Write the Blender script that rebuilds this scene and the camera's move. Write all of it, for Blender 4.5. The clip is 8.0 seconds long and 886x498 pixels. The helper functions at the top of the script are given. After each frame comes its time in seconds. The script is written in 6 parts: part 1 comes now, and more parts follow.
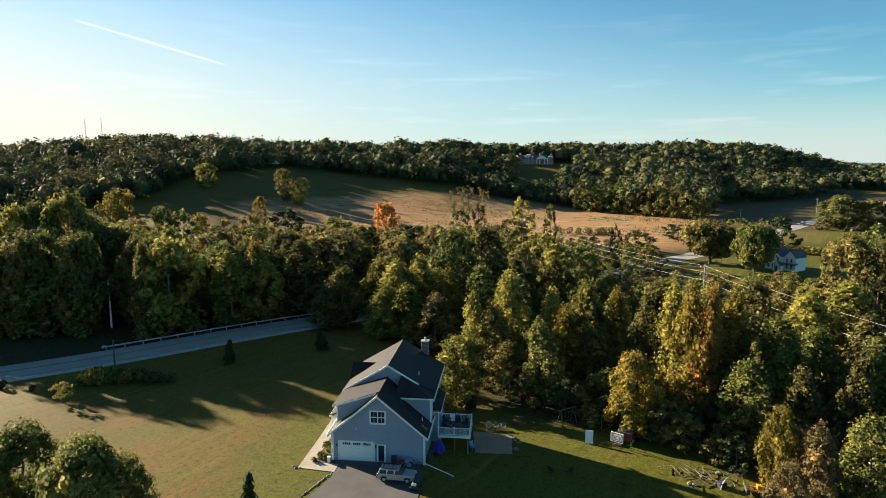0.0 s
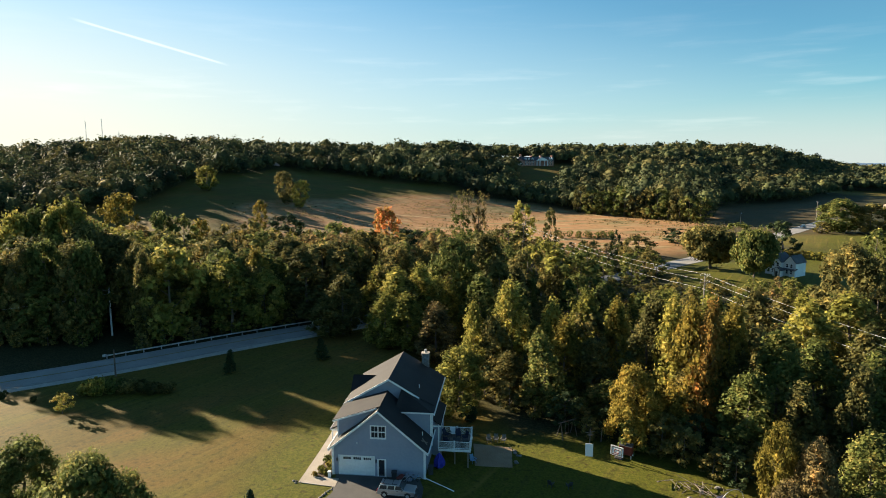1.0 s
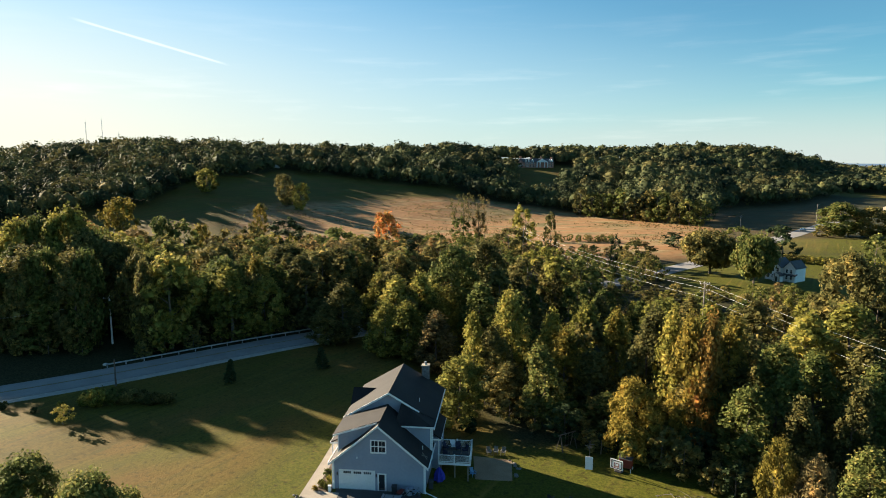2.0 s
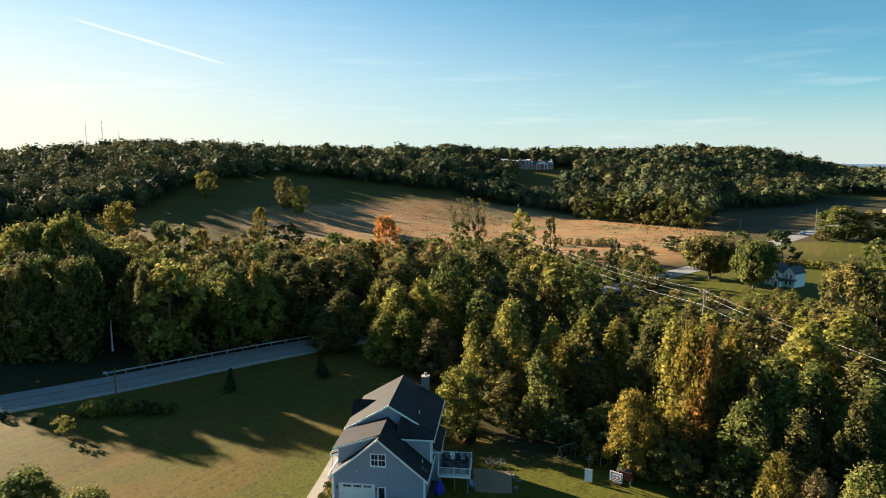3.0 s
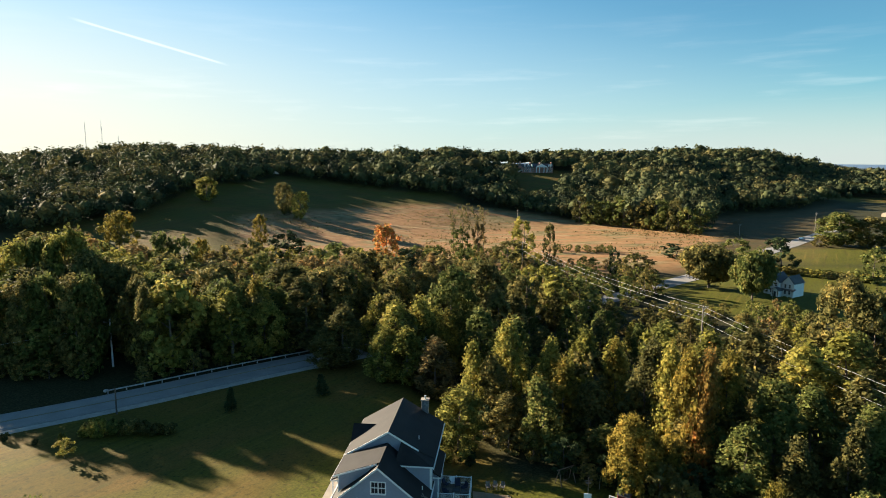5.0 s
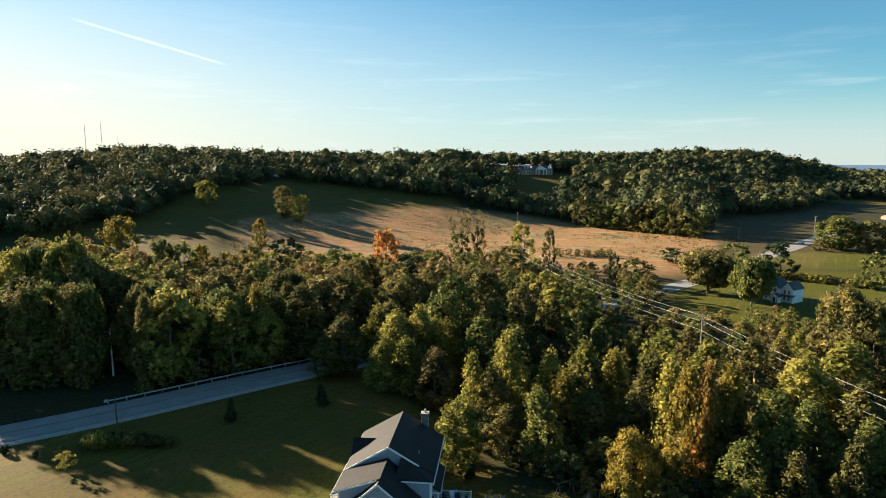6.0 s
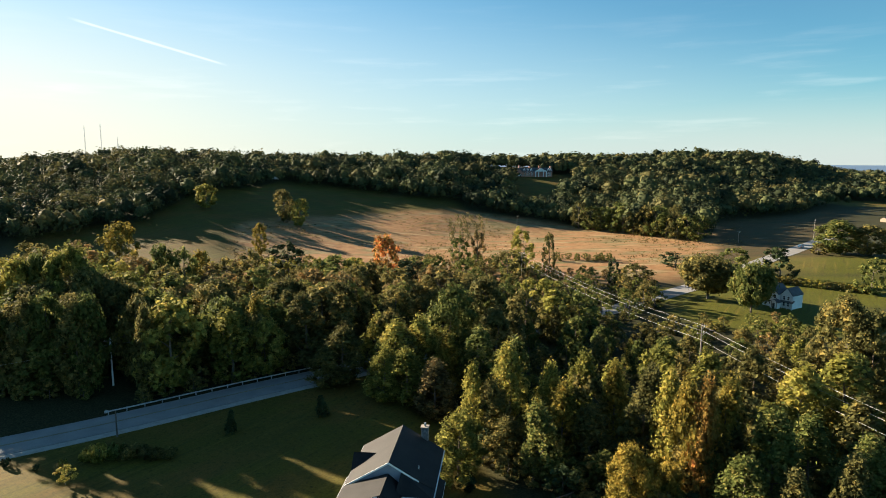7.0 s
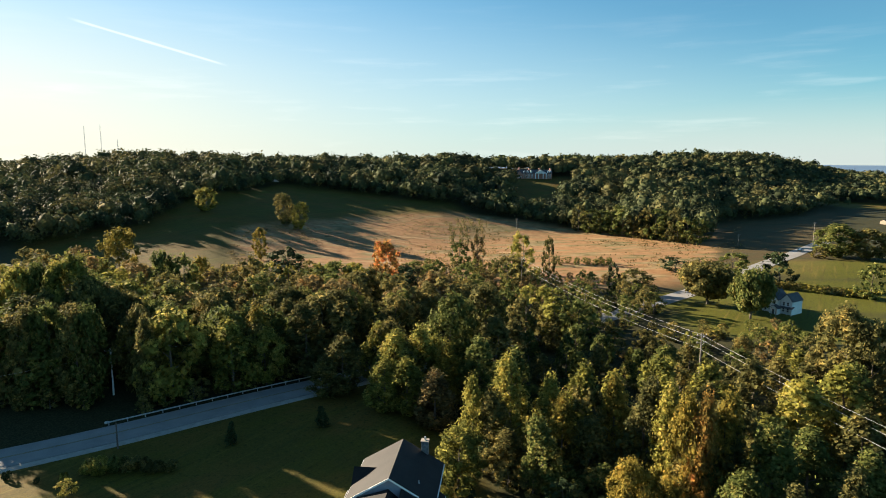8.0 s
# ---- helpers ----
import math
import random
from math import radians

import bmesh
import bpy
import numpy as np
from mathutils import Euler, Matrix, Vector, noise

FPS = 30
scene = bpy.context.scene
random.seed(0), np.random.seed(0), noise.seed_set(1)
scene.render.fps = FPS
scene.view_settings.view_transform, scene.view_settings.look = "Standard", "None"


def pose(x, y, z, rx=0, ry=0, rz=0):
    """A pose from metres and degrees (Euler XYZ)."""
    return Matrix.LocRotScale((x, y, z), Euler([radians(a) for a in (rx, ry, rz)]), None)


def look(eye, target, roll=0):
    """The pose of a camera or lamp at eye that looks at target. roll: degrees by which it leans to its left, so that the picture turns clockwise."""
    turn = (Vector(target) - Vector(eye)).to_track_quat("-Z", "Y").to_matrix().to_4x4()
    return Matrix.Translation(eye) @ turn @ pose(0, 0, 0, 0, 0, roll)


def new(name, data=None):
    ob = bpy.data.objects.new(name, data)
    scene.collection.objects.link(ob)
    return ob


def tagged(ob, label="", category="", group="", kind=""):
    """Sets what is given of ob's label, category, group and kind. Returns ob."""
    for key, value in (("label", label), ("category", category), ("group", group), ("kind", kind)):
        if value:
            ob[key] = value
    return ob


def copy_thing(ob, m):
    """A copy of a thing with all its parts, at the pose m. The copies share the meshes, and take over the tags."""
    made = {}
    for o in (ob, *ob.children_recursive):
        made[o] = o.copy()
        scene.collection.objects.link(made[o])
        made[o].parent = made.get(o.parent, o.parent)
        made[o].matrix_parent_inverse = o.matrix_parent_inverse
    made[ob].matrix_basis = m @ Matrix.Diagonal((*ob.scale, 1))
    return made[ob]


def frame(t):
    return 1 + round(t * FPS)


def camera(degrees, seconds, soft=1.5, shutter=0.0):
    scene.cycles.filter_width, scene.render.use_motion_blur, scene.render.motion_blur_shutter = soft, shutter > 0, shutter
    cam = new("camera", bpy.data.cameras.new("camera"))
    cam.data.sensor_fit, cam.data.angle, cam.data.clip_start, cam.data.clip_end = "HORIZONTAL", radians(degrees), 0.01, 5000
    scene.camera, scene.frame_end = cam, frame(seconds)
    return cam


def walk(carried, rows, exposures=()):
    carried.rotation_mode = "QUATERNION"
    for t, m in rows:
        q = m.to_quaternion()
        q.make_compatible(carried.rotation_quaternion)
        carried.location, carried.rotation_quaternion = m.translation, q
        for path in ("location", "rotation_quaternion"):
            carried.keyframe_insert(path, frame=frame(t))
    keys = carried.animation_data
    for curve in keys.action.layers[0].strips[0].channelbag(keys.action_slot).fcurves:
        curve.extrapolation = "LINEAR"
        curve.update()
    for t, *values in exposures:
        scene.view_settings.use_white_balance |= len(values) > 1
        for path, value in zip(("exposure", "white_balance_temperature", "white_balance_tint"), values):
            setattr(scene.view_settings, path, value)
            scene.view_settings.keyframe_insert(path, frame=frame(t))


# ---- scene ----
cam = camera(72.0, 8.0, soft=0.9)
METRES, EYE, TILT, LEAN, TURN = 14.8, 35.1, -8.05, 0.0, 0.0
ROWS = [
    (0.0, 0.0, 0.0, 0.0, 0.0, 0.0, -0.0),
    (0.5, -0.0009, -0.0053, 0.0609, 0.0, -0.01, -0.03),
    (1.0, -0.0027, -0.0093, 0.122, 0.01, -0.02, -0.05),
    (1.5, -0.0046, -0.0131, 0.1832, 0.01, -0.03, -0.08),
    (3.0, -0.0052, -0.0267, 0.3516, -0.01, 0.0, -0.12),
    (3.5, -0.0048, -0.032, 0.405, -0.02, -0.01, -0.13),
    (4.0, -0.0042, -0.0379, 0.4607, -0.03, -0.01, -0.12),
    (4.5, -0.0049, -0.0442, 0.5205, -0.04, -0.01, -0.11),
    (6.0, -0.0085, -0.064, 0.7178, -0.08, 0.01, -0.11),
    (6.5, -0.0097, -0.0687, 0.7855, -0.1, 0.02, -0.11),
    (7.0, -0.0106, -0.0738, 0.8554, -0.11, 0.02, -0.1),
    (7.5, -0.0114, -0.0794, 0.925, -0.12, 0.03, -0.09),
    (8.0, -0.0111, -0.0856, 0.9961, -0.12, 0.02, -0.07),
]
walk(cam, [(t, pose(0, 0, EYE, TILT, LEAN, TURN) @ pose(METRES * x, METRES * y, METRES * z, 90 + pitch, roll, yaw)) for t, x, y, z, yaw, pitch, roll in ROWS],
     exposures=[(0.0, 2.2, 6850, 10), (8.0, 2.2, 6850, 10)])

# ---- light: low morning sun ahead and to the left, clear sky with a vapour trail ----
SUN_ELEV = 16.0
SUN_X, SUN_Y = -0.828, 0.561
sun = new("sun", bpy.data.lights.new("sun", "SUN"))
sun.data.energy, sun.data.angle, sun.data.color = 5.0, radians(0.6), (1.0, 0.86, 0.66)
to_sun = Vector((SUN_X * math.cos(radians(SUN_ELEV)), SUN_Y * math.cos(radians(SUN_ELEV)), math.sin(radians(SUN_ELEV)))).normalized()
sun.matrix_world = look(to_sun * 300 + Vector((0, 100, 0)), (0, 100, 0))


def sky_world():
    world = bpy.data.worlds.new("clear_sky")
    scene.world = world
    world.use_nodes = True
    nt = world.node_tree
    n, l = nt.nodes, nt.links
    n.clear()
    out, bg = n.new("ShaderNodeOutputWorld"), n.new("ShaderNodeBackground")
    sky = n.new("ShaderNodeTexSky")
    sky.sky_type, sky.sun_disc = "NISHITA", False
    sky.sun_elevation, sky.sun_rotation = radians(SUN_ELEV), math.atan2(SUN_X, SUN_Y)
    sky.altitude, sky.air_density, sky.dust_density, sky.ozone_density = 60, 1.0, 0.1, 3.0
    co, sep = n.new("ShaderNodeTexCoord"), n.new("ShaderNodeSeparateXYZ")
    l.new(co.outputs["Generated"], sep.inputs[0])

    def calc(op, a, b=None, clamp=False):
        m = n.new("ShaderNodeMath")
        m.operation, m.use_clamp = op, clamp
        for i, v in enumerate((a, b)):
            if v is None:
                continue
            if isinstance(v, (int, float)):
                m.inputs[i].default_value = v
            else:
                l.new(v, m.inputs[i])
        return m.outputs[0]

    def ramp(v, lo, hi):
        m = n.new("ShaderNodeMapRange")
        m.interpolation_type = "SMOOTHSTEP"
        l.new(v, m.inputs[0])
        m.inputs[1].default_value, m.inputs[2].default_value = lo, hi
        return m.outputs[0]

    y = calc("MAXIMUM", sep.outputs[1], 0.05)
    az, el = calc("DIVIDE", sep.outputs[0], y), calc("DIVIDE", sep.outputs[2], y)
    # vapour trail: a thin straight streak that frays towards its older end
    off = calc("SUBTRACT", el, calc("MULTIPLY", calc("ADD", az, 0.587), -0.2928))
    off = calc("SUBTRACT", off, 0.2246)
    fray = n.new("ShaderNodeTexNoise")
    fray.inputs["Scale"].default_value, fray.inputs["Detail"].default_value = 30, 4
    l.new(co.outputs["Generated"], fray.inputs["Vector"])
    off = calc("ADD", calc("ABSOLUTE", off), calc("MULTIPLY", calc("SUBTRACT", fray.outputs["Fac"], 0.5), 0.002))
    trail = calc("SUBTRACT", 1.0, ramp(off, 0.0004, 0.0032))
    trail = calc("MULTIPLY", trail, calc("MULTIPLY", ramp(az, -0.595, -0.55), calc("SUBTRACT", 1.0, ramp(az, -0.37, -0.335))))
    # faint high cloud, stretched along the horizon
    mp = n.new("ShaderNodeMapping")
    mp.inputs["Scale"].default_value = (2.2, 2.2, 22)
    l.new(co.outputs["Generated"], mp.inputs[0])
    wisps = n.new("ShaderNodeTexNoise")
    wisps.inputs["Scale"].default_value, wisps.inputs["Detail"].default_value, wisps.inputs["Roughness"].default_value = 2.3, 7, 0.55
    l.new(mp.outputs[0], wisps.inputs["Vector"])
    cloud = calc("MULTIPLY", ramp(wisps.outputs["Fac"], 0.52, 0.78), calc("SUBTRACT", 1.0, ramp(el, 0.05, 0.30)))
    tint = n.new("ShaderNodeMix")
    tint.data_type, tint.blend_type = "RGBA", "MULTIPLY"
    tint.inputs["Factor"].default_value = 1.0
    l.new(sky.outputs[0], tint.inputs["A"])
    tint.inputs["B"].default_value = (0.53, 0.99, 1.06, 1)
    # thin bright haze over the whole sky, thicker towards the horizon
    side = calc("MULTIPLY", calc("MAXIMUM", calc("MINIMUM", az, 0.8), -0.8), 0.17)
    haze = calc("SUBTRACT", 0.88, calc("MULTIPLY", ramp(calc("ADD", el, side), -0.08, 0.33), 0.86))
    haze = calc("MAXIMUM", haze, calc("MULTIPLY", calc("SUBTRACT", 1.0, ramp(el, 0.0, 0.17)), 0.78))
    veil = n.new("ShaderNodeMix")
    veil.data_type = "RGBA"
    l.new(haze, veil.inputs["Factor"])
    l.new(tint.outputs["Result"], veil.inputs["A"])
    glare = n.new("ShaderNodeMix")
    glare.data_type = "RGBA"
    l.new(ramp(az, -0.75, 0.15), glare.inputs["Factor"])
    glare.inputs["A"].default_value, glare.inputs["B"].default_value = (7.0, 6.5, 5.7, 1), (4.8, 5.3, 5.6, 1)
    l.new(glare.outputs["Result"], veil.inputs["B"])
    cover = calc("ADD", calc("MULTIPLY", trail, 0.26), calc("MULTIPLY", cloud, 0.13), True)
    mix = n.new("ShaderNodeMix")
    mix.data_type = "RGBA"
    l.new(cover, mix.inputs["Factor"])
    l.new(veil.outputs["Result"], mix.inputs["A"])
    mix.inputs["B"].default_value = (11, 10.8, 10.4, 1)
    l.new(mix.outputs["Result"], bg.inputs["Color"])
    bg.inputs["Strength"].default_value = 0.0335
    l.new(bg.outputs[0], out.inputs[0])


sky_world()


# ---- materials ----
def colour(c):
    return (*c, 1) if len(c) == 3 else c


def shade(name, a, b, rough=0.8, fine=8.0, coarse=0.6, bump=0.2, metal=0.0, wear=None, spec=0.3, per_object=0.0, stretch=(1, 1, 1)):
    """Two-tone surface: fine grain and broad stains of its own between the colours a and b, with relief."""
    m = bpy.data.materials.new(name)
    m.use_nodes = True
    nt = m.node_tree
    n, l = nt.nodes, nt.links
    p = n["Principled BSDF"]
    co = n.new("ShaderNodeTexCoord")
    mp = n.new("ShaderNodeMapping")
    mp.inputs["Scale"].default_value = stretch
    l.new(co.outputs["Object"], mp.inputs[0])
    t1, t2 = n.new("ShaderNodeTexNoise"), n.new("ShaderNodeTexNoise")
    for t, s, d in ((t1, fine, 5), (t2, coarse, 3)):
        t.inputs["Scale"].default_value, t.inputs["Detail"].default_value = s, d
        l.new(mp.outputs[0], t.inputs["Vector"])
    add = n.new("ShaderNodeMath")
    add.operation = "MULTIPLY_ADD"
    add.inputs[1].default_value, add.inputs[2].default_value = 0.5, 0
    l.new(t1.outputs["Fac"], add.inputs[0])
    add2 = n.new("ShaderNodeMath")
    add2.operation = "MULTIPLY_ADD"
    add2.inputs[1].default_value = 0.5
    l.new(t2.outputs["Fac"], add2.inputs[0])
    l.new(add.outputs[0], add2.inputs[2])
    rng = n.new("ShaderNodeMapRange")
    rng.inputs[1].default_value, rng.inputs[2].default_value = 0.34, 0.66
    l.new(add2.outputs[0], rng.inputs[0])
    mix = n.new("ShaderNodeMix")
    mix.data_type = "RGBA"
    mix.inputs["A"].default_value, mix.inputs["B"].default_value = colour(a), colour(b)
    l.new(rng.outputs[0], mix.inputs["Factor"])
    last = mix.outputs["Result"]
    if per_object:
        info, hsv = n.new("ShaderNodeObjectInfo"), n.new("ShaderNodeHueSaturation")
        r = n.new("ShaderNodeMapRange")
        r.inputs[3].default_value, r.inputs[4].default_value = 1 - per_object, 1 + per_object
        l.new(info.outputs["Random"], r.inputs[0])
        l.new(r.outputs[0], hsv.inputs["Value"])
        l.new(last, hsv.inputs["Color"])
        last = hsv.outputs[0]
    l.new(last, p.inputs["Base Color"])
    p.inputs["Roughness"].default_value, p.inputs["Metallic"].default_value = rough, metal
    p.inputs["Specular IOR Level"].default_value = spec
    if bump:
        bn = n.new("ShaderNodeBump")
        bn.inputs["Strength"].default_value, bn.inputs["Distance"].default_value = bump, 0.02
        l.new(t1.outputs["Fac"], bn.inputs["Height"])
        l.new(bn.outputs[0], p.inputs["Normal"])
    return m


def leaf_material(name, dark, light, accent, glow=0.30, drift=0.45, ragged=6.0, single=0.45, open_part=0.43):
    """Leaves: a colour for each leaf between three tones, drifting over the crown, part of the light passing through."""
    m = bpy.data.materials.new(name)
    m.use_nodes = True
    nt = m.node_tree
    n, l = nt.nodes, nt.links
    n.clear()
    out, mixs = n.new("ShaderNodeOutputMaterial"), n.new("ShaderNodeMixShader")
    dif, tra = n.new("ShaderNodeBsdfPrincipled"), n.new("ShaderNodeBsdfTranslucent")
    dif.inputs["Roughness"].default_value, dif.inputs["Specular IOR Level"].default_value = 0.8, 0.04
    geo, info, co, tex = n.new("ShaderNodeNewGeometry"), n.new("ShaderNodeObjectInfo"), n.new("ShaderNodeTexCoord"), n.new("ShaderNodeTexNoise")
    tex.inputs["Scale"].default_value, tex.inputs["Detail"].default_value = drift, 2
    off = n.new("ShaderNodeVectorMath")
    off.operation = "ADD"
    l.new(co.outputs["Object"], off.inputs[0])
    sc = n.new("ShaderNodeVectorMath")
    sc.operation = "SCALE"
    sc.inputs[0].default_value = (31, 17, 23)
    l.new(info.outputs["Random"], sc.inputs["Scale"])
    l.new(sc.outputs[0], off.inputs[1])
    l.new(off.outputs[0], tex.inputs["Vector"])
    s = n.new("ShaderNodeMath")
    s.operation = "MULTIPLY_ADD"
    s.inputs[1].default_value = single
    l.new(geo.outputs["Random Per Island"], s.inputs[0])
    l.new(tex.outputs["Fac"], s.inputs[2])
    s2 = n.new("ShaderNodeMath")
    s2.operation = "MULTIPLY_ADD"
    s2.inputs[1].default_value = 0.3
    l.new(info.outputs["Random"], s2.inputs[0])
    l.new(s.outputs[0], s2.inputs[2])
    cr = n.new("ShaderNodeValToRGB")
    cr.color_ramp.elements[0].position, cr.color_ramp.elements[0].color = 0.55, colour(dark)
    cr.color_ramp.elements[1].position, cr.color_ramp.elements[1].color = 0.92, colour(light)
    e = cr.color_ramp.elements.new(1.0)
    e.color = colour(accent)
    e.position = 1.0
    rs = n.new("ShaderNodeMath")
    rs.operation = "MULTIPLY"
    rs.inputs[1].default_value = 0.86
    l.new(s2.outputs[0], rs.inputs[0])
    l.new(rs.outputs[0], cr.inputs[0])
    l.new(cr.outputs[0], dif.inputs["Base Color"])
    through_leaf = n.new("ShaderNodeHueSaturation")
    through_leaf.inputs["Saturation"].default_value, through_leaf.inputs["Value"].default_value = 0.95, 1.2
    l.new(cr.outputs[0], through_leaf.inputs["Color"])
    l.new(through_leaf.outputs[0], tra.inputs["Color"])
    mixs.inputs[0].default_value = glow
    l.new(dif.outputs[0], mixs.inputs[1])
    l.new(tra.outputs[0], mixs.inputs[2])
    # gaps between the single leaves of a tuft
    gaps, cut, clear, both = n.new("ShaderNodeTexNoise"), n.new("ShaderNodeMath"), n.new("ShaderNodeBsdfTransparent"), n.new("ShaderNodeMixShader")
    gaps.inputs["Scale"].default_value, gaps.inputs["Detail"].default_value = ragged, 2
    cut.operation = "GREATER_THAN"
    cut.inputs[1].default_value = open_part
    l.new(co.outputs["Object"], gaps.inputs["Vector"])
    l.new(gaps.outputs["Fac"], cut.inputs[0])
    l.new(cut.outputs[0], both.inputs[0])
    l.new(clear.outputs[0], both.inputs[1])
    l.new(mixs.outputs[0], both.inputs[2])
    l.new(both.outputs[0], out.inputs[0])
    return m


LEAF = {
    "green": leaf_material("green_leaves", (0.050, 0.066, 0.019), (0.130, 0.146, 0.040), (0.24, 0.21, 0.060)),
    "yellow_green": leaf_material("yellowing_leaves", (0.088, 0.094, 0.022), (0.275, 0.248, 0.052), (0.37, 0.29, 0.066)),
    "olive": leaf_material("olive_leaves", (0.058, 0.060, 0.022), (0.165, 0.142, 0.046), (0.27, 0.20, 0.058)),
    "gold": leaf_material("golden_leaves", (0.10, 0.088, 0.018), (0.26, 0.195, 0.038), (0.36, 0.235, 0.045)),
    "orange": leaf_material("orange_leaves", (0.16, 0.11, 0.028), (0.42, 0.215, 0.05), (0.55, 0.17, 0.05)),
    "russet": leaf_material("russet_leaves", (0.075, 0.062, 0.030), (0.22, 0.165, 0.066), (0.34, 0.20, 0.07)),
    "dark": leaf_material("dark_evergreen_leaves", (0.016, 0.028, 0.014), (0.04, 0.058, 0.024), (0.055, 0.072, 0.028), 0.12),
    "far_olive": leaf_material("distant_olive_leaves", (0.048, 0.050, 0.024), (0.118, 0.108, 0.042), (0.19, 0.145, 0.05), 0.15, 0.06, 1.4, 0.25, 0.36),
    "far_dark": leaf_material("distant_dark_leaves", (0.016, 0.024, 0.015), (0.040, 0.050, 0.025), (0.06, 0.068, 0.032), 0.10, 0.06, 1.4, 0.25, 0.36),
    "far": leaf_material("distant_leaves", (0.032, 0.042, 0.023), (0.084, 0.096, 0.040), (0.14, 0.13, 0.05), 0.15, 0.06, 1.4, 0.25, 0.36),
}
M_BARK = shade("grey_brown_bark", (0.07, 0.055, 0.045), (0.16, 0.13, 0.105), 0.9, 6, 1, 0.6, stretch=(3, 3, 0.6))
M_ASPHALT = shade("worn_asphalt", (0.19, 0.182, 0.178), (0.28, 0.268, 0.258), 0.85, 14, 0.25, 0.25)
M_DRIVE = shade("dark_driveway_asphalt", (0.045, 0.045, 0.045), (0.085, 0.083, 0.08), 0.85, 12, 0.4, 0.25)
M_CONCRETE = shade("pale_concrete", (0.26, 0.225, 0.185), (0.36, 0.315, 0.265), 0.85, 10, 0.7, 0.15)
M_WHITE = shade("white_painted_trim", (0.70, 0.70, 0.70), (0.82, 0.82, 0.81), 0.5, 5, 0.7, 0.05)
M_SIDING = shade("blue_grey_siding", (0.235, 0.265, 0.335), (0.285, 0.315, 0.385), 0.6, 3, 0.4, 0.05)
M_ROOF = shade("charcoal_shingles", (0.015, 0.0135, 0.0135), (0.029, 0.026, 0.025), 0.7, 9, 0.5, 0.4, spec=0.2)
M_GLASS = shade("dark_window_glass", (0.02, 0.025, 0.03), (0.03, 0.035, 0.045), 0.12, 2, 0.3, 0.0, spec=0.25)
M_BLACK = shade("black_rubber", (0.015, 0.015, 0.016), (0.03, 0.03, 0.03), 0.8, 8, 1, 0.1)
M_STEEL = shade("galvanised_steel", (0.40, 0.41, 0.42), (0.55, 0.56, 0.57), 0.45, 6, 0.6, 0.1, metal=0.6)
M_WOOD = shade("weathered_timber", (0.15, 0.115, 0.085), (0.27, 0.22, 0.17), 0.85, 8, 1, 0.3, stretch=(4, 4, 0.5))
M_GRAVEL = shade("pale_gravel", (0.24, 0.225, 0.20), (0.38, 0.355, 0.32), 0.9, 20, 0.8, 0.5)
M_SAND = shade("tan_sand", (0.22, 0.15, 0.09), (0.31, 0.22, 0.14), 0.95, 9, 0.6, 0.3)
M_STONE = shade("grey_fieldstone", (0.12, 0.11, 0.10), (0.22, 0.205, 0.19), 0.85, 5, 1.2, 0.6)
M_MULCH = shade("brown_mulch", (0.05, 0.032, 0.02), (0.10, 0.065, 0.04), 0.95, 25, 2, 0.7)
M_SILVER = shade("silver_car_paint", (0.42, 0.43, 0.44), (0.47, 0.48, 0.49), 0.28, 2, 0.5, 0.0, metal=0.7, spec=0.6)
M_CHARCOAL = shade("charcoal_plastic", (0.03, 0.03, 0.032), (0.055, 0.055, 0.06), 0.6, 10, 1, 0.1)
M_BLUE = shade("royal_blue_canvas", (0.02, 0.025, 0.25), (0.03, 0.04, 0.36), 0.75, 6, 1, 0.25)
M_LIGHTBLUE = shade("light_blue_plastic", (0.12, 0.28, 0.45), (0.16, 0.34, 0.52), 0.5, 4, 1, 0.05)
M_RED = shade("dull_red_paint", (0.16, 0.03, 0.022), (0.24, 0.045, 0.03), 0.6, 6, 1, 0.1)
M_ORANGE = shade("orange_machine_paint", (0.55, 0.20, 0.015), (0.68, 0.27, 0.02), 0.5, 5, 0.8, 0.1)
M_BOARD = shade("grey_brown_decking", (0.13, 0.11, 0.095), (0.20, 0.17, 0.145), 0.85, 8, 1, 0.2, per_object=0.15)
M_BRICK = shade("red_brick", (0.32, 0.15, 0.115), (0.46, 0.24, 0.185), 0.85, 5, 0.4, 0.3)
M_SLATE = shade("dark_slate_roof", (0.05, 0.052, 0.06), (0.09, 0.09, 0.10), 0.7, 4, 0.4, 0.3)
M_LAMP_RED = shade("red_tail_lens", (0.35, 0.02, 0.02), (0.45, 0.03, 0.03), 0.25, 3, 1, 0.0, spec=0.6)
M_LENS = shade("clear_lamp_lens", (0.55, 0.56, 0.58), (0.7, 0.7, 0.72), 0.15, 3, 1, 0.0, spec=0.8)
M_POLE = shade("grey_weathered_pole", (0.14, 0.12, 0.10), (0.24, 0.21, 0.18), 0.9, 8, 1, 0.3, stretch=(5, 5, 0.4))
M_WIRE = shade("pale_aluminium_wire", (0.42, 0.42, 0.42), (0.52, 0.52, 0.52), 0.6, 5, 1, 0.0)
M_MASONRY = shade("grey_chimney_stone", (0.10, 0.10, 0.105), (0.24, 0.24, 0.25), 0.85, 6, 2, 0.5)
M_YELLOW = shade("worn_yellow_line", (0.17, 0.14, 0.08), (0.24, 0.19, 0.10), 0.8, 8, 0.5, 0.1)
M_LINE = shade("worn_white_line", (0.20, 0.20, 0.20), (0.30, 0.30, 0.30), 0.8, 8, 0.5, 0.1)


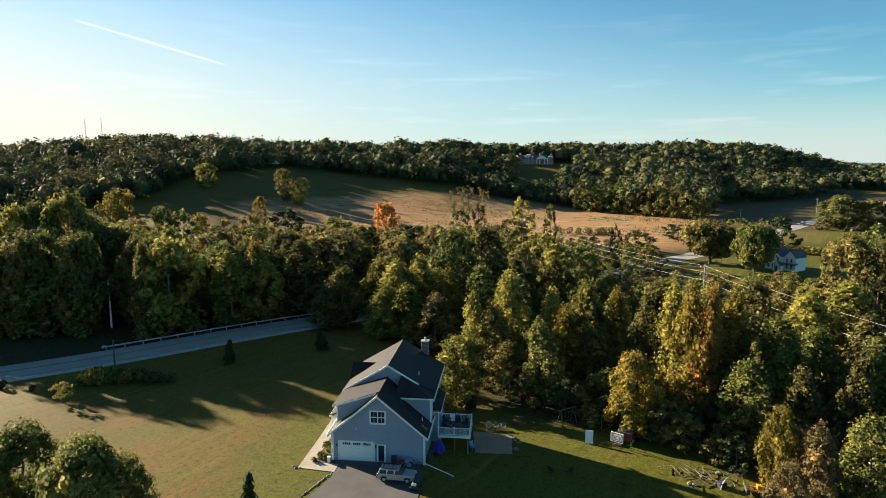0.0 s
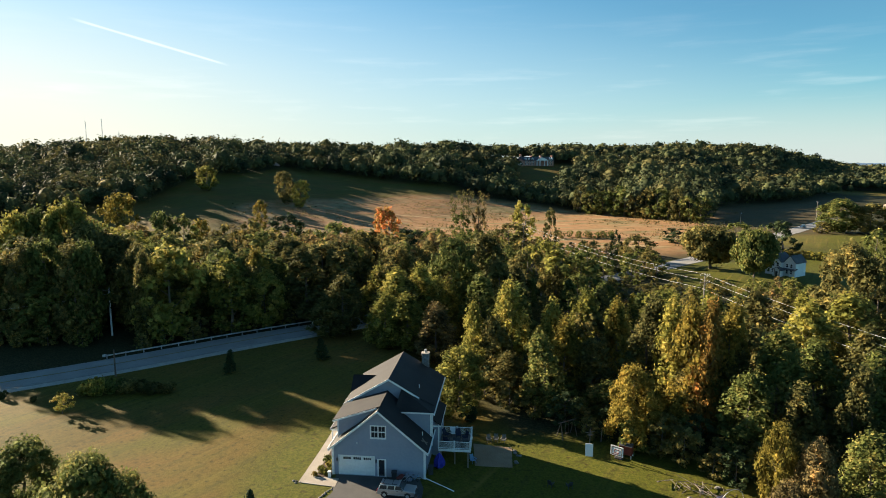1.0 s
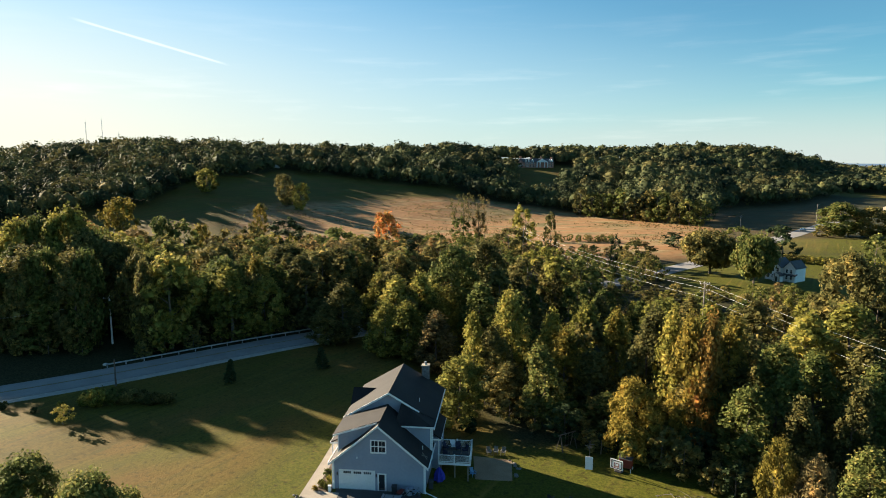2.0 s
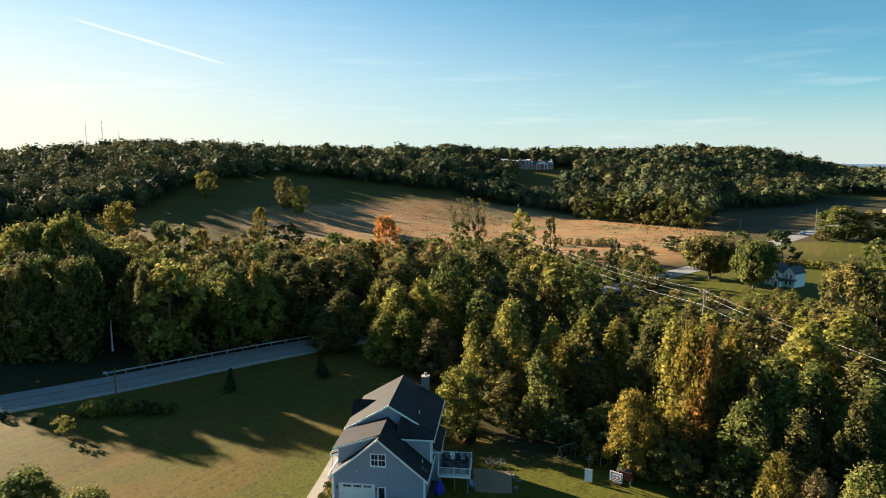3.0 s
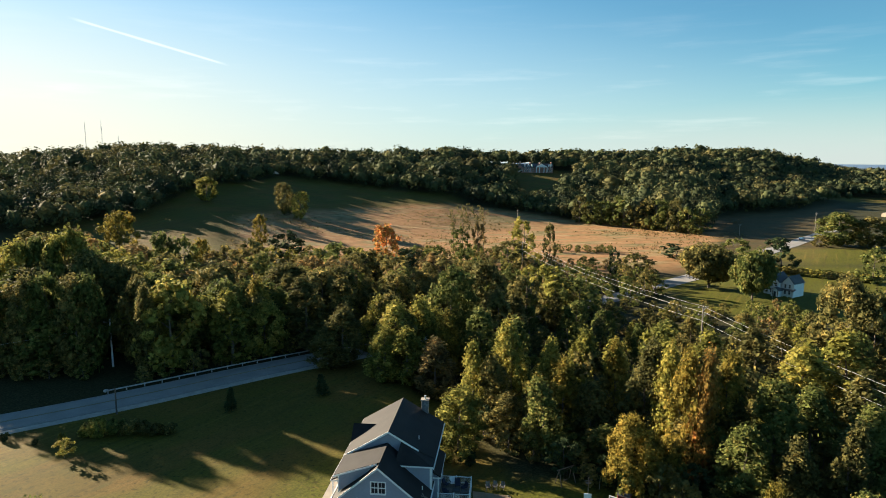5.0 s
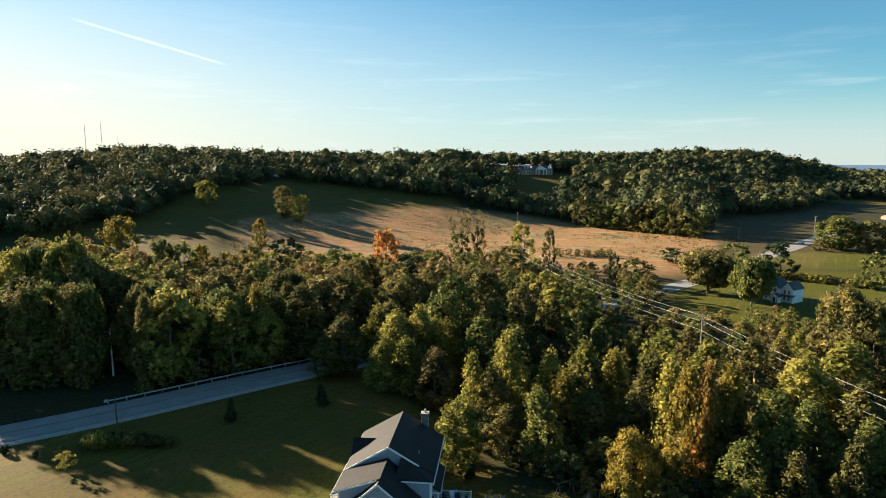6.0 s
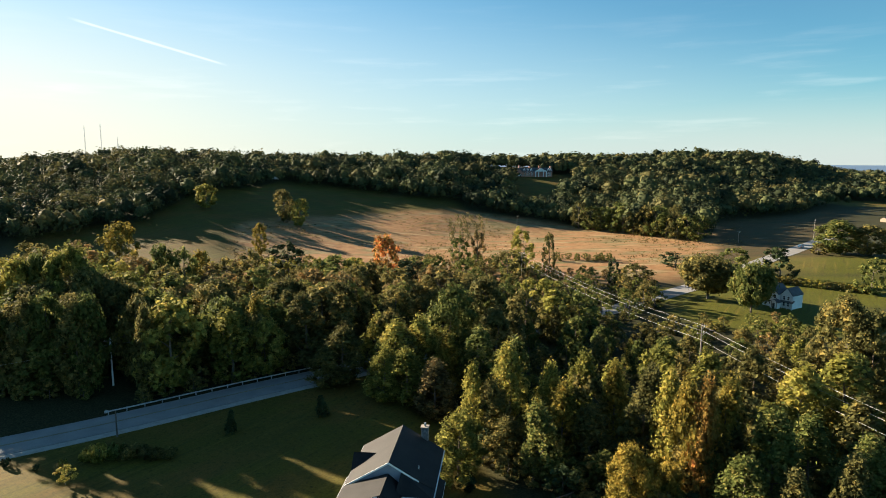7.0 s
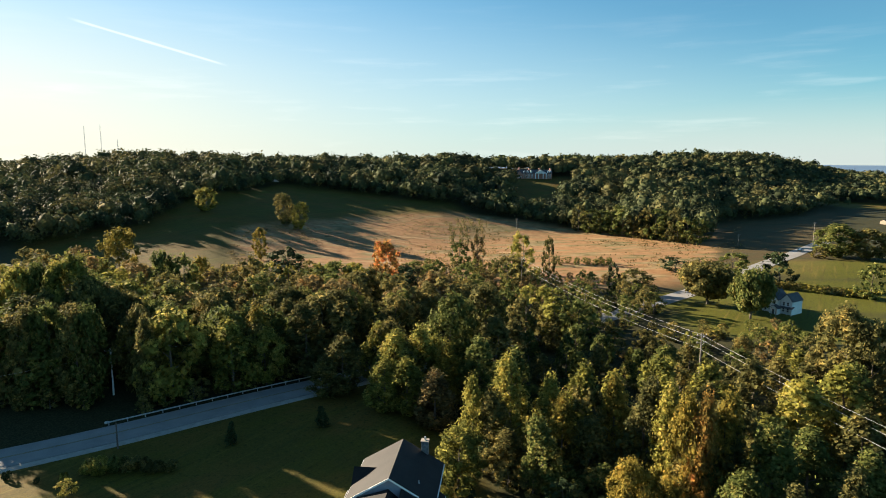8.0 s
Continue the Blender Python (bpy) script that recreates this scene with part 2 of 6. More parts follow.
# ---- building helpers ----
def part(name, bm, material, parent=None, label="", smooth=False):
    me = bpy.data.meshes.new(name)
    if smooth:
        for f in bm.faces:
            f.smooth = True
    bm.to_mesh(me)
    bm.free()
    me.materials.append(material)
    ob = new(name, me)
    ob.parent = parent
    return tagged(ob, label)


def thing(name, m, label, category, group="", kind=""):
    ob = new(name)
    ob.empty_display_size = 0.3
    ob.matrix_basis = m
    return tagged(ob, label, category, group, kind)


def box(bm, x0, x1, y0, y1, z0, z1, bevel=0.0):
    vs = [bm.verts.new((x, y, z)) for z in (z0, z1) for y in (y0, y1) for x in (x0, x1)]
    fs = [bm.faces.new([vs[i] for i in q]) for q in ((0, 2, 3, 1), (4, 5, 7, 6), (0, 1, 5, 4), (2, 6, 7, 3), (0, 4, 6, 2), (1, 3, 7, 5))]
    if bevel:
        bmesh.ops.bevel(bm, geom=list({e for f in fs for e in f.edges}), offset=bevel, segments=1, affect="EDGES")
    return bm


def boxes(*rows, bevel=0.0):
    bm = bmesh.new()
    for r in rows:
        box(bm, *r, bevel=bevel)
    return bm


def prism(bm, outline, axis, a, b):
    """Extrude a closed outline (pairs) along an axis from a to b."""
    def put(p, q, s):
        return {"x": (s, p, q), "y": (p, s, q), "z": (p, q, s)}[axis]
    v0, v1 = [bm.verts.new(put(p, q, a)) for p, q in outline], [bm.verts.new(put(p, q, b)) for p, q in outline]
    bm.faces.new(v0), bm.faces.new(v1[::-1])
    for i in range(len(outline)):
        j = (i + 1) % len(outline)
        bm.faces.new((v0[j], v0[i], v1[i], v1[j]))
    bmesh.ops.recalc_face_normals(bm, faces=bm.faces)
    return bm


def limb(bm, p, q, r0, r1, sides=6):
    p, q = Vector(p), Vector(q)
    d = (q - p).normalized()
    a = d.orthogonal().normalized()
    b = d.cross(a)
    ring = [[bm.verts.new(c + r * (math.cos(k * math.tau / sides) * a + math.sin(k * math.tau / sides) * b)) for k in range(sides)] for c, r in ((p, r0), (q, r1))]
    for k in range(sides):
        j = (k + 1) % sides
        bm.faces.new((ring[0][k], ring[0][j], ring[1][j], ring[1][k]))
    bm.faces.new(ring[0][::-1]), bm.faces.new(ring[1])
    return bm


def slab(bm, a, b, c, d, thick):
    """A sloping slab with the top corners a, b, c, d (anticlockwise from above) and a thickness."""
    top = [Vector(p) for p in (a, b, c, d)]
    nrm = (top[1] - top[0]).cross(top[3] - top[0]).normalized() * thick
    vt, vb = [bm.verts.new(p) for p in top], [bm.verts.new(p - nrm) for p in top]
    bm.faces.new(vt), bm.faces.new(vb[::-1])
    for i in range(4):
        j = (i + 1) % 4
        bm.faces.new((vt[j], vt[i], vb[i], vb[j]))
    return bm


def step(a, b, v):
    v = np.clip((v - a) / (b - a), 0.0, 1.0)
    return v * v * (3 - 2 * v)


# ---- terrain ----
# the bowl of hills round the valley: by bearing, where they begin to rise, where they crest, how high, and where woods begin
HILL_AZ = [-0.75, -0.5, -0.38, -0.3, -0.23, -0.1, 0, 0.12, 0.2, 0.3, 0.385, 0.45, 0.525, 0.6, 0.65, 0.75]
HILL_FOOT = [205, 200, 200, 224, 248, 278, 320, 365, 400, 400, 400, 440, 450, 450, 450, 450]
HILL_CREST = [570, 570, 580, 610, 650, 720, 720, 765, 780, 850, 960, 1080, 1220, 1450, 1450, 1450]
HILL_TALL = [36, 45, 45, 43, 43, 42, 46, 42, 45, 46, 50, 52, 52, 34, 19, 6]
WOOD_AZ = [-0.73, -0.5, -0.4, -0.33, -0.29, -0.26, -0.12, 0, 0.06, 0.11, 0.2, 0.29, 0.39, 0.44, 0.445, 0.57, 0.61, 0.63, 0.75]
WOOD_EDGE = [300, 330, 408, 440, 465, 500, 505, 488, 474, 460, 451, 424, 388, 372, 495, 547, 618, 660, 690]
FIELD_AZ = [-0.36, -0.3, -0.23, -0.17, -0.08, 0, 0.06, 0.44, 0.445]
FIELD_TOP = [345, 368, 395, 411, 441, 457, 470, 470, 640]


def ground_z(x, y):
    """Height of the ground: a level valley floor, a bowl of wooded hills beyond it, a small fall behind the house."""
    x, y = np.asarray(x, float), np.asarray(y, float)
    az = x / np.maximum(y, 40.0)
    foot, crest, tall = (np.interp(az, HILL_AZ, row) for row in (HILL_FOOT, HILL_CREST, HILL_TALL))
    hill = tall * step(0, 1, (y - foot) / (crest - foot)) * (1 - 0.8 * step(1.15, 1.9, y / crest))
    far = 33 * step(1900, 4700, np.hypot(x, y))
    fall = -1.8 * step(-2.5, 5.5, x + 0.12 * (y - 68)) * (1 - step(235, 300, y)) * step(30, 60, y + x)
    fall = fall - 0.25 * np.exp(-((x + 9) ** 2 + (y - 66) ** 2) / 400)
    roll = 0.25 * np.sin(x * 0.07) * np.sin(y * 0.09 + 1) * step(14, 40, np.hypot(x + 8, y - 74))
    return hill + far + fall + roll


def spread(lo, hi, a, b, fine, grow):
    """Grid lines, fine between a and b and ever wider towards lo and hi."""
    mid = list(np.arange(a, b, fine))
    s, v, left = fine, a, []
    while v > lo:
        s *= grow
        v -= s
        left.append(v)
    s, v, right = fine, mid[-1], []
    while v < hi:
        s *= grow
        v += s
        right.append(v)
    return np.array(left[::-1] + mid + right)


def road_mid(x):
    """The country road's middle line, y at x."""
    return 114.7 + 0.74 * (x + 53) + 0.0006 * (x + 53) ** 2


def blob(x, y, cx, cy, rx, ry, soft=0.25):
    return 1 - step(1 - soft, 1 + soft, np.hypot((x - cx) / rx, (y - cy) / ry))


def ground():
    xs, ys = spread(-3400, 3400, -100, 60, 2.0, 1.07), spread(-500, 4800, 44, 160, 2.0, 1.05)
    X, Y = np.meshgrid(xs, ys)
    Z = ground_z(X, Y)
    nx, ny = len(xs), len(ys)
    idx = np.arange(nx * ny).reshape(ny, nx)
    quads = np.stack([idx[:-1, :-1], idx[:-1, 1:], idx[1:, 1:], idx[1:, :-1]], -1).reshape(-1, 4)
    me = bpy.data.meshes.new("ground")
    me.from_pydata(np.stack([X, Y, Z], -1).reshape(-1, 3).tolist(), [], quads.tolist())
    me.polygons.foreach_set("use_smooth", [True] * len(quads))
    az = X / np.maximum(Y, 40)
    # where the cover changes: mown lawn, dry meadow, far water
    lawn = np.maximum.reduce([
        (1 - step(-2, 3, Y - road_mid(X) + 5)) * (1 - step(2, 10, X - 4 + 0.35 * (Y - 84))) * step(-130, -110, X),
        blob(X, Y, 14, 66, 26, 17), blob(X, Y, 112, 196, 36, 24), blob(X, Y, 96, 226, 26, 16), blob(X, Y, 165, 236, 48, 30), blob(X, Y, 205, 290, 60, 26),
        blob(X, Y, 104, 590, 48, 84), blob(X, Y, 480, 705, 60, 42)])
    wood_edge, field_top = np.interp(az, WOOD_AZ, WOOD_EDGE), np.interp(az, FIELD_AZ, FIELD_TOP)
    meadow = step(-0.37, -0.31, az) * (1 - 0.75 * step(0.44, 0.46, az)) * (1 - step(0.62, 0.66, az)) * step(215, 260, Y - 0.2 * X) * (1 - step(-8, 8, Y - np.minimum(field_top, wood_edge + 6)))
    bank = step(-0.75, -0.65, az) * (1 - step(0.02, 0.05, az)) * step(230, 260, Y) * (1 - step(-10, 8, Y - field_top) * step(4, 20, Y - wood_edge)) * (1 - step(10, 25, Y - wood_edge))
    water = step(1700, 2200, np.hypot(X, Y))
    lawn = np.maximum(lawn, 0.8 * bank)
    for name, v in (("lawn", lawn), ("meadow", meadow), ("water", water), ("fresh", np.maximum.reduce([blob(X, Y, -15, 64, 9, 26, 0.6), blob(X, Y, 18, 70, 22, 14, 0.5), blob(X, Y, 125, 205, 80, 60), blob(X, Y, 180, 260, 90, 60)]))):
        at = me.attributes.new(name, "FLOAT", "POINT")
        at.data.foreach_set("value", np.clip(v, 0, 1).astype(np.float32).ravel())
    m = bpy.data.materials.new("grass_meadow_and_earth")
    m.use_nodes = True
    n, l = m.node_tree.nodes, m.node_tree.links
    p = n["Principled BSDF"]
    p.inputs["Roughness"].default_value, p.inputs["Specular IOR Level"].default_value = 0.9, 0.1
    co = n.new("ShaderNodeTexCoord")

    def tex(scale, detail=4, stretch=None):
        t = n.new("ShaderNodeTexNoise")
        t.inputs["Scale"].default_value, t.inputs["Detail"].default_value = scale, detail
        src = co.outputs["Object"]
        if stretch:
            mp = n.new("ShaderNodeMapping")
            mp.vector_type = "TEXTURE"
            mp.inputs["Scale"].default_value, mp.inputs["Rotation"].default_value = stretch[0], (0, 0, radians(stretch[1]))
            l.new(src, mp.inputs[0])
            src = mp.outputs[0]
        l.new(src, t.inputs["Vector"])
        return t.outputs["Fac"]

    def mixed(a, b, f, lo=0.0, hi=1.0):
        r = n.new("ShaderNodeMapRange")
        r.interpolation_type = "SMOOTHSTEP"
        r.inputs[1].default_value, r.inputs[2].default_value = lo, hi
        l.new(f, r.inputs[0])
        x = n.new("ShaderNodeMix")
        x.data_type = "RGBA"
        l.new(r.outputs[0], x.inputs["Factor"])
        for k, v in (("A", a), ("B", b)):
            if isinstance(v, tuple):
                x.inputs[k].default_value = colour(v)
            else:
                l.new(v, x.inputs[k])
        return x.outputs["Result"]

    def att(name):
        a = n.new("ShaderNodeAttribute")
        a.attribute_name = name
        return a.outputs["Fac"]

    grain, tuft, patch = tex(3.2, 8), tex(1.1, 6, ((6, 1, 1), 62)), tex(0.045, 4)
    earth = mixed((0.022, 0.024, 0.010), (0.055, 0.05, 0.022), grain, 0.35, 0.7)
    green = mixed((0.054, 0.060, 0.007), (0.096, 0.096, 0.012), grain, 0.3, 0.7)
    grass = mixed(mixed((0.068, 0.054, 0.010), (0.098, 0.075, 0.014), grain, 0.3, 0.7), mixed((0.104, 0.062, 0.013), (0.135, 0.083, 0.019), grain, 0.3, 0.7), patch, 0.42, 0.58)
    grass = mixed(grass, mixed((0.070, 0.064, 0.009), (0.102, 0.088, 0.013), grain, 0.3, 0.7), tex(0.09, 5, ((2.5, 1, 1), 30)), 0.44, 0.66)
    grass = mixed(grass, green, att("fresh"))
    grass = mixed(grass, (0.042, 0.036, 0.008), tex(0.7, 3, ((20, 1, 1), 56)), 0.54, 0.86)
    grass = mixed(grass, (0.140, 0.110, 0.022), tex(0.55, 4, ((22, 1, 1), 58)), 0.54, 0.80)
    grass = mixed(grass, (0.060, 0.056, 0.014), tuft, 0.50, 0.85)
    grass = mixed(grass, (0.040, 0.035, 0.008), tex(1.5, 9), 0.52, 0.76)
    grass = mixed(grass, (0.125, 0.095, 0.020), tex(1.6, 8, ((2.5, 1, 1), -28)), 0.55, 0.85)
    strip = tex(0.1, 5, ((4, 1, 1), 12))
    dry = mixed(mixed((0.245, 0.125, 0.058), (0.31, 0.175, 0.082), tex(0.3, 6), 0.3, 0.7), mixed((0.115, 0.105, 0.043), (0.25, 0.190, 0.098), tex(0.12, 5), 0.35, 0.65), strip, 0.46, 0.64)
    dry = mixed(dry, (0.36, 0.245, 0.130), tex(0.22, 8, ((7, 1, 1), -8)), 0.56, 0.72)
    dry = mixed(dry, (0.085, 0.080, 0.030), tex(0.35, 8, ((3, 1, 1), 10)), 0.58, 0.74)
    c = mixed(earth, grass, att("lawn"))
    c = mixed(c, dry, att("meadow"))
    c = mixed(c, (0.10, 0.17, 0.27), att("water"))
    l.new(c, p.inputs["Base Color"])
    b = n.new("ShaderNodeBump")
    b.inputs["Strength"].default_value, b.inputs["Distance"].default_value = 0.5, 0.1
    rough_sward = n.new("ShaderNodeMath")
    l.new(tex(5, 8), rough_sward.inputs[0])
    l.new(tex(0.9, 6, ((5, 1, 1), 62)), rough_sward.inputs[1])
    l.new(rough_sward.outputs[0], b.inputs["Height"])
    l.new(b.outputs[0], p.inputs["Normal"])
    me.materials.append(m)
    return tagged(new("ground", me), "mown lawn, dry tan meadow and wooded hills", "ground", kind="structure")


ground()


def ribbon(name, line, width, material, label, category="road", lift=0.05, thick=0.25):
    """A paved strip along a line of points, with a thickness, laid on the ground."""
    bm = bmesh.new()
    rows = []
    for i, (x, y) in enumerate(line):
        a, b = line[max(i - 1, 0)], line[min(i + 1, len(line) - 1)]
        d = Vector((b[0] - a[0], b[1] - a[1])).normalized()
        w = width[i] if isinstance(width, (list, tuple)) else width
        row = []
        for s, dz in ((-1, lift - thick), (-1, lift), (0, lift + 0.04), (1, lift), (1, lift - thick)):
            px, py = x - d.y * s * w / 2, y + d.x * s * w / 2
            row.append(bm.verts.new((px, py, float(ground_z(px, py)) + dz)))
        rows.append(row)
    for r, q in zip(rows, rows[1:]):
        for i in range(4):
            bm.faces.new((r[i], q[i], q[i + 1], r[i + 1]))
    bmesh.ops.recalc_face_normals(bm, faces=bm.faces)
    return tagged(part(name, bm, material), label, category, kind="structure")


ribbon("road", [(x, float(road_mid(x))) for x in range(-150, 260, 4)], 8.4, M_ASPHALT, "worn grey asphalt country road with a guardrail", lift=0.10)
ribbon("road_shoulder", [(x + 3.1, float(road_mid(x)) - 4.3) for x in range(-130, -2, 4)], 1.9, M_GRAVEL, "pale gravel shoulder along the road", "shoulder", lift=0.06)
for off, mat, word in ((-0.14, M_YELLOW, "worn yellow centre line"), (0.14, M_YELLOW, "worn yellow centre line"), (-3.7, M_LINE, "worn white edge line"), (3.7, M_LINE, "worn white edge line")):
    tagged(ribbon("road_marking", [(x - 0.6 * off, float(road_mid(x)) + 0.8 * off) for x in range(-130, -4, 4)], 0.13, mat, word + " on the road", "road marking", lift=0.15, thick=0.02), kind="structure")


# ---- trees ----
def leaves(points, normals, size, rng, flat=0.35, stray=0.75, slim=0.8):
    """Diamond-shaped leaf tufts at the points, facing roughly outwards: vertices and faces."""
    k = len(points)
    d = normals + rng.normal(0, stray, (k, 3))
    d /= np.linalg.norm(d, axis=1)[:, None] + 1e-9
    a = np.cross(d, rng.normal(0, 1, (k, 3)))
    a /= np.linalg.norm(a, axis=1)[:, None] + 1e-9
    b = np.cross(d, a)
    s = size * rng.uniform(0.55, 1.35, (k, 1))
    v = np.stack([points - a * s, points - b * s * slim + d * s * flat * 0.5, points + a * s, points + b * s * slim + d * s * flat * 0.5], 1).reshape(-1, 3)
    return v, np.arange(4 * k).reshape(k, 4)


def crown_points(rng, n, clumps, width, bottom, top, kind):
    """Points and outward directions over the clumps of an uneven crown, and the clumps' middles and radii."""
    mid, half = (bottom + top) / 2, (top - bottom) / 2
    P, N, C = [], [], []
    u = 1 - 2 * (np.arange(clumps) + rng.uniform(0, 1, clumps)) / clumps
    u = np.sign(u) * np.abs(u) ** (0.85 if kind in ("tall", "round") else 1.0)
    ang = np.arange(clumps) * 2.399 + rng.normal(0, 0.5, clumps)
    lean = rng.normal(0, 0.05 * width, 2)
    for i in range(clumps):
        h = u[i]
        t = (h + 1) / 2
        if kind == "tall":
            r = min(1.0, 0.35 + t / 0.3) * (1 - t ** 2.3) ** 0.85
        elif kind == "cone":
            r = max(0.04, (1 - h) / 2) * 1.0
        elif kind == "sparse":
            r = 0.25 + 0.75 * max(h, 0)
        elif kind == "weeping":
            r = (1 - max(h, 0) ** 2) ** 0.5
        else:
            r = (1 - abs(h) ** 2.6) ** 0.5
        rr = r * rng.uniform(0.35, 1.0) ** 0.45 * width / 2 * rng.uniform(0.72, 1.2)
        c = np.array([rr * math.cos(ang[i]) + lean[0] * h, rr * math.sin(ang[i]) + lean[1] * h, mid + h * half * 0.9])
        cr = width * {"cone": 0.2, "sparse": 0.14, "tall": 0.155, "weeping": 0.15}.get(kind, 0.135) * rng.uniform(0.6, 1.35)
        k = max(3, int(n / clumps * rng.uniform(0.6, 1.4)))
        d = rng.normal(0, 1, (k, 3))
        d[:, 2] += 0.35
        d /= np.linalg.norm(d, axis=1)[:, None]
        rad = cr * rng.uniform(0.62, 1.12, (k, 1))
        squash = np.array([1, 1, 1.0 if kind == "weeping" else (0.95 if kind == "tall" else 0.78)])
        peak = np.zeros((k, 3))
        peak[:, 2] = 0.75 * cr * np.clip(1 - np.hypot(d[:, 0], d[:, 1]), 0, 1) * (d[:, 2] > 0)
        P.append(c + d * rad * squash + (peak if kind == "tall" else peak * 0.35 if kind == "round" else 0))
        out = c - np.array([0, 0, mid])
        out = out / (np.linalg.norm(out) + 1e-6)
        N.append(d + 0.4 * out + np.array([0, 0, 0.25]))
        C.append((*c, cr))
    return np.concatenate(P), np.concatenate(N), np.array(C)


ICO_V = np.array([(0, -1, g) for g in (1.618, -1.618)] + [(0, 1, g) for g in (1.618, -1.618)] + [(g, 0, s) for g in (1.618, -1.618) for s in (1, -1)] + [(s, g, 0) for g in (1.618, -1.618) for s in (1, -1)]) / 1.902
ICO_F = [(a, b, c) for a in range(12) for b in range(a + 1, 12) for c in range(b + 1, 12)
         if all(np.linalg.norm(ICO_V[p] - ICO_V[q]) < 1.1 for p, q in ((a, b), (b, c), (a, c)))]


def cores(clumps, share, rng):
    """Small uneven solids added in each clump to block light as inner foliage would: vertices and triangles."""
    V, F = [], []
    for x, y, z, r in clumps:
        F += [(a + 12 * len(V), b + 12 * len(V), c + 12 * len(V)) for a, b, c in ICO_F]
        V.append(ICO_V * (share * r * rng.uniform(0.75, 1.2, (12, 1))) * np.array([1, 1, 0.85]) + np.array([x, y, z]))
    return np.concatenate(V), F


def mesh_of(name, v, f, material):
    me = bpy.data.meshes.new(name)
    me.from_pydata(v.tolist(), [], f if isinstance(f, list) else f.tolist())
    me.materials.append(material)
    me.polygons.foreach_set("use_smooth", [True] * len(me.polygons))
    return me


PROTO = {}
AWAY = Matrix.Translation((0, -420, -60))


def tree_proto(key, kind, height, width, bottom, n, clumps, leaf, seed, limbs=9, trunk_r=0.26, name="tree"):
    """One tree of its kind: a tapered trunk with limbs, and a crown of leaf tufts. Built once, then copied."""
    rng = np.random.default_rng(seed)
    P, N, C = crown_points(rng, n, clumps, width, bottom, height, kind)
    wide = width / 2 / np.percentile(np.hypot(P[:, 0], P[:, 1]), 97)
    lo, hi = np.percentile(P[:, 2], 1), P[:, 2].max()
    P[:, :2] *= wide
    C[:, :2] *= wide
    P[:, 2] = bottom + (P[:, 2] - lo) * (height - bottom) / (hi - lo)
    C[:, 2] = bottom + (C[:, 2] - lo) * (height - bottom) / (hi - lo)
    bm = bmesh.new()
    pts = [Vector((0, 0, -0.4))]
    top = height * (0.86 if kind != "cone" else 0.95)
    for k in range(1, 5):
        pts.append(Vector((rng.normal(0, 0.12), rng.normal(0, 0.12), top * k / 4)))
    for k in range(4):
        limb(bm, pts[k], pts[k + 1], trunk_r * (1.15 - 0.27 * k), trunk_r * (1.15 - 0.27 * (k + 1)), 7)
    for k in range(limbs):
        h = bottom * 0.8 + (top - bottom * 0.8) * (k + 0.5) / limbs * 0.9
        a = k * 2.4 + rng.uniform(0, 1)
        r = width * 0.40 * rng.uniform(0.6, 1.0) * (1.0 - 0.4 * k / limbs)
        s = pts[0].lerp(pts[-1], min(h / top, 0.98))
        elbow = s + Vector((math.cos(a) * r * 0.5, math.sin(a) * r * 0.5, r * 0.28))
        limb(bm, s, elbow, trunk_r * 0.38, trunk_r * 0.25, 5)
        limb(bm, elbow, elbow + Vector((math.cos(a + 0.3) * r * 0.5, math.sin(a + 0.3) * r * 0.5, r * 0.5)), trunk_r * 0.25, trunk_r * 0.08, 4)
    root = thing(name, AWAY, "tree", "tree")
    part("trunk", bm, M_BARK, root)
    v, f = leaves(P, N, leaf, rng)
    f = f.tolist()
    if kind in ("tall", "round", "weeping"):
        cv, cf = cores(C, 0.6, rng)
        f += [[i + len(v) for i in q] for q in cf]
        v = np.concatenate([v, cv])
    cm = new("crown", mesh_of("crown", v, f, LEAF["green"]))
    cm.parent = root
    PROTO.setdefault(key, []).append((root, height, width))


for s in (1, 2, 3):
    tree_proto("broad", "round", 15, 11, 0.8, 4500, 86, 0.262, s)
    tree_proto("tall", "tall", 18, 8.5, 0.8, 4500, 82, 0.247, 10 + s)
    tree_proto("wood_broad", "round", 15, 11, 0.8, 1700, 50, 0.40, 100 + s, limbs=6)
    tree_proto("wood_tall", "tall", 18, 8.5, 0.8, 1650, 46, 0.37, 110 + s, limbs=6)
    tree_proto("mid", "round", 14, 11, 0.6, 480, 28, 0.61, 20 + s, limbs=6)
tree_proto("maple", "round", 14.5, 20, 2.6, 5200, 110, 0.40, 91, limbs=14, trunk_r=0.45)
for s in (1, 2):
    tree_proto("near", "round", 10, 10, 0.1, 6400, 96, 0.215, 80 + s, limbs=10)
    tree_proto("weeping", "weeping", 11, 8.5, 0.9, 6800, 64, 0.155, 30 + s, limbs=7, trunk_r=0.2)
    tree_proto("cone", "cone", 4, 1.9, 0.1, 1500, 60, 0.16, 40 + s, limbs=0, trunk_r=0.07)
    tree_proto("sparse", "sparse", 16, 8, 7.5, 300, 18, 0.36, 50 + s, limbs=12, trunk_r=0.22)
    tree_proto("bush", "round", 2.0, 2.6, 0.05, 1000, 26, 0.15, 60 + s, limbs=4, trunk_r=0.05, name="bush")
tree_proto("sapling", "round", 4.0, 3.0, 0.9, 420, 20, 0.15, 70, limbs=7, trunk_r=0.06)

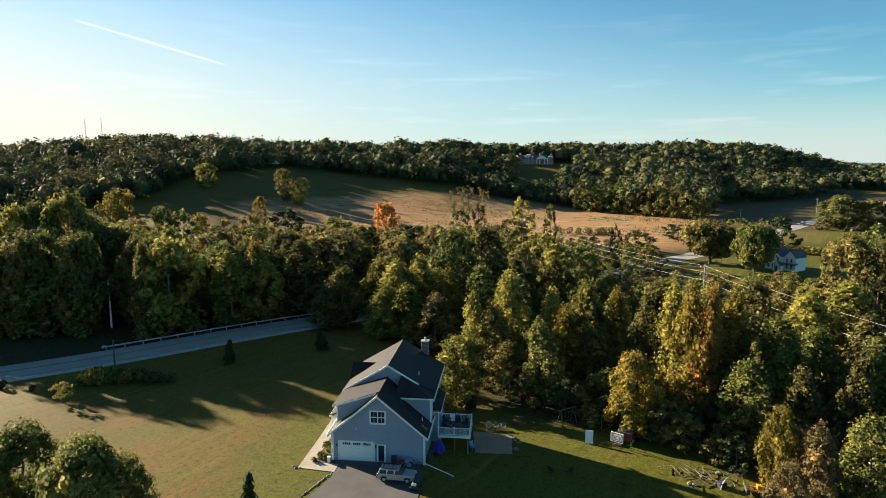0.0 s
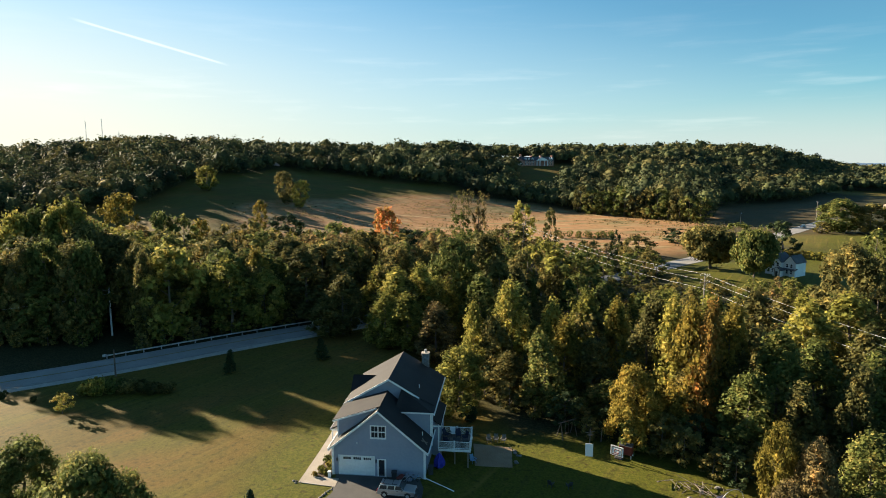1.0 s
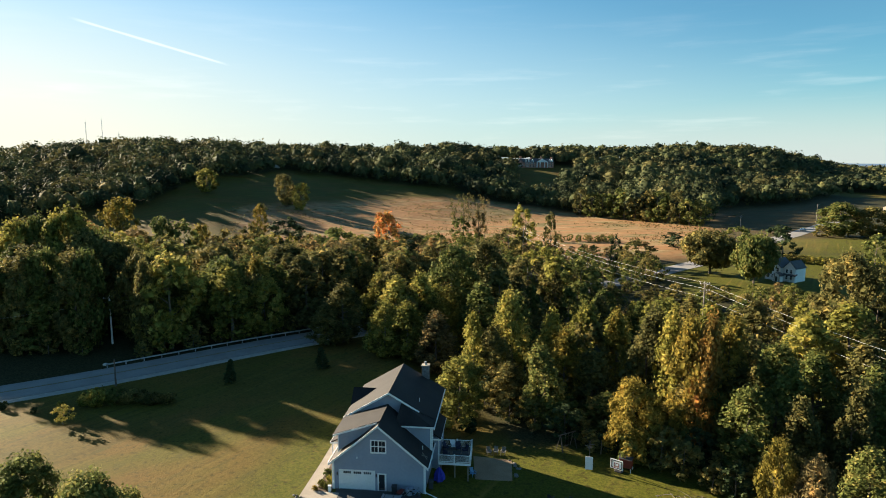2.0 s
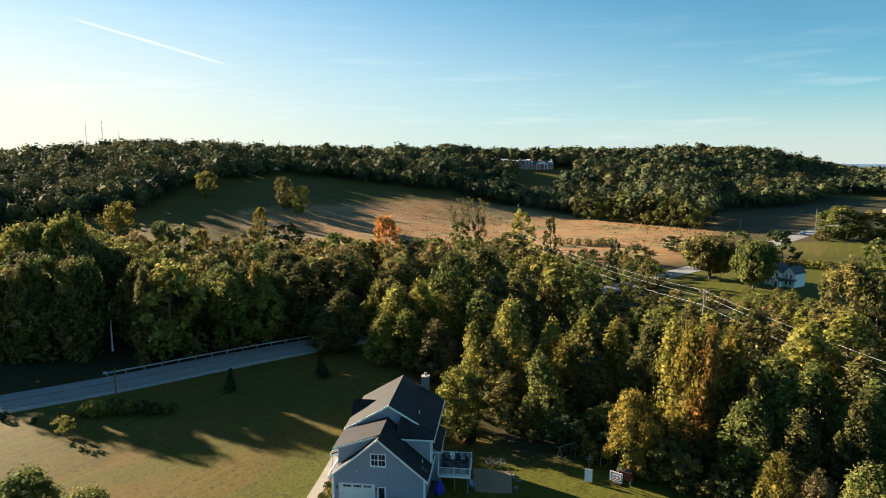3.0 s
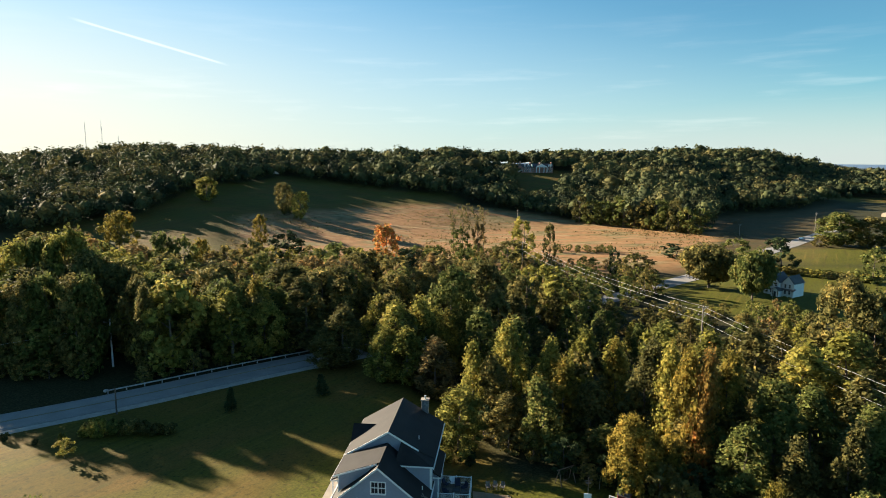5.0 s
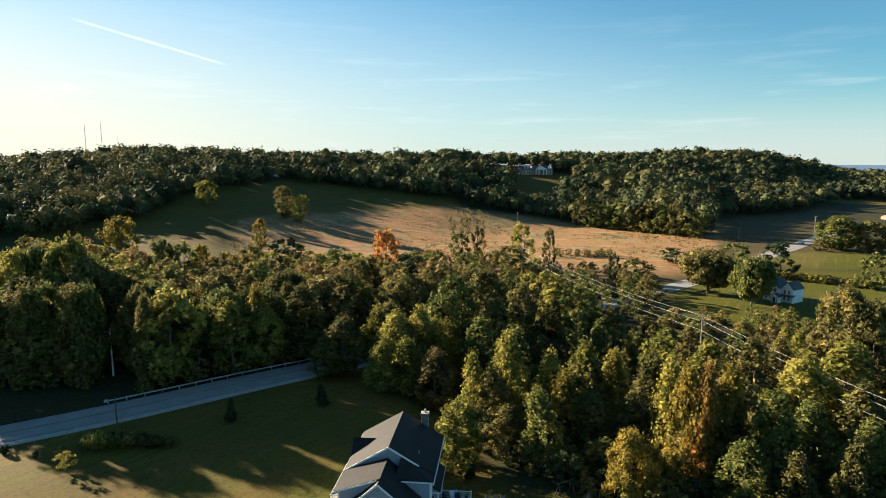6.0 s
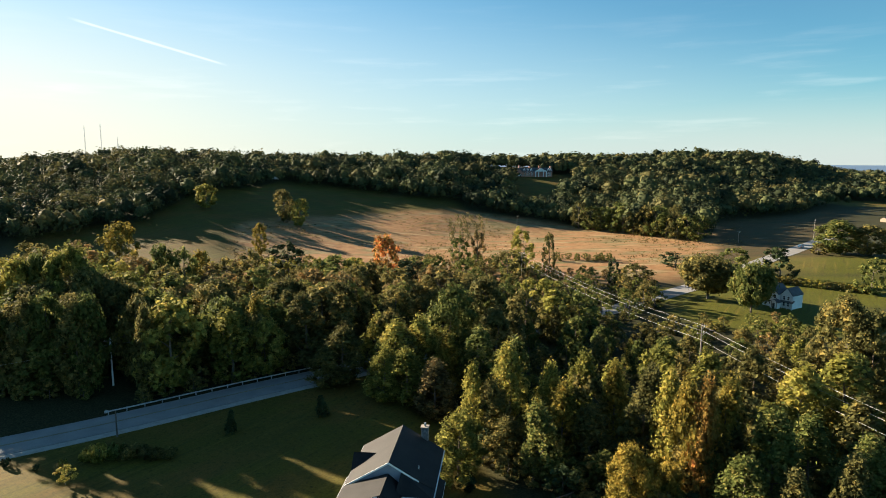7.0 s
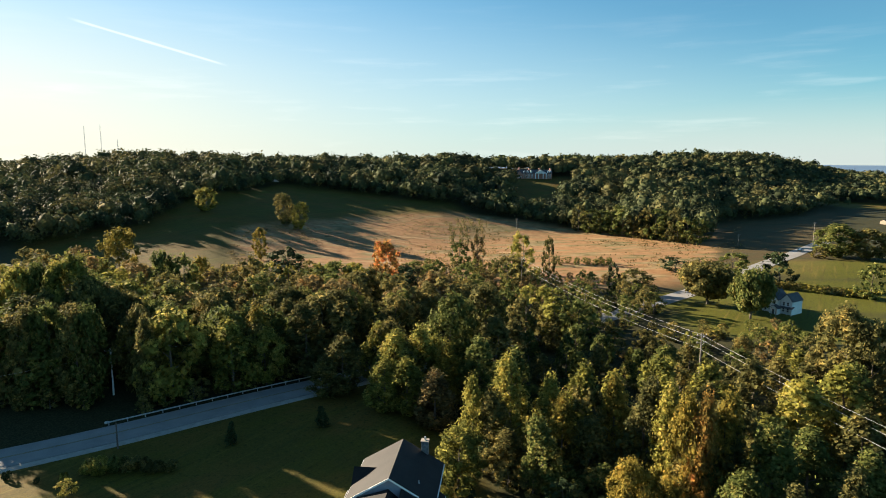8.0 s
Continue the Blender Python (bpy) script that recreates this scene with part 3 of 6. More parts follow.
WORDS = {"green": "green", "yellow_green": "yellow-green", "olive": "dull olive", "gold": "golden yellow", "orange": "orange autumn", "russet": "russet brown", "dark": "dark evergreen"}
SHAPES = {"broad": "broad", "tall": "tall", "wood_broad": "broad", "wood_tall": "tall", "mid": "rounded", "near": "leafy", "maple": "wide spreading", "weeping": "soft drooping", "cone": "conical", "sparse": "thin bare-stemmed", "bush": "low rounded", "sapling": "young"}
grow_rng = np.random.default_rng(7)


def tree(key, x, y, height, width, tone, where="at the wood's edge", group="", category="tree", z=None, leaf=None):
    """Stand a copy of a tree of that kind at x, y, with its own height, width, turn and leaf colour."""
    root, h0, w0 = PROTO[key][int(grow_rng.integers(len(PROTO[key])))]
    z = float(ground_z(x, y)) if z is None else z
    sx = width / w0
    m = Matrix.LocRotScale((x, y, z), Euler((0, 0, grow_rng.uniform(0, math.tau))), (sx, sx * grow_rng.uniform(0.92, 1.08), height / h0))
    ob = copy_thing(root, m)
    for c in ob.children:
        if c.name.startswith("crown"):
            c.material_slots[0].link = "OBJECT"
            c.material_slots[0].material = LEAF[tone]
    tagged(ob, f"{SHAPES[key]} {WORDS[tone]} {category} {where}", category, group)
    return ob


POOL = {"v": [], "f": [], "m": [], "base": 0}
TONES = list(LEAF)


def pooled(key, x, y, height, width, tone, rng):
    """Add a crown of that kind to the joined mass of background trees."""
    root, h0, w0 = PROTO[key][int(rng.integers(len(PROTO[key])))]
    z, a = float(ground_z(x, y)), rng.uniform(0, math.tau)
    for c in root.children:
        v = np.empty(len(c.data.vertices) * 3, np.float32)
        c.data.vertices.foreach_get("co", v)
        v = v.reshape(-1, 3) * np.array([width / w0, width / w0, height / h0])
        v = v @ np.array([[math.cos(a), math.sin(a), 0], [-math.sin(a), math.cos(a), 0], [0, 0, 1]]) + np.array([x, y, z])
        POOL["v"].append(v)
        POOL["f"].extend([[i + POOL["base"] for i in p.vertices] for p in c.data.polygons])
        POOL["m"].extend([TONES.index(tone) if c.name.startswith("crown") else len(TONES)] * len(c.data.polygons))
        POOL["base"] += len(v)


def background_trees():
    me = bpy.data.meshes.new("background_trees")
    me.from_pydata(np.concatenate(POOL["v"]).tolist(), [], POOL["f"])
    for t in TONES:
        me.materials.append(LEAF[t])
    me.materials.append(M_BARK)
    me.polygons.foreach_set("material_index", POOL["m"])
    tagged(new("background_trees", me), "mixed olive, green and russet trees and thickets behind", "trees", kind="stuff")


# ---- trees that stand out, by place ----
# wood beyond the road
tree("broad", -103.2, 146.0, 26.6, 11.5, "yellow_green", "beyond the road")
tree("broad", -98.4, 147.0, 26.9, 10.2, "green", "beyond the road")
tree("broad", -90.8, 147.0, 29.1, 14.2, "yellow_green", "beyond the road")
tree("tall", -98.7, 152.0, 26.2, 7.0, "gold", "beyond the road")
tree("broad", -87.9, 150.0, 24.4, 11.8, "green", "beyond the road")
tree("broad", -92.8, 134.0, 21.3, 13.7, "olive", "beyond the road")
tree("broad", -82.1, 131.0, 19.8, 12.8, "olive", "beyond the road")
tree("wood_broad", -124.0, 232.0, 24.6, 15.0, "gold", "beyond the road")
tree("wood_broad", -94.8, 205.0, 20.7, 9.5, "green", "beyond the road")
tree("mid", -87.8, 205.0, 19.4, 11.4, "green", "beyond the road")
tree("wood_broad", -86.2, 215.0, 17.0, 8.0, "gold", "beyond the road")
tree("mid", -77.5, 172.0, 17.7, 14.4, "olive", "beyond the road")
tree("tall", -59.6, 125.0, 16.4, 4.7, "gold", "beyond the road")
tree("broad", -52.2, 140.0, 16.8, 10.7, "green", "beyond the road")
tree("tall", -41.9, 138.0, 18.6, 9.3, "gold", "beyond the road")
tree("broad", -40.1, 134.0, 13.5, 10.7, "yellow_green", "beyond the road")
tree("mid", -71.4, 200.0, 17.3, 11.5, "olive", "beyond the road")
tree("mid", -67.7, 215.0, 17.0, 12.4, "olive", "beyond the road")
tree("mid", -60.1, 235.0, 17.5, 17.4, "dark", "by the meadow")
tree("mid", -36.9, 205.0, 17.3, 15.2, "green", "by the meadow")
tree("broad", -41.1, 160.0, 18.0, 14.9, "olive", "beyond the road")
tree("broad", -32.8, 158.0, 15.3, 11.8, "olive", "beyond the road")
tree("wood_broad", -87.6, 292.0, 15.7, 7.6, "gold", "in the meadow")
tree("wood_broad", -22.4, 240.0, 19.8, 12.0, "orange", "by the meadow")
tree("mid", -9.8, 215.0, 15.8, 18.0, "dark", "by the meadow")
tree("mid", -27.5, 205.0, 14.4, 15.3, "olive", "by the meadow")
tree("mid", -44.8, 215.0, 13.0, 12.0, "green", "by the meadow")
tree("tall", -21.5, 128.0, 14.0, 9.5, "olive", "at the road's bend")
tree("tall", -25.0, 126.5, 9.2, 7.4, "olive", "at the road's bend")
tree("tall", -15.5, 138.0, 14.5, 9.5, "yellow_green", "at the road's bend")
tree("tall", -86.0, 122.0, 22.1, 8.6, "olive", "beyond the road")
tree("broad", -81.5, 123.0, 22.5, 9.2, "green", "beyond the road")
tree("tall", -75.2, 122.0, 22.1, 8.6, "olive", "beyond the road")
tree("broad", -73.1, 123.0, 22.2, 8.0, "green", "beyond the road")
tree("tall", -60.5, 121.0, 21.2, 6.2, "olive", "beyond the road")
tree("broad", -92.8, 122.0, 22.3, 9.7, "green", "beyond the road")
# extra trees inside the wood, added to shade its front and the lawn
tree("broad", -85.0, 143.0, 24.0, 12.5, "olive", "beyond the road")
tree("broad", -75.0, 140.0, 21.0, 12.0, "olive", "beyond the road")
tree("broad", -65.5, 128.0, 20.5, 9.0, "olive", "beyond the road")
tree("broad", -66.0, 139.0, 19.0, 11.0, "green", "beyond the road")
# wood behind the house
tree("tall", -9.9, 125.0, 15.8, 11.0, "yellow_green", "behind the house")
tree("tall", -5.0, 127.0, 18.0, 10.0, "yellow_green", "behind the house")
tree("tall", 0.5, 122.0, 16.5, 8.0, "gold", "behind the house")
tree("tall", -7.1, 118.0, 12.0, 9.0, "yellow_green", "behind the house")
tree("tall", -1.5, 114.0, 12.5, 9.0, "russet", "behind the house")
tree("tall", -11.7, 119.0, 11.5, 8.0, "yellow_green", "behind the house")
tree("broad", 2.1, 140.0, 22.3, 14.1, "green", "behind the house")
tree("broad", 11.0, 152.0, 22.4, 11.6, "olive", "behind the house")
tree("sparse", 5.1, 292.0, 22.6, 5.9, "olive", "at the meadow's edge")
tree("sparse", 9.7, 293.0, 23.6, 6.5, "olive", "at the meadow's edge")
tree("sparse", 12.0, 290.0, 24.4, 5.9, "olive", "at the meadow's edge")
tree("sparse", 16.8, 289.0, 23.6, 6.4, "olive", "at the meadow's edge")
tree("sparse", 19.8, 294.0, 22.5, 5.4, "russet", "at the meadow's edge")
tree("mid", 17.0, 287.0, 16.1, 6.9, "russet", "at the meadow's edge")
tree("mid", 8.3, 287.0, 13.4, 10.6, "green", "at the meadow's edge")
tree("mid", 35.4, 262.0, 21.4, 14.5, "yellow_green", "beside a utility pole")
tree("mid", 25.9, 240.0, 15.4, 15.6, "olive", "by the meadow")
tree("mid", 48.7, 275.0, 17.2, 7.1, "olive", "by the meadow")
tree("tall", 12.0, 104.0, 19.6, 8.7, "yellow_green", "behind the yard")
tree("tall", 18.6, 103.0, 16.7, 7.2, "yellow_green", "behind the yard")
tree("tall", 24.3, 104.0, 17.8, 8.0, "yellow_green", "behind the yard")
tree("tall", 5.3, 104.0, 15.8, 5.5, "yellow_green", "behind the yard")
tree("tall", 9.3, 102.0, 13.8, 7.8, "olive", "behind the yard")
tree("tall", 15.7, 91.0, 13.6, 8.0, "green", "behind the yard")
tree("tall", 19.9, 97.0, 14.5, 6.9, "gold", "behind the yard")
tree("weeping", 2.6, 92.4, 10.4, 10.2, "yellow_green", "beside the house")
tree("bush", 3.8, 88.4, 2.4, 3.4, "dark", "under the pale tree by the house", "", "shrub")
tree("tall", 29.6, 101.0, 16.9, 5.8, "gold", "behind the yard")
tree("tall", 31.7, 92.0, 19.6, 8.5, "olive", "behind the yard")
tree("tall", 34.1, 88.0, 20.0, 6.9, "yellow_green", "behind the yard")
tree("tall", 36.5, 82.0, 20.9, 5.3, "orange", "behind the yard")
tree("tall", 35.0, 84.0, 20.5, 6.6, "gold", "behind the yard")
tree("tall", 41.6, 86.0, 19.5, 7.3, "gold", "behind the yard")
tree("weeping", 25.6, 79.0, 12.0, 7.0, "gold", "on the yard's edge")
tree("weeping", 31.3, 80.0, 8.4, 5.4, "gold", "on the yard's edge")
tree("tall", 24.1, 95.0, 11.2, 8.9, "olive", "behind the yard")
tree("tall", 24.5, 89.0, 6.2, 8.1, "green", "behind the yard")
tree("tall", 10.8, 97.0, 8.3, 8.0, "olive", "behind the yard")
tree("tall", 36.2, 84.0, 12.1, 8.1, "olive", "behind the yard")
tree("tall", 42.2, 84.0, 13.0, 7.6, "olive", "behind the yard")
# beyond, towards the white house
tree("mid", 32.2, 172.0, 17.3, 14.4, "yellow_green", "in the creek wood")
tree("mid", 23.4, 166.0, 14.8, 10.9, "olive", "in the creek wood")
tree("mid", 37.9, 165.0, 15.0, 12.3, "green", "in the creek wood")
tree("mid", 75.8, 235.0, 11.0, 15.3, "olive", "by the lane")
tree("mid", 69.8, 245.0, 11.4, 5.9, "dark", "by the lane")
tree("mid", 108.4, 280.0, 7.4, 14.3, "dark", "by the lane")
tree("maple", 98.1, 221.0, 17.5, 21.6, "olive", "on the white house's lawn")
tree("maple", 103.4, 200.0, 18.6, 15.0, "green", "on the white house's lawn")
tree("mid", 142.8, 255.0, 13.9, 14.7, "dark", "by the lane")
tree("mid", 127.6, 265.0, 12.3, 12.8, "green", "by the lane")
tree("broad", 212.6, 325.0, 18.9, 22.2, "green", "by the lane")
tree("broad", 223.9, 318.0, 16.6, 19.4, "olive", "by the lane")
tree("mid", 200.7, 322.0, 6.5, 9.0, "olive", "by the lane")
tree("mid", 122.9, 255.0, 4.1, 11.9, "dark", "by the lane")
tree("mid", 213.3, 330.0, 6.4, 9.2, "gold", "by the lane")
tree("mid", 165.0, 230.0, 14.1, 11.8, "green", "by the lane")
# right foreground
tree("broad", 85.2, 125.0, 23.1, 13.7, "olive", "by the utility lines")
tree("broad", 87.3, 120.0, 21.2, 10.1, "olive", "by the utility lines")
tree("broad", 78.4, 112.0, 12.6, 10.6, "olive", "by the utility lines")
tree("tall", 45.6, 80.0, 17.6, 8.7, "green", "by the brush pile")
tree("tall", 53.2, 84.0, 14.8, 8.6, "green", "by the brush pile")
tree("tall", 64.4, 96.0, 12.4, 4.6, "gold", "by the utility lines")
tree("tall", 56.3, 76.0, 15.6, 8.4, "green", "by the brush pile")
tree("tall", 39.3, 75.0, 12.9, 7.8, "green", "by the brush pile")
tree("weeping", 36.8, 63.0, 11.1, 4.0, "gold", "by the brush pile")
tree("weeping", 39.3, 60.0, 10.3, 5.6, "russet", "by the brush pile")
tree("weeping", 34.6, 57.0, 7.6, 3.9, "russet", "by the brush pile")
tree("tall", 46.2, 62.0, 10.7, 6.5, "green", "by the brush pile")
tree("tall", 50.7, 72.0, 15.0, 6.5, "olive", "by the brush pile")
tree("tall", 44.0, 72.0, 12.8, 6.5, "olive", "by the brush pile")
# near the lawn
tree("near", -44.1, 60.0, 8.6, 7.3, "green", "at the lawn's edge")
tree("near", -33.6, 53.0, 10.9, 7.4, "green", "at the lawn's edge")
tree("near", -30.7, 54.0, 8.1, 6.1, "green", "at the lawn's edge")
tree("cone", -19.8, 58.0, 4.1, 1.7, "dark", "on the lawn")
tree("cone", -37.7, 104.0, 4.1, 2.2, "dark", "on the lawn")
tree("cone", -22.9, 111.0, 4.0, 2.5, "dark", "on the lawn")
tree("sapling", -56.2, 86.0, 3.1, 3.3, "yellow_green", "on the lawn")


def fill(zone, count, tones, kinds, where, gap, seed, cap, low, high, joined=False):
    """Fill a wood with trees between those that stand out, none taller than the cap for its place."""
    rng = np.random.default_rng(seed)
    placed = []
    x0, x1, y0, y1, inside = zone
    for _ in range(count * 30):
        x, y = rng.uniform(x0, x1), rng.uniform(y0, y1)
        if not inside(x, y) or any((x - a) ** 2 + (y - b) ** 2 < gap * gap for a, b in placed):
            continue
        g = float(ground_z(x, y))
        h = min(rng.uniform(low, high), (cap(x, y) - g) * rng.uniform(0.78, 1.0))
        if h < 3:
            continue
        key = kinds[0] if y < 165 else "mid"
        if key == kinds[0] and rng.random() < 0.4:
            key = kinds[1]
        placed.append((x, y))
        if joined:
            pooled(key, x, y, h, max(h * rng.uniform(0.8, 1.0), 3.5), str(rng.choice(tones)), rng)
            if len(placed) >= count:
                break
            continue
        tree(key, round(x, 1), round(y, 1), h, h * rng.uniform(0.55, 0.75) if y < 165 else max(h * 0.85, 6), str(rng.choice(tones)), where, "wood")
        if len(placed) >= count:
            break




def left_cap(x, y):
    """Greatest height of the crowns in the wood beyond the road."""
    return 35.0 - float(np.interp(x / y, [-0.8, -0.58, -0.52, -0.42], [0.058, 0.066, 0.088, 0.100])) * y


def creek_cap(x, y):
    """Greatest height of the crowns in the creek wood, lower towards the farm."""
    low = 0.150 + 0.12 * min(max(x / y, 0), 0.3)
    deep = float(np.interp(y, [100, 120, 140, 165], [0.19, 0.165, 0.128, 0.112]))
    return 35.0 - float(np.interp(x / y, [0.12, 0.24], [deep, max(low, deep)])) * y


fill((-175, -8, 95, 165, lambda x, y: y > road_mid(x) + 8 and y > 121 - max(0, x + 66) * 0.9 and x / y > -0.86 and not (abs(x / y + 0.558) < 0.08 and y < 134)), 80, ["green", "olive", "olive", "yellow_green"], ("wood_broad", "wood_tall"),
     "in the wood beyond the road", 6.4, 3, left_cap, 14, 23)
fill((-200, 0, 165, 285, lambda x, y: 275 + 0.25 * x > y > road_mid(x) + 8 and x / y > -0.84), 112, ["green", "olive", "yellow_green", "olive", "russet"], ("mid", "mid"),
     "in the wood beyond the road", 7.4, 4, left_cap, 11, 19, True)
fill((-16, 105, 84, 200, lambda x, y: y > (130 - 0.7 * (x + 16) if x < 45 else 87) and x / y < 0.80 and abs(y - road_mid(x)) > 7), 85, ["green", "olive", "olive", "yellow_green"], ("wood_tall", "wood_broad"),
     "in the creek wood", 7.0, 5, creek_cap, 10, 18)
fill((36, 70, 62, 86, lambda x, y: y > 100 - 0.7 * x and x / y < 0.80), 10, ["green", "olive"], ("wood_tall", "wood_broad"),
     "beside the yard", 6, 6, lambda x, y: 34.5 - 0.33 * y, 6, 12)
fill((-8, 120, 195, 290, lambda x, y: y < 298 - 0.32 * x and x / y < 0.36 and abs(y - road_mid(x)) > 7), 70, ["olive", "green", "green", "russet"], ("mid", "mid"), "by the meadow", 7, 8,
     lambda x, y: 35.0 - float(np.interp(x / y, [0.12, 0.16, 0.3, 0.36], [0.101, 0.118, 0.120, 0.138])) * y, 5, 14, True)
fill((30, 120, 132, 205, lambda x, y: x / y > 0.28 and y < 215 - 0.25 * x and abs(y - road_mid(x)) > 5), 46, ["olive", "russet", "olive", "green"], ("mid", "mid"), "in the creek scrub", 5.5, 9, lambda x, y: 34 - 0.182 * y + 2, 3.5, 7, True)
fill((10, 74, 170, 222, lambda x, y: 4.6 < abs(y - road_mid(x)) < 14), 26, ["olive", "green"], ("mid", "mid"), "along the hidden road", 5, 10, lambda x, y: 34 - 0.125 * y, 5, 10, True)
# thicket at the foot of the woods
fill((-120, -22, 100, 150, lambda x, y: 0 < y - max(road_mid(x) + 6.5, 118 - max(0, x + 66) * 0.9) < 5 and not abs(x / y + 0.558) < 0.03), 44, ["olive", "green", "olive"], ("mid", "mid"), "at the wood's foot", 2.4, 14, lambda x, y: 30, 2.5, 5, True)
fill((5, 42, 62, 105, lambda x, y: 3.0 < y + 0.95 * x - 98.3 < 13), 36, ["olive", "green", "dark", "olive"], ("mid", "mid"), "at the yard's edge", 2.6, 18, lambda x, y: 30, 2.5, 6.0, True)
fill((56, 84, 296, 306, lambda x, y: True), 16, ["green", "olive"], ("mid", "mid"), "in the meadow", 2.4, 17, lambda x, y: 30, 2.2, 3.5, True)
# tall unmown strip across the farm's lawn
fill((128, 168, 228, 262, lambda x, y: abs(y - 256 + 0.7 * (x - 131)) < 2.6), 44, ["yellow_green", "olive"], ("mid", "mid"), "on the farm's lawn", 1.7, 23, lambda x, y: 10, 3.0, 3.4, True)
background_trees()


DOME_V = np.array([(0.0, 0.0, 1.0)] + [(math.cos(e) * math.cos(a + 0.35 * k), math.cos(e) * math.sin(a + 0.35 * k), math.sin(e))
                   for k, e in enumerate((0.95, 0.42, -0.08, -0.65)) for a in np.arange(9) * math.tau / 9])
DOME_F = [(0, 1 + i, 1 + (i + 1) % 9) for i in range(9)] + [q for r in (1, 10, 19) for i in range(9) for q in ((r + i, r + 9 + i, r + 9 + (i + 1) % 9), (r + i, r + 9 + (i + 1) % 9, r + (i + 1) % 9))]


def far_woods():
    """The wooded hills: thousands of rounded crowns of leaf tufts, in one sheet of foliage."""
    rng = np.random.default_rng(21)
    V, F, mats, base, grid = [], [], [], 0, {}
    n = 0
    for _ in range(90000):
        az = rng.uniform(-0.78, 0.77)
        edge = float(np.interp(az, WOOD_AZ, WOOD_EDGE))
        last = float(np.interp(az, HILL_AZ, HILL_CREST)) + 55
        y = math.sqrt(rng.uniform(edge ** 2, last ** 2))
        x = az * y
        if y < edge + 4 * math.sin(x * 0.13) + 3:
            continue
        lawn_here = 505 < y < 668 and 62 + 0.06 * (y - 505) < x < 92 + 0.36 * (y - 505)
        if (46 < x < 100 and 636 < y < 692) or lawn_here or (abs(x + 141 - 0.27 * (514 - y)) < 6 and 498 < y < 520) or ((x - 478) / 50) ** 2 + ((y - 705) / 32) ** 2 < 1:
            continue
        far = y > 900
        s = min(max(rng.lognormal(0, 0.3), 0.55), 1.75)
        w = 13.0 * s * (1.2 if far else 1.0)
        cell = (int(x // 12), int(y // 12))
        near = [q for a in (-1, 0, 1) for b in (-1, 0, 1) for q in grid.get((cell[0] + a, cell[1] + b), ())]
        if any((x - a) ** 2 + (y - b) ** 2 < (0.33 * (w + c)) ** 2 for a, b, c in near):
            continue
        grid.setdefault(cell, []).append((x, y, w))
        n += 1
        if n > 4800:
            break
        g = float(ground_z(x, y))
        rim = y < edge + 28
        h = 14.0 * s ** 0.6 * rng.uniform(0.85, 1.15) * (1.45 if 0.3 < az < 0.45 and y < 620 else 1.12 if rim and az < -0.44 else 1.0) * (1.15 if far else 1.0)
        tall = h * 0.46
        ph = rng.uniform(0, math.tau, 4)

        def lumps(d):
            turn = np.arctan2(d[:, 1], d[:, 0])
            return 1 + 0.13 * np.sin(3 * turn + ph[0]) * np.sin(4 * d[:, 2] + ph[1]) + 0.10 * np.sin(5 * turn + 3 * d[:, 2] + ph[2]) + 0.07 * np.sin(7 * d[:, 2] + 2 * turn + ph[3])

        size, up = np.array([w / 2, w / 2, tall]), np.array([x, y, g + h - tall])
        core = DOME_V * (lumps(DOME_V) * rng.uniform(0.76, 1.14, len(DOME_V)) * (0.62 if y < 540 else 0.76))[:, None] * size + up
        k = int((210 if y < 430 else 130 if rim else 84 if y < 700 else 36) * (0.6 + 0.4 * s))
        d = rng.normal(0, 1, (k, 3))
        d[:, 2] = np.abs(d[:, 2]) * 1.05 - (0.9 if rim else 0.25)
        d /= np.linalg.norm(d, axis=1)[:, None]
        v, f = leaves(d * (lumps(d) + rng.uniform(-0.24, 0.03, k))[:, None] * size + up, d + np.array([0, 0, 0.2]), (0.052 if y < 430 else 0.058 if y < 700 else 0.075) * w, rng, stray=0.42, slim=0.95)
        V += [v, core]
        F += (f + base).tolist() + [[i + base + len(v) for i in q] for q in DOME_F]
        mats.extend([int(rng.choice(3, p=(0.5, 0.27, 0.23)))] * (k + len(DOME_F)))
        base += len(v) + len(core)
    me = mesh_of("woodland", np.concatenate(V), F, LEAF["far"])
    me.materials.append(LEAF["far_olive"])
    me.materials.append(LEAF["far_dark"])
    me.polygons.foreach_set("material_index", mats)
    return tagged(new("woodland", me), "olive and green early autumn woods covering the hills", "woods", kind="stuff")


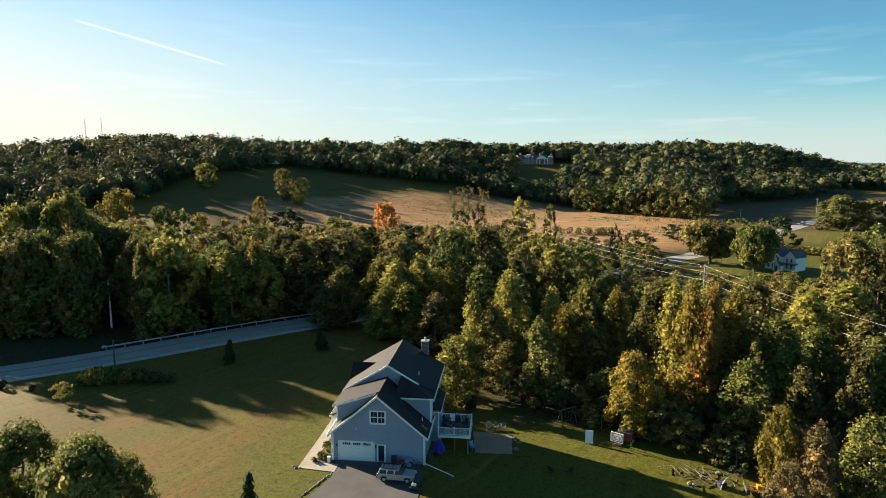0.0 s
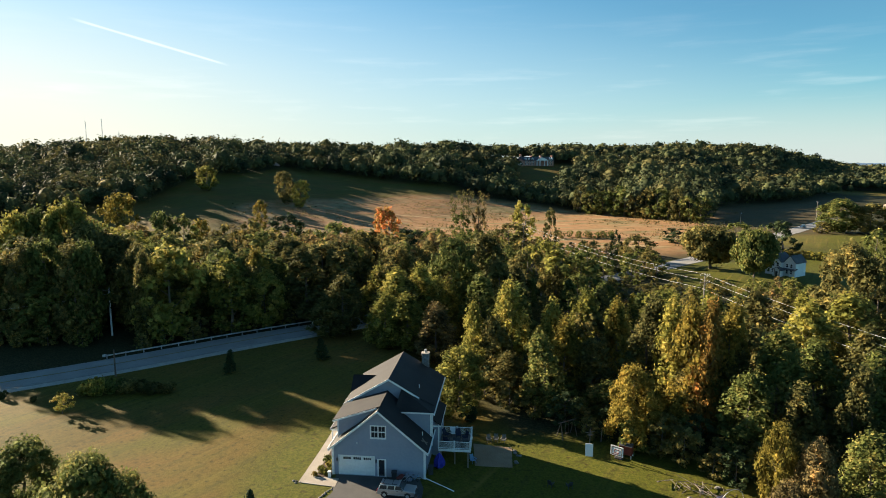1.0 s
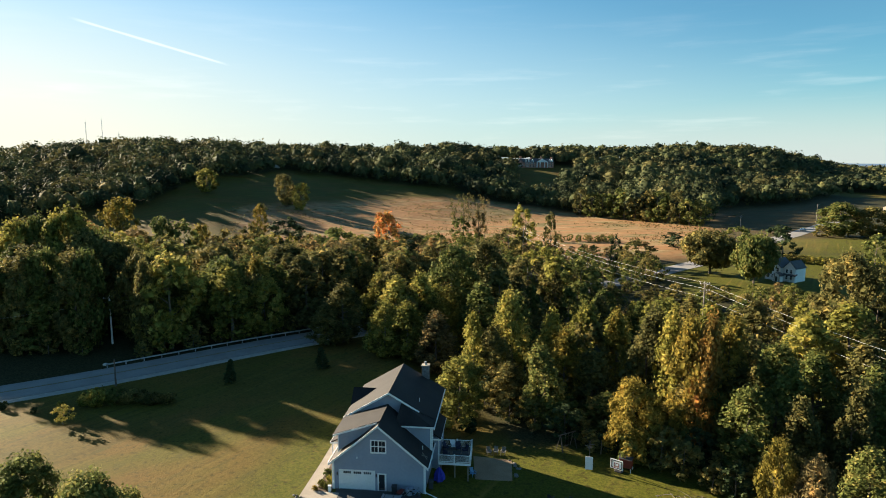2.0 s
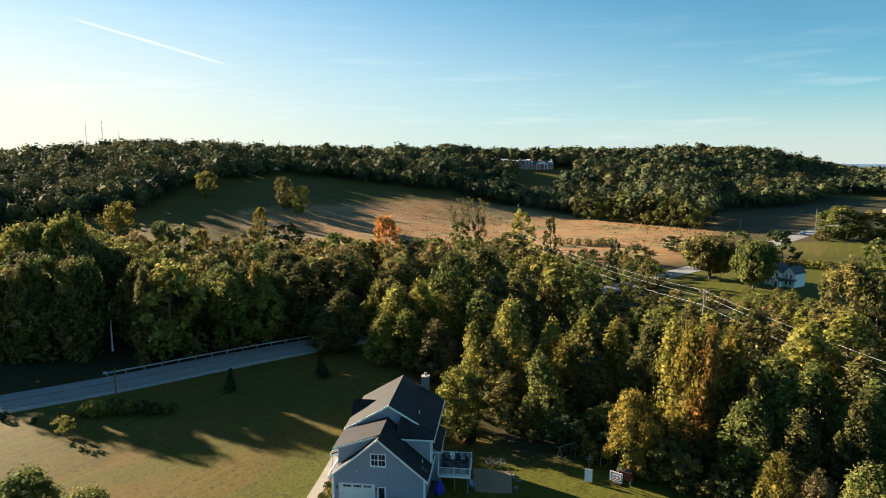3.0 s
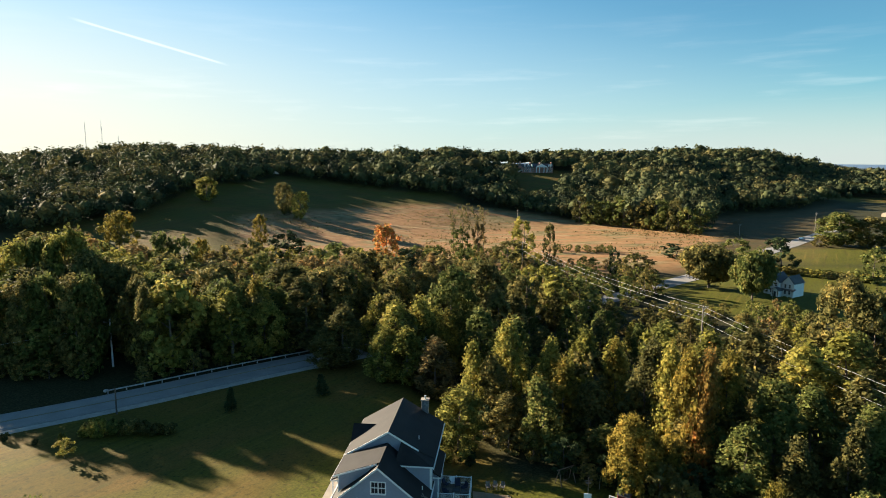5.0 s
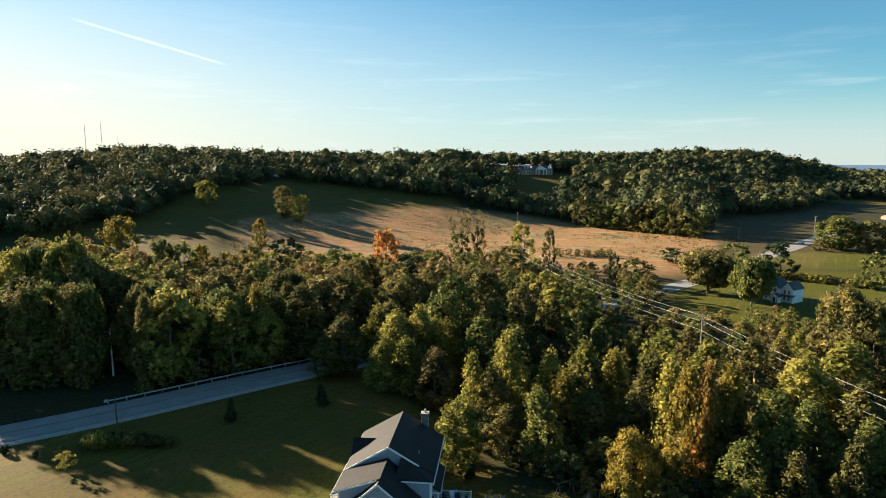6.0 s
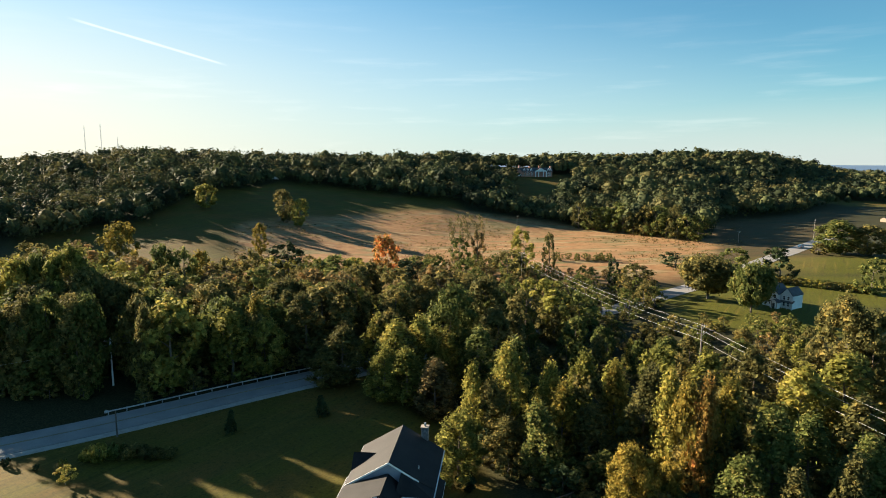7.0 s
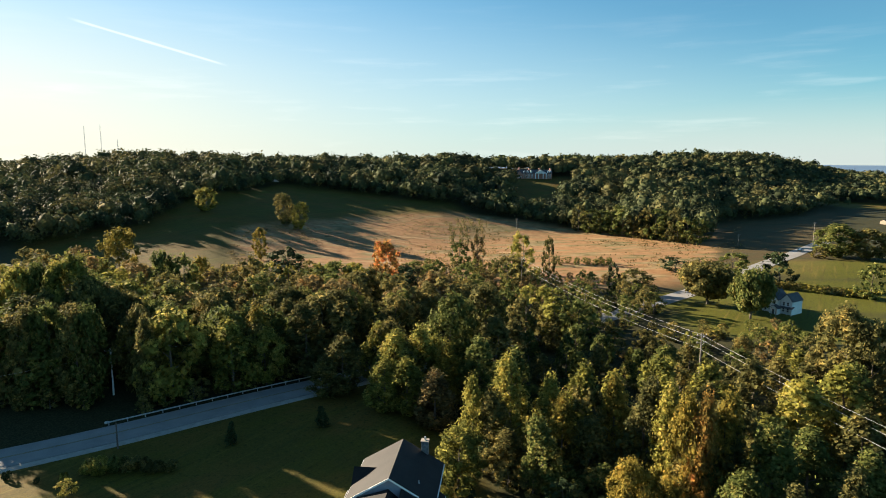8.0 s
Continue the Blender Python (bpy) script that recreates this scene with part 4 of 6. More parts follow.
def meadow_tussocks():
    """Tall dry grass and weeds standing in the meadow, as thousands of small tufts."""
    rng = np.random.default_rng(33)
    V, F, base = [], [], 0
    for _ in range(4200):
        az, y = rng.uniform(-0.35, 0.5), rng.uniform(262, 470)
        x = az * y
        if y > min(float(np.interp(az, WOOD_AZ, WOOD_EDGE)), float(np.interp(az, FIELD_AZ, FIELD_TOP))) or y < 250 + 0.2 * x or abs(y - road_mid(x)) < 8:
            continue
        if math.sin(x * 0.05 + 1) + math.sin(y * 0.08 + x * 0.02) + rng.normal(0, 0.8) < 0.3:
            continue
        k, r = 5, rng.uniform(0.5, 1.6)
        P = np.stack([rng.normal(0, r, k), rng.normal(0, r * 0.5, k), rng.uniform(0.15, 0.7, k)], 1) + np.array([x, y, float(ground_z(x, y))])
        N = np.tile([0.0, -0.5, 0.5], (k, 1))
        v, f = leaves(P, N, 0.45, rng, stray=0.5, slim=0.7)
        V.append(v), F.append(f + base)
        base += len(v)
    me = mesh_of("meadow_tussocks", np.concatenate(V), np.concatenate(F), LEAF["russet"])
    tagged(new("meadow_tussocks", me), "tussocks of dry russet grass and weeds in the meadow", "grass", kind="stuff")


far_woods()
meadow_tussocks()
tree("wood_broad", -145, 376, 15, 14, "yellow_green", "on the hillside grass")
tree("wood_broad", -97, 374, 20, 13, "olive", "on the hillside meadow")
tree("wood_broad", -86, 369, 17, 12, "yellow_green", "on the hillside meadow")
edge_rng = np.random.default_rng(41)
for bearing in np.arange(0.225, 0.44, 0.018):
    d = float(np.interp(bearing, WOOD_AZ, WOOD_EDGE)) - edge_rng.uniform(1, 6)
    tree("mid", round(bearing * d, 1), round(d, 1), edge_rng.uniform(14, 22), edge_rng.uniform(13, 18), str(edge_rng.choice(["olive", "green", "green"])), "at the meadow's far edge", "wood")


# ---- the blue-grey house ----
HOUSE = pose(-10.3, 68.66, -0.18, 0, 0, -6.0)
house = thing("house", HOUSE, "blue-grey sided two-storey house with charcoal shingle roofs", "house")
U0, U1, MID = -2.93, 8.15, 2.61


def wall_piece(bm, cols, z0, top, holes, a, b):
    """A wall between two planes a and b across v, solid but for its openings (u0, u1, z0, z1), its top following top(u)."""
    cuts = sorted({*cols, *(h[0] for h in holes), *(h[1] for h in holes)})
    for p, q in zip(cuts, cuts[1:]):
        low = z0
        for h in sorted((h for h in holes if h[0] < (p + q) / 2 < h[1]), key=lambda h: h[2]):
            if h[2] > low + 1e-4:
                prism(bm, [(p, low), (q, low), (q, h[2]), (p, h[2])], "y", a, b)
            low = h[3]
        prism(bm, [(p, low), (q, low), (q, top(q)), (p, top(p))], "y", a, b)
    return bm


def garage_top(u):
    return 8.1 - 0.83 * abs(u - MID)


GD, SD, W1 = (-2.13, 2.07, 0.0, 2.38), (2.58, 3.44, 0.0, 2.1), (1.72, 3.48, 4.8, 6.28)
part("wall", wall_piece(bmesh.new(), (U0, MID, U1), -0.6, garage_top, [GD, SD, W1], 0.0, 0.22), M_SIDING, house, "blue-grey gable wall of lap siding")
part("wall", boxes((U0, U0 + 0.2, 0.22, 6.2, -0.6, 3.45)), M_SIDING, house)
part("wall", boxes((U1 - 0.2, U1, 0.22, 6.2, -2.2, 3.45)), M_SIDING, house)
part("wall", boxes((U0 + 0.2, U1 - 0.2, 5.9, 6.2, -0.6, 3.4)), M_SIDING, house)
part("wall", prism(bmesh.new(), [(-2.75, -2.4), (U1, -2.4), (U1, 6.45), (2.75, 9.7), (-2.75, 6.45)], "y", 6.21, 17.0), M_SIDING, house, "blue-grey upper gable")
# lap siding: shadow lines of the boards on the gable and upper walls
bm = bmesh.new()
z = -0.35
while z < 7.9:
    half = (8.1 - z) / 0.83 if z > 3.5 else 9
    a, b = max(U0, MID - half), min(U1, MID + half)
    spans = [(a, b)]
    for h in (GD, SD, W1):
        if h[2] - 0.15 < z < h[3] + 0.15:
            spans = [t for s, e in spans for t in ((s, min(e, h[0] - 0.14)), (max(s, h[1] + 0.14), e)) if t[1] > t[0]]
    for s, e in spans:
        prism(bm, [(-0.022, z), (-0.002, z), (-0.002, z + 0.17)], "x", s + 0.1, e - 0.1)
    z += 0.19
part("siding", bm, M_SIDING, house, "overlapping siding courses")


def roof(name, a, b, c, d, thick=0.17, label=""):
    return part(name, slab(bmesh.new(), a, b, c, d, thick), M_ROOF, house, label)


E0, P0 = 3.14, 8.3
roof("roof", (MID, -0.38, P0), (U1 + 0.48, -0.38, P0 - 0.83 * (U1 + 0.48 - MID)), (U1 + 0.48, 6.2, P0 - 0.83 * (U1 + 0.48 - MID)), (MID, 6.2, P0))
roof("roof", (U0 - 0.48, -0.38, P0 - 0.83 * (MID - U0 + 0.48)), (MID, -0.38, P0), (MID, 6.2, P0), (U0 - 0.48, 6.2, P0 - 0.83 * (MID - U0 + 0.48)))
roof("roof", (2.75, 5.85, 9.95), (8.75, 5.85, 6.45), (8.75, 17.35, 6.45), (2.75, 17.35, 9.95))
roof("roof", (-3.15, 5.85, 6.5), (2.75, 5.85, 9.95), (2.75, 17.35, 9.95), (-3.15, 17.35, 6.5))
# shed dormer over the garage's sunny slope
dormer = part("dormer", prism(bmesh.new(), [(-2.5, 4.3), (-2.5, 6.62), (2.5, 8.28), (2.5, 8.0)], "y", 0.95, 5.85), M_SIDING, house, "blue-grey shed dormer")
part("dormer_roof", slab(bmesh.new(), (-3.05, 0.6, 6.55), (MID + 0.1, 0.6, 8.5), (MID + 0.1, 5.84, 8.5), (-3.05, 5.84, 6.55), 0.14), M_ROOF, dormer)
part("dormer_trim", slab(bmesh.new(), (-3.07, 0.54, 6.50), (MID - 0.3, 0.54, 8.30), (MID - 0.3, 0.6, 8.30), (-3.07, 0.6, 6.50), 0.2), M_WHITE, dormer, "white dormer rake board")
part("dormer_corner", boxes((-2.56, -2.42, 0.9, 1.02, 4.2, 6.6)), M_WHITE, dormer, "white corner board")
# bump at the far corner of the garage with an eave towards the drive
bump = part("rear_bump", boxes((4.4, 8.42, 4.0, 6.2, 2.5, 6.55)), M_SIDING, house, "blue-grey upper wall")
part("bump_roof", slab(bmesh.new(), (3.9, 3.72, 6.72), (8.76, 3.72, 6.52), (8.74, 6.0, 6.62), (4.4, 6.1, 8.75), 0.14), M_ROOF, bump)
part("bump_trim", boxes((4.3, 8.78, 3.66, 3.72, 6.42, 6.6)), M_WHITE, bump, "white eave board")
part("bump_corner", boxes((8.3, 8.47, 3.95, 4.12, 3.3, 6.5)), M_WHITE, bump, "white corner board")
part("downspout", boxes((8.5, 8.6, 4.05, 4.15, 2.6, 6.4)), M_WHITE, house, "white downspout")
# cross gable and porch on the sunny side
part("cross_gable", prism(bmesh.new(), [(9.2, 5.6), (13.8, 5.6), (11.5, 8.05)], "x", -2.85, 0.6), M_SIDING, house, "blue-grey cross gable")
roof("cross_gable_roof", (-3.2, 8.9, 5.75), (1.8, 8.9, 5.75), (0.2, 11.5, 8.35), (-3.2, 11.5, 8.35))
roof("cross_gable_roof", (-3.2, 11.5, 8.35), (0.2, 11.5, 8.35), (1.8, 14.1, 5.75), (-3.2, 14.1, 5.75))
part("porch_roof", slab(bmesh.new(), (-5.0, 6.0, 2.95), (-2.7, 6.0, 3.95), (-2.7, 14.5, 3.95), (-5.0, 14.5, 2.95), 0.15), M_ROOF, house, "porch roof of charcoal shingles")
part("porch_trim", boxes((-5.03, -2.9, 5.93, 6.0, 2.72, 2.9), (-5.06, -5.0, 5.93, 14.5, 2.72, 2.92)), M_WHITE, house)
for v in (6.3, 9.0, 11.7, 14.2):
    part("porch_post", boxes((-4.9, -4.74, v - 0.08, v + 0.08, 0.0, 2.8), bevel=0.015), M_WHITE, house)
# white trim: rake boards, corner boards, fascias and gutters
for s, e in ((-1, U0 - 0.5), (1, U1 + 0.5)):
    bm = bmesh.new()
    prism(bm, [(MID, 8.33), (e, 8.33 - 0.83 * abs(e - MID)), (e, 8.05 - 0.83 * abs(e - MID)), (MID, 8.05)], "y", -0.44, -0.385)
    part("rake_board", bm, M_WHITE, house, "white rake board")
for a, b in ((-3.17, 9.95 - 0.585 * 5.92), (6.7, 9.97 - 0.583 * 3.95)):
    bm = bmesh.new()
    prism(bm, [(2.75, 9.98), (a, b), (a, b - 0.26), (2.75, 9.72)], "y", 5.78, 5.845)
    part("rake_board", bm, M_WHITE, house, "white rake board")
for u, v in ((U0 - 0.02, -0.03), (U1 - 0.14, -0.03)):
    part("corner_board", boxes((u, u + 0.16, v, v + 0.14, -0.3, 3.5)), M_WHITE, house, "white corner board")
part("gutter", boxes((U1 + 0.46, U1 + 0.6, -0.38, 6.1, 3.28, 3.42), bevel=0.02), M_WHITE, house, "white gutter")
part("gutter", boxes((U0 - 0.6, U0 - 0.46, -0.38, 6.1, 3.28, 3.42), bevel=0.02), M_WHITE, house, "white gutter")
part("gutter", boxes((8.74, 8.88, 3.75, 17.3, 6.2, 6.34), bevel=0.02), M_WHITE, house, "white gutter")
part("fascia", boxes((-3.22, -3.15, 5.9, 17.3, 6.15, 6.4)), M_WHITE, house)
part("downspout", boxes((U1 + 0.03, U1 + 0.13, -0.12, -0.02, -0.2, 3.3)), M_WHITE, house, "white downspout")
part("downspout", boxes((U0 - 0.13, U0 - 0.03, -0.12, -0.02, -0.2, 3.3)), M_WHITE, house, "white downspout")
part("foundation", boxes((U0 - 0.01, GD[0] - 0.1, -0.012, 0.0, -0.6, 0.12), (3.6, U1 + 0.01, -0.012, 0.0, -0.9, 0.12)), M_CONCRETE, house, "parged concrete foundation strip")
# garage door: four rows of panels, three groups of lights along the top
door = part("garage_door", boxes((GD[0], GD[1], 0.10, 0.14, 0.0, GD[3])), M_WHITE, house, "white sectional garage door")
for r in range(4):
    for k in range(4):
        if r == 3 and k < 3:
            continue
        a = GD[0] + 0.08 + k * 1.04
        part("panel", boxes((a, a + 0.94, 0.075, 0.1, 0.07 + r * 0.59, 0.56 + r * 0.59), bevel=0.02), M_WHITE, door)
for k in range(3):
    a = GD[0] + 0.42 + k * 1.24
    part("light", boxes((a, a + 0.95, 0.075, 0.098, 1.93, 2.24)), M_GLASS, door, "dark door light")
    part("muntin", boxes(*[(a + 0.95 * j / 4 - 0.02, a + 0.95 * j / 4 + 0.02, 0.06, 0.075, 1.91, 2.26) for j in range(5)], (a, a + 0.95, 0.06, 0.075, 1.90, 1.94), (a, a + 0.95, 0.06, 0.075, 2.23, 2.27)), M_WHITE, door)
part("door_casing", boxes((GD[0] - 0.12, GD[0], -0.035, 0.1, 0.0, 2.5), (GD[1], GD[1] + 0.12, -0.035, 0.1, 0.0, 2.5), (GD[0], GD[1], -0.035, 0.1, 2.38, 2.5)), M_WHITE, house, "white garage door casing")
side = part("door", boxes((SD[0] + 0.05, SD[1] - 0.12, 0.12, 0.17, 0.02, 2.05)), M_CHARCOAL, house, "dark side door behind glass storm door")
part("door_pane", boxes((SD[0] + 0.14, SD[1] - 0.22, 0.10, 0.118, 0.3, 1.95)), M_GLASS, side)
part("door_handle", boxes((SD[0] + 0.09, SD[0] + 0.13, 0.05, 0.1, 0.95, 1.1), bevel=0.01), M_STEEL, side)
part("door_casing", boxes((SD[0] - 0.11, SD[0] + 0.03, -0.035, 0.14, 0.0, 2.2), (SD[1] - 0.1, SD[1] + 0.11, -0.035, 0.14, 0.0, 2.2), (SD[0] + 0.03, SD[1] - 0.1, -0.035, 0.14, 2.07, 2.2)), M_WHITE, house, "white side door casing")


def window(parent, u0, u1, z0, z1, v, sashes=2, rows=2, cols=2):
    """Double-hung windows side by side: casing, sashes with muntins, and a pane behind each light."""
    fr = part("window", boxes((u0 - 0.1, u0, v - 0.04, v + 0.1, z0 - 0.1, z1 + 0.1), (u1, u1 + 0.1, v - 0.04, v + 0.1, z0 - 0.1, z1 + 0.1),
                              (u0, u1, v - 0.04, v + 0.1, z1, z1 + 0.1), (u0, u1, v - 0.06, v + 0.1, z0 - 0.12, z0)), M_WHITE, parent, "white window casing")
    w = (u1 - u0) / sashes
    for k in range(sashes):
        a, b = u0 + k * w, u0 + (k + 1) * w
        for h in range(rows):
            c, d = z0 + (z1 - z0) * h / rows, z0 + (z1 - z0) * (h + 1) / rows
            part("pane", boxes((a + 0.05, b - 0.05, v + 0.05, v + 0.06, c + 0.04, d - 0.04)), M_GLASS, fr)
            bars = [(a, a + 0.06, v, v + 0.05, c, d), (b - 0.06, b, v, v + 0.05, c, d), (a + 0.06, b - 0.06, v, v + 0.05, c, c + 0.05), (a + 0.06, b - 0.06, v, v + 0.05, d - 0.05, d)]
            for j in range(1, cols):
                m = a + (b - a) * j / cols
                bars.append((m - 0.015, m + 0.015, v + 0.02, v + 0.05, c + 0.05, d - 0.05))
            part("sash", boxes(*bars), M_WHITE, fr)
    return fr


window(house, W1[0], W1[1], W1[2], W1[3], 0.0)
part("gable_light", boxes((-0.06, 0.12, -0.16, -0.003, 3.98, 4.2), bevel=0.03), M_LENS, house, "small white floodlight")
for u in (-2.42, 2.34):
    part("wall_lantern", boxes((u - 0.07, u + 0.07, -0.16, -0.003, 1.75, 2.1), bevel=0.02), M_CHARCOAL, house, "dark wall lantern")
# bay on the deck side
bay = part("bay", boxes((8.16, 9.1, 6.7, 12.6, -2.2, 3.95)), M_SIDING, house, "blue-grey bay beside the deck")
part("bay_roof", slab(bmesh.new(), (8.16, 6.35, 4.75), (9.42, 6.35, 3.95), (9.42, 12.9, 3.95), (8.16, 12.9, 4.75), 0.14), M_ROOF, bay)
part("bay_corner", boxes((9.0, 9.13, 6.66, 6.8, 0.9, 3.9), (8.17, 8.3, 6.66, 6.7, 0.9, 3.9)), M_WHITE, bay, "white corner boards")
part("bay_fascia", boxes((9.36, 9.44, 6.3, 12.9, 3.7, 3.86), (8.2, 9.36, 6.3, 6.36, 3.66, 3.84)), M_WHITE, bay)
# chimney of stacked stone at the far end
chim = part("chimney", boxes((5.45, 6.45, 17.0, 17.9, -2.0, 9.75)), M_MASONRY, house, "grey stone chimney")
rng = np.random.default_rng(4)
for k in range(9):
    for j in range(3):
        w = 0.33
        a = 5.45 + j * w + 0.01
        part("chimney_stone", boxes((a, a + w - 0.03, 16.97 - rng.uniform(0, 0.03), 17.0, 7.1 + k * 0.29, 7.36 + k * 0.29), bevel=0.01), M_MASONRY, chim)
part("chimney_cap", boxes((5.35, 6.55, 16.9, 18.0, 9.75, 9.87), bevel=0.02), M_CONCRETE, chim)
part("flue", limb(bmesh.new(), (5.95, 17.45, 9.87), (5.95, 17.45, 10.35), 0.16, 0.16, 10), M_STEEL, chim, "round metal flue")
part("roof_vent", limb(bmesh.new(), (6.3, 8.6, 7.75), (6.3, 8.6, 8.35), 0.05, 0.05, 8), M_WHITE, house, "white vent pipe")
part("roof_vent", limb(bmesh.new(), (7.55, 2.6, 4.1), (7.55, 2.6, 4.65), 0.05, 0.05, 8), M_WHITE, house, "white vent pipe")
# crossed boards lying on the garage roof near the eave
sl = Vector((1, 0, -0.83)).normalized()
bm = bmesh.new()
for d in (1, -1):
    c = Vector((7.95, 1.5, P0 - 0.83 * (7.95 - MID) + 0.05))
    limb(bm, c - sl * 0.42 - Vector((0, 0.3 * d, 0)), c + sl * 0.42 + Vector((0, 0.3 * d, 0)), 0.06, 0.06, 4)
part("roof_bracket", bm, M_POLE, house, "crossed timber bracket")


# ---- deck ----
def deck():
    ob = thing("deck", HOUSE, "raised timber deck with white railing beside the house", "deck")
    u0, u1, v0, v1, z = 9.12, 13.2, 5.8, 10.2, 1.0
    n = 30
    for k in range(n):
        a = v0 + 0.03 + (v1 - v0 - 0.06) * k / n
        part("board", boxes((u0, u1, a, a + (v1 - v0) / n - 0.012, z - 0.04, z)), M_BOARD, ob)
    part("fascia", boxes((u0, u1 + 0.04, v0 - 0.04, v0, z - 0.3, z + 0.01), (u1, u1 + 0.04, v0, v1, z - 0.3, z + 0.01)), M_WHITE, ob, "white fascia board")
    part("joist", boxes(*[(u0, u1, v0 + 0.4 + 0.8 * k, v0 + 0.45 + 0.8 * k, z - 0.24, z - 0.05) for k in range(5)]), M_WOOD, ob)
    for u in (u0 + 0.3, 11.2, u1 - 0.3):
        for v in (v0 + 0.25, v1 - 0.3):
            part("support_post", boxes((u - 0.08, u + 0.08, v - 0.08, v + 0.08, -2.1, z - 0.24)), M_WOOD, ob)
    top = z + 1.02
    for u, v in ((u0, v0), (11.15, v0), (u1 - 0.05, v0), (u1 - 0.05, 8.0), (u1 - 0.05, v1), (11.15, v1), (u0, v1)):
        post = part("rail_post", boxes((u - 0.06, u + 0.06, v - 0.02, v + 0.1, z, top + 0.06)), M_WHITE, ob)
        part("post_cap", boxes((u - 0.09, u + 0.09, v - 0.05, v + 0.13, top + 0.06, top + 0.11), bevel=0.02), M_WHITE, post)
    for r in ((u0, u1, v0, v0 + 0.08), (u1 - 0.09, u1 - 0.01, v0, v1), (u0, u1, v1, v1 + 0.08)):
        part("top_rail", boxes((*r, top - 0.06, top)), M_WHITE, ob)
        part("bottom_rail", boxes((*r, z + 0.08, z + 0.14)), M_WHITE, ob)
    for k in range(1, 34):
        u = u0 + 0.12 * k
        for v in (v0 + 0.025, v1 + 0.025):
            part("baluster", boxes((u - 0.015, u + 0.015, v, v + 0.03, z + 0.1, top - 0.03)), M_WHITE, ob)
    for k in range(1, 36):
        v = v0 + 0.12 * k
        part("baluster", boxes((u1 - 0.065, u1 - 0.035, v, v + 0.03, z + 0.1, top - 0.03)), M_WHITE, ob)


deck()


def on_house(u, v, z=0.0, turn=0.0):
    return HOUSE @ pose(u, v, z, 0, 0, turn)


def patio_chair(m, material, label):
    ob = thing("patio_chair", m, label, "chair", "deck chairs")
    for x in (-0.28, 0.28):
        for y in (-0.28, 0.28):
            part("leg", limb(bmesh.new(), (x, y, 0), (x * 0.95, y * 0.95, 0.4), 0.03, 0.03, 5), M_CHARCOAL, ob)
    part("seat", boxes((-0.34, 0.34, -0.34, 0.34, 0.4, 0.54), bevel=0.04), material, ob)
    part("backrest", slab(bmesh.new(), (-0.34, 0.30, 0.5), (0.34, 0.30, 0.5), (0.34, 0.46, 1.1), (-0.34, 0.46, 1.1), -0.12), material, ob)
    for x in (-0.36, 0.36):
        part("armrest", boxes((x - 0.05, x + 0.05, -0.3, 0.36, 0.66, 0.72), bevel=0.015), M_CHARCOAL, ob)
    return ob


M_NAVY = shade("navy_cushion", (0.02, 0.022, 0.045), (0.035, 0.038, 0.07), 0.85, 10, 1, 0.2)
for u, v, a in ((10.0, 7.2, 160), (12.3, 8.6, -60), (11.4, 9.2, 10), (9.8, 9.2, 70)):
    patio_chair(on_house(u, v, 1.0, a), M_NAVY, "patio chair with navy cushions on the deck")
patio_chair(on_house(10.7, 9.6, 1.0, 20), M_WHITE, "white patio chair on the deck")


def patio_table(m):
    ob = thing("patio_table", m, "low dark patio table on the deck", "table")
    part("tabletop", boxes((-0.5, 0.5, -0.4, 0.4, 0.42, 0.47), bevel=0.02), M_CHARCOAL, ob)
    for x in (-0.42, 0.42):
        for y in (-0.32, 0.32):
            part("leg", boxes((x - 0.03, x + 0.03, y - 0.03, y + 0.03, 0, 0.42)), M_CHARCOAL, ob)


patio_table(on_house(11.3, 7.8, 1.0))


def grill(m):
    ob = thing("grill", m, "dark covered barbecue grill on the deck", "grill")
    part("cart", boxes((-0.55, 0.55, -0.28, 0.28, 0.1, 0.85), bevel=0.04), M_CHARCOAL, ob)
    part("lid", prism(bmesh.new(), [(-0.28, 0.85), (0.28, 0.85), (0.24, 1.1), (0.05, 1.2), (-0.2, 1.1)], "x", -0.4, 0.4), M_CHARCOAL, ob)
    for x in (-0.45, 0.45):
        part("wheel", limb(bmesh.new(), (x, -0.2, 0.08), (x + 0.04, -0.2, 0.08), 0.08, 0.08, 10), M_BLACK, ob)


grill(on_house(12.5, 6.5, 1.0, 5))


def bin_box(m, name, material, label, w, d, h, category="bin"):
    ob = thing(name, m, label, category)
    bm = bmesh.new()
    prism(bm, [(-w / 2 * 0.88, 0), (w / 2 * 0.88, 0), (w / 2, h), (-w / 2, h)], "y", -d / 2, d / 2)
    part("body", bm, material, ob)
    part("lid", boxes((-w / 2 - 0.03, w / 2 + 0.03, -d / 2 - 0.04, d / 2 + 0.03, h, h + 0.07), bevel=0.02), material, ob)
    return ob


bin_box(on_house(12.4, 7.5, 1.0), "storage_bin", M_LIGHTBLUE, "light blue plastic storage bin on the deck", 0.7, 0.5, 0.45)


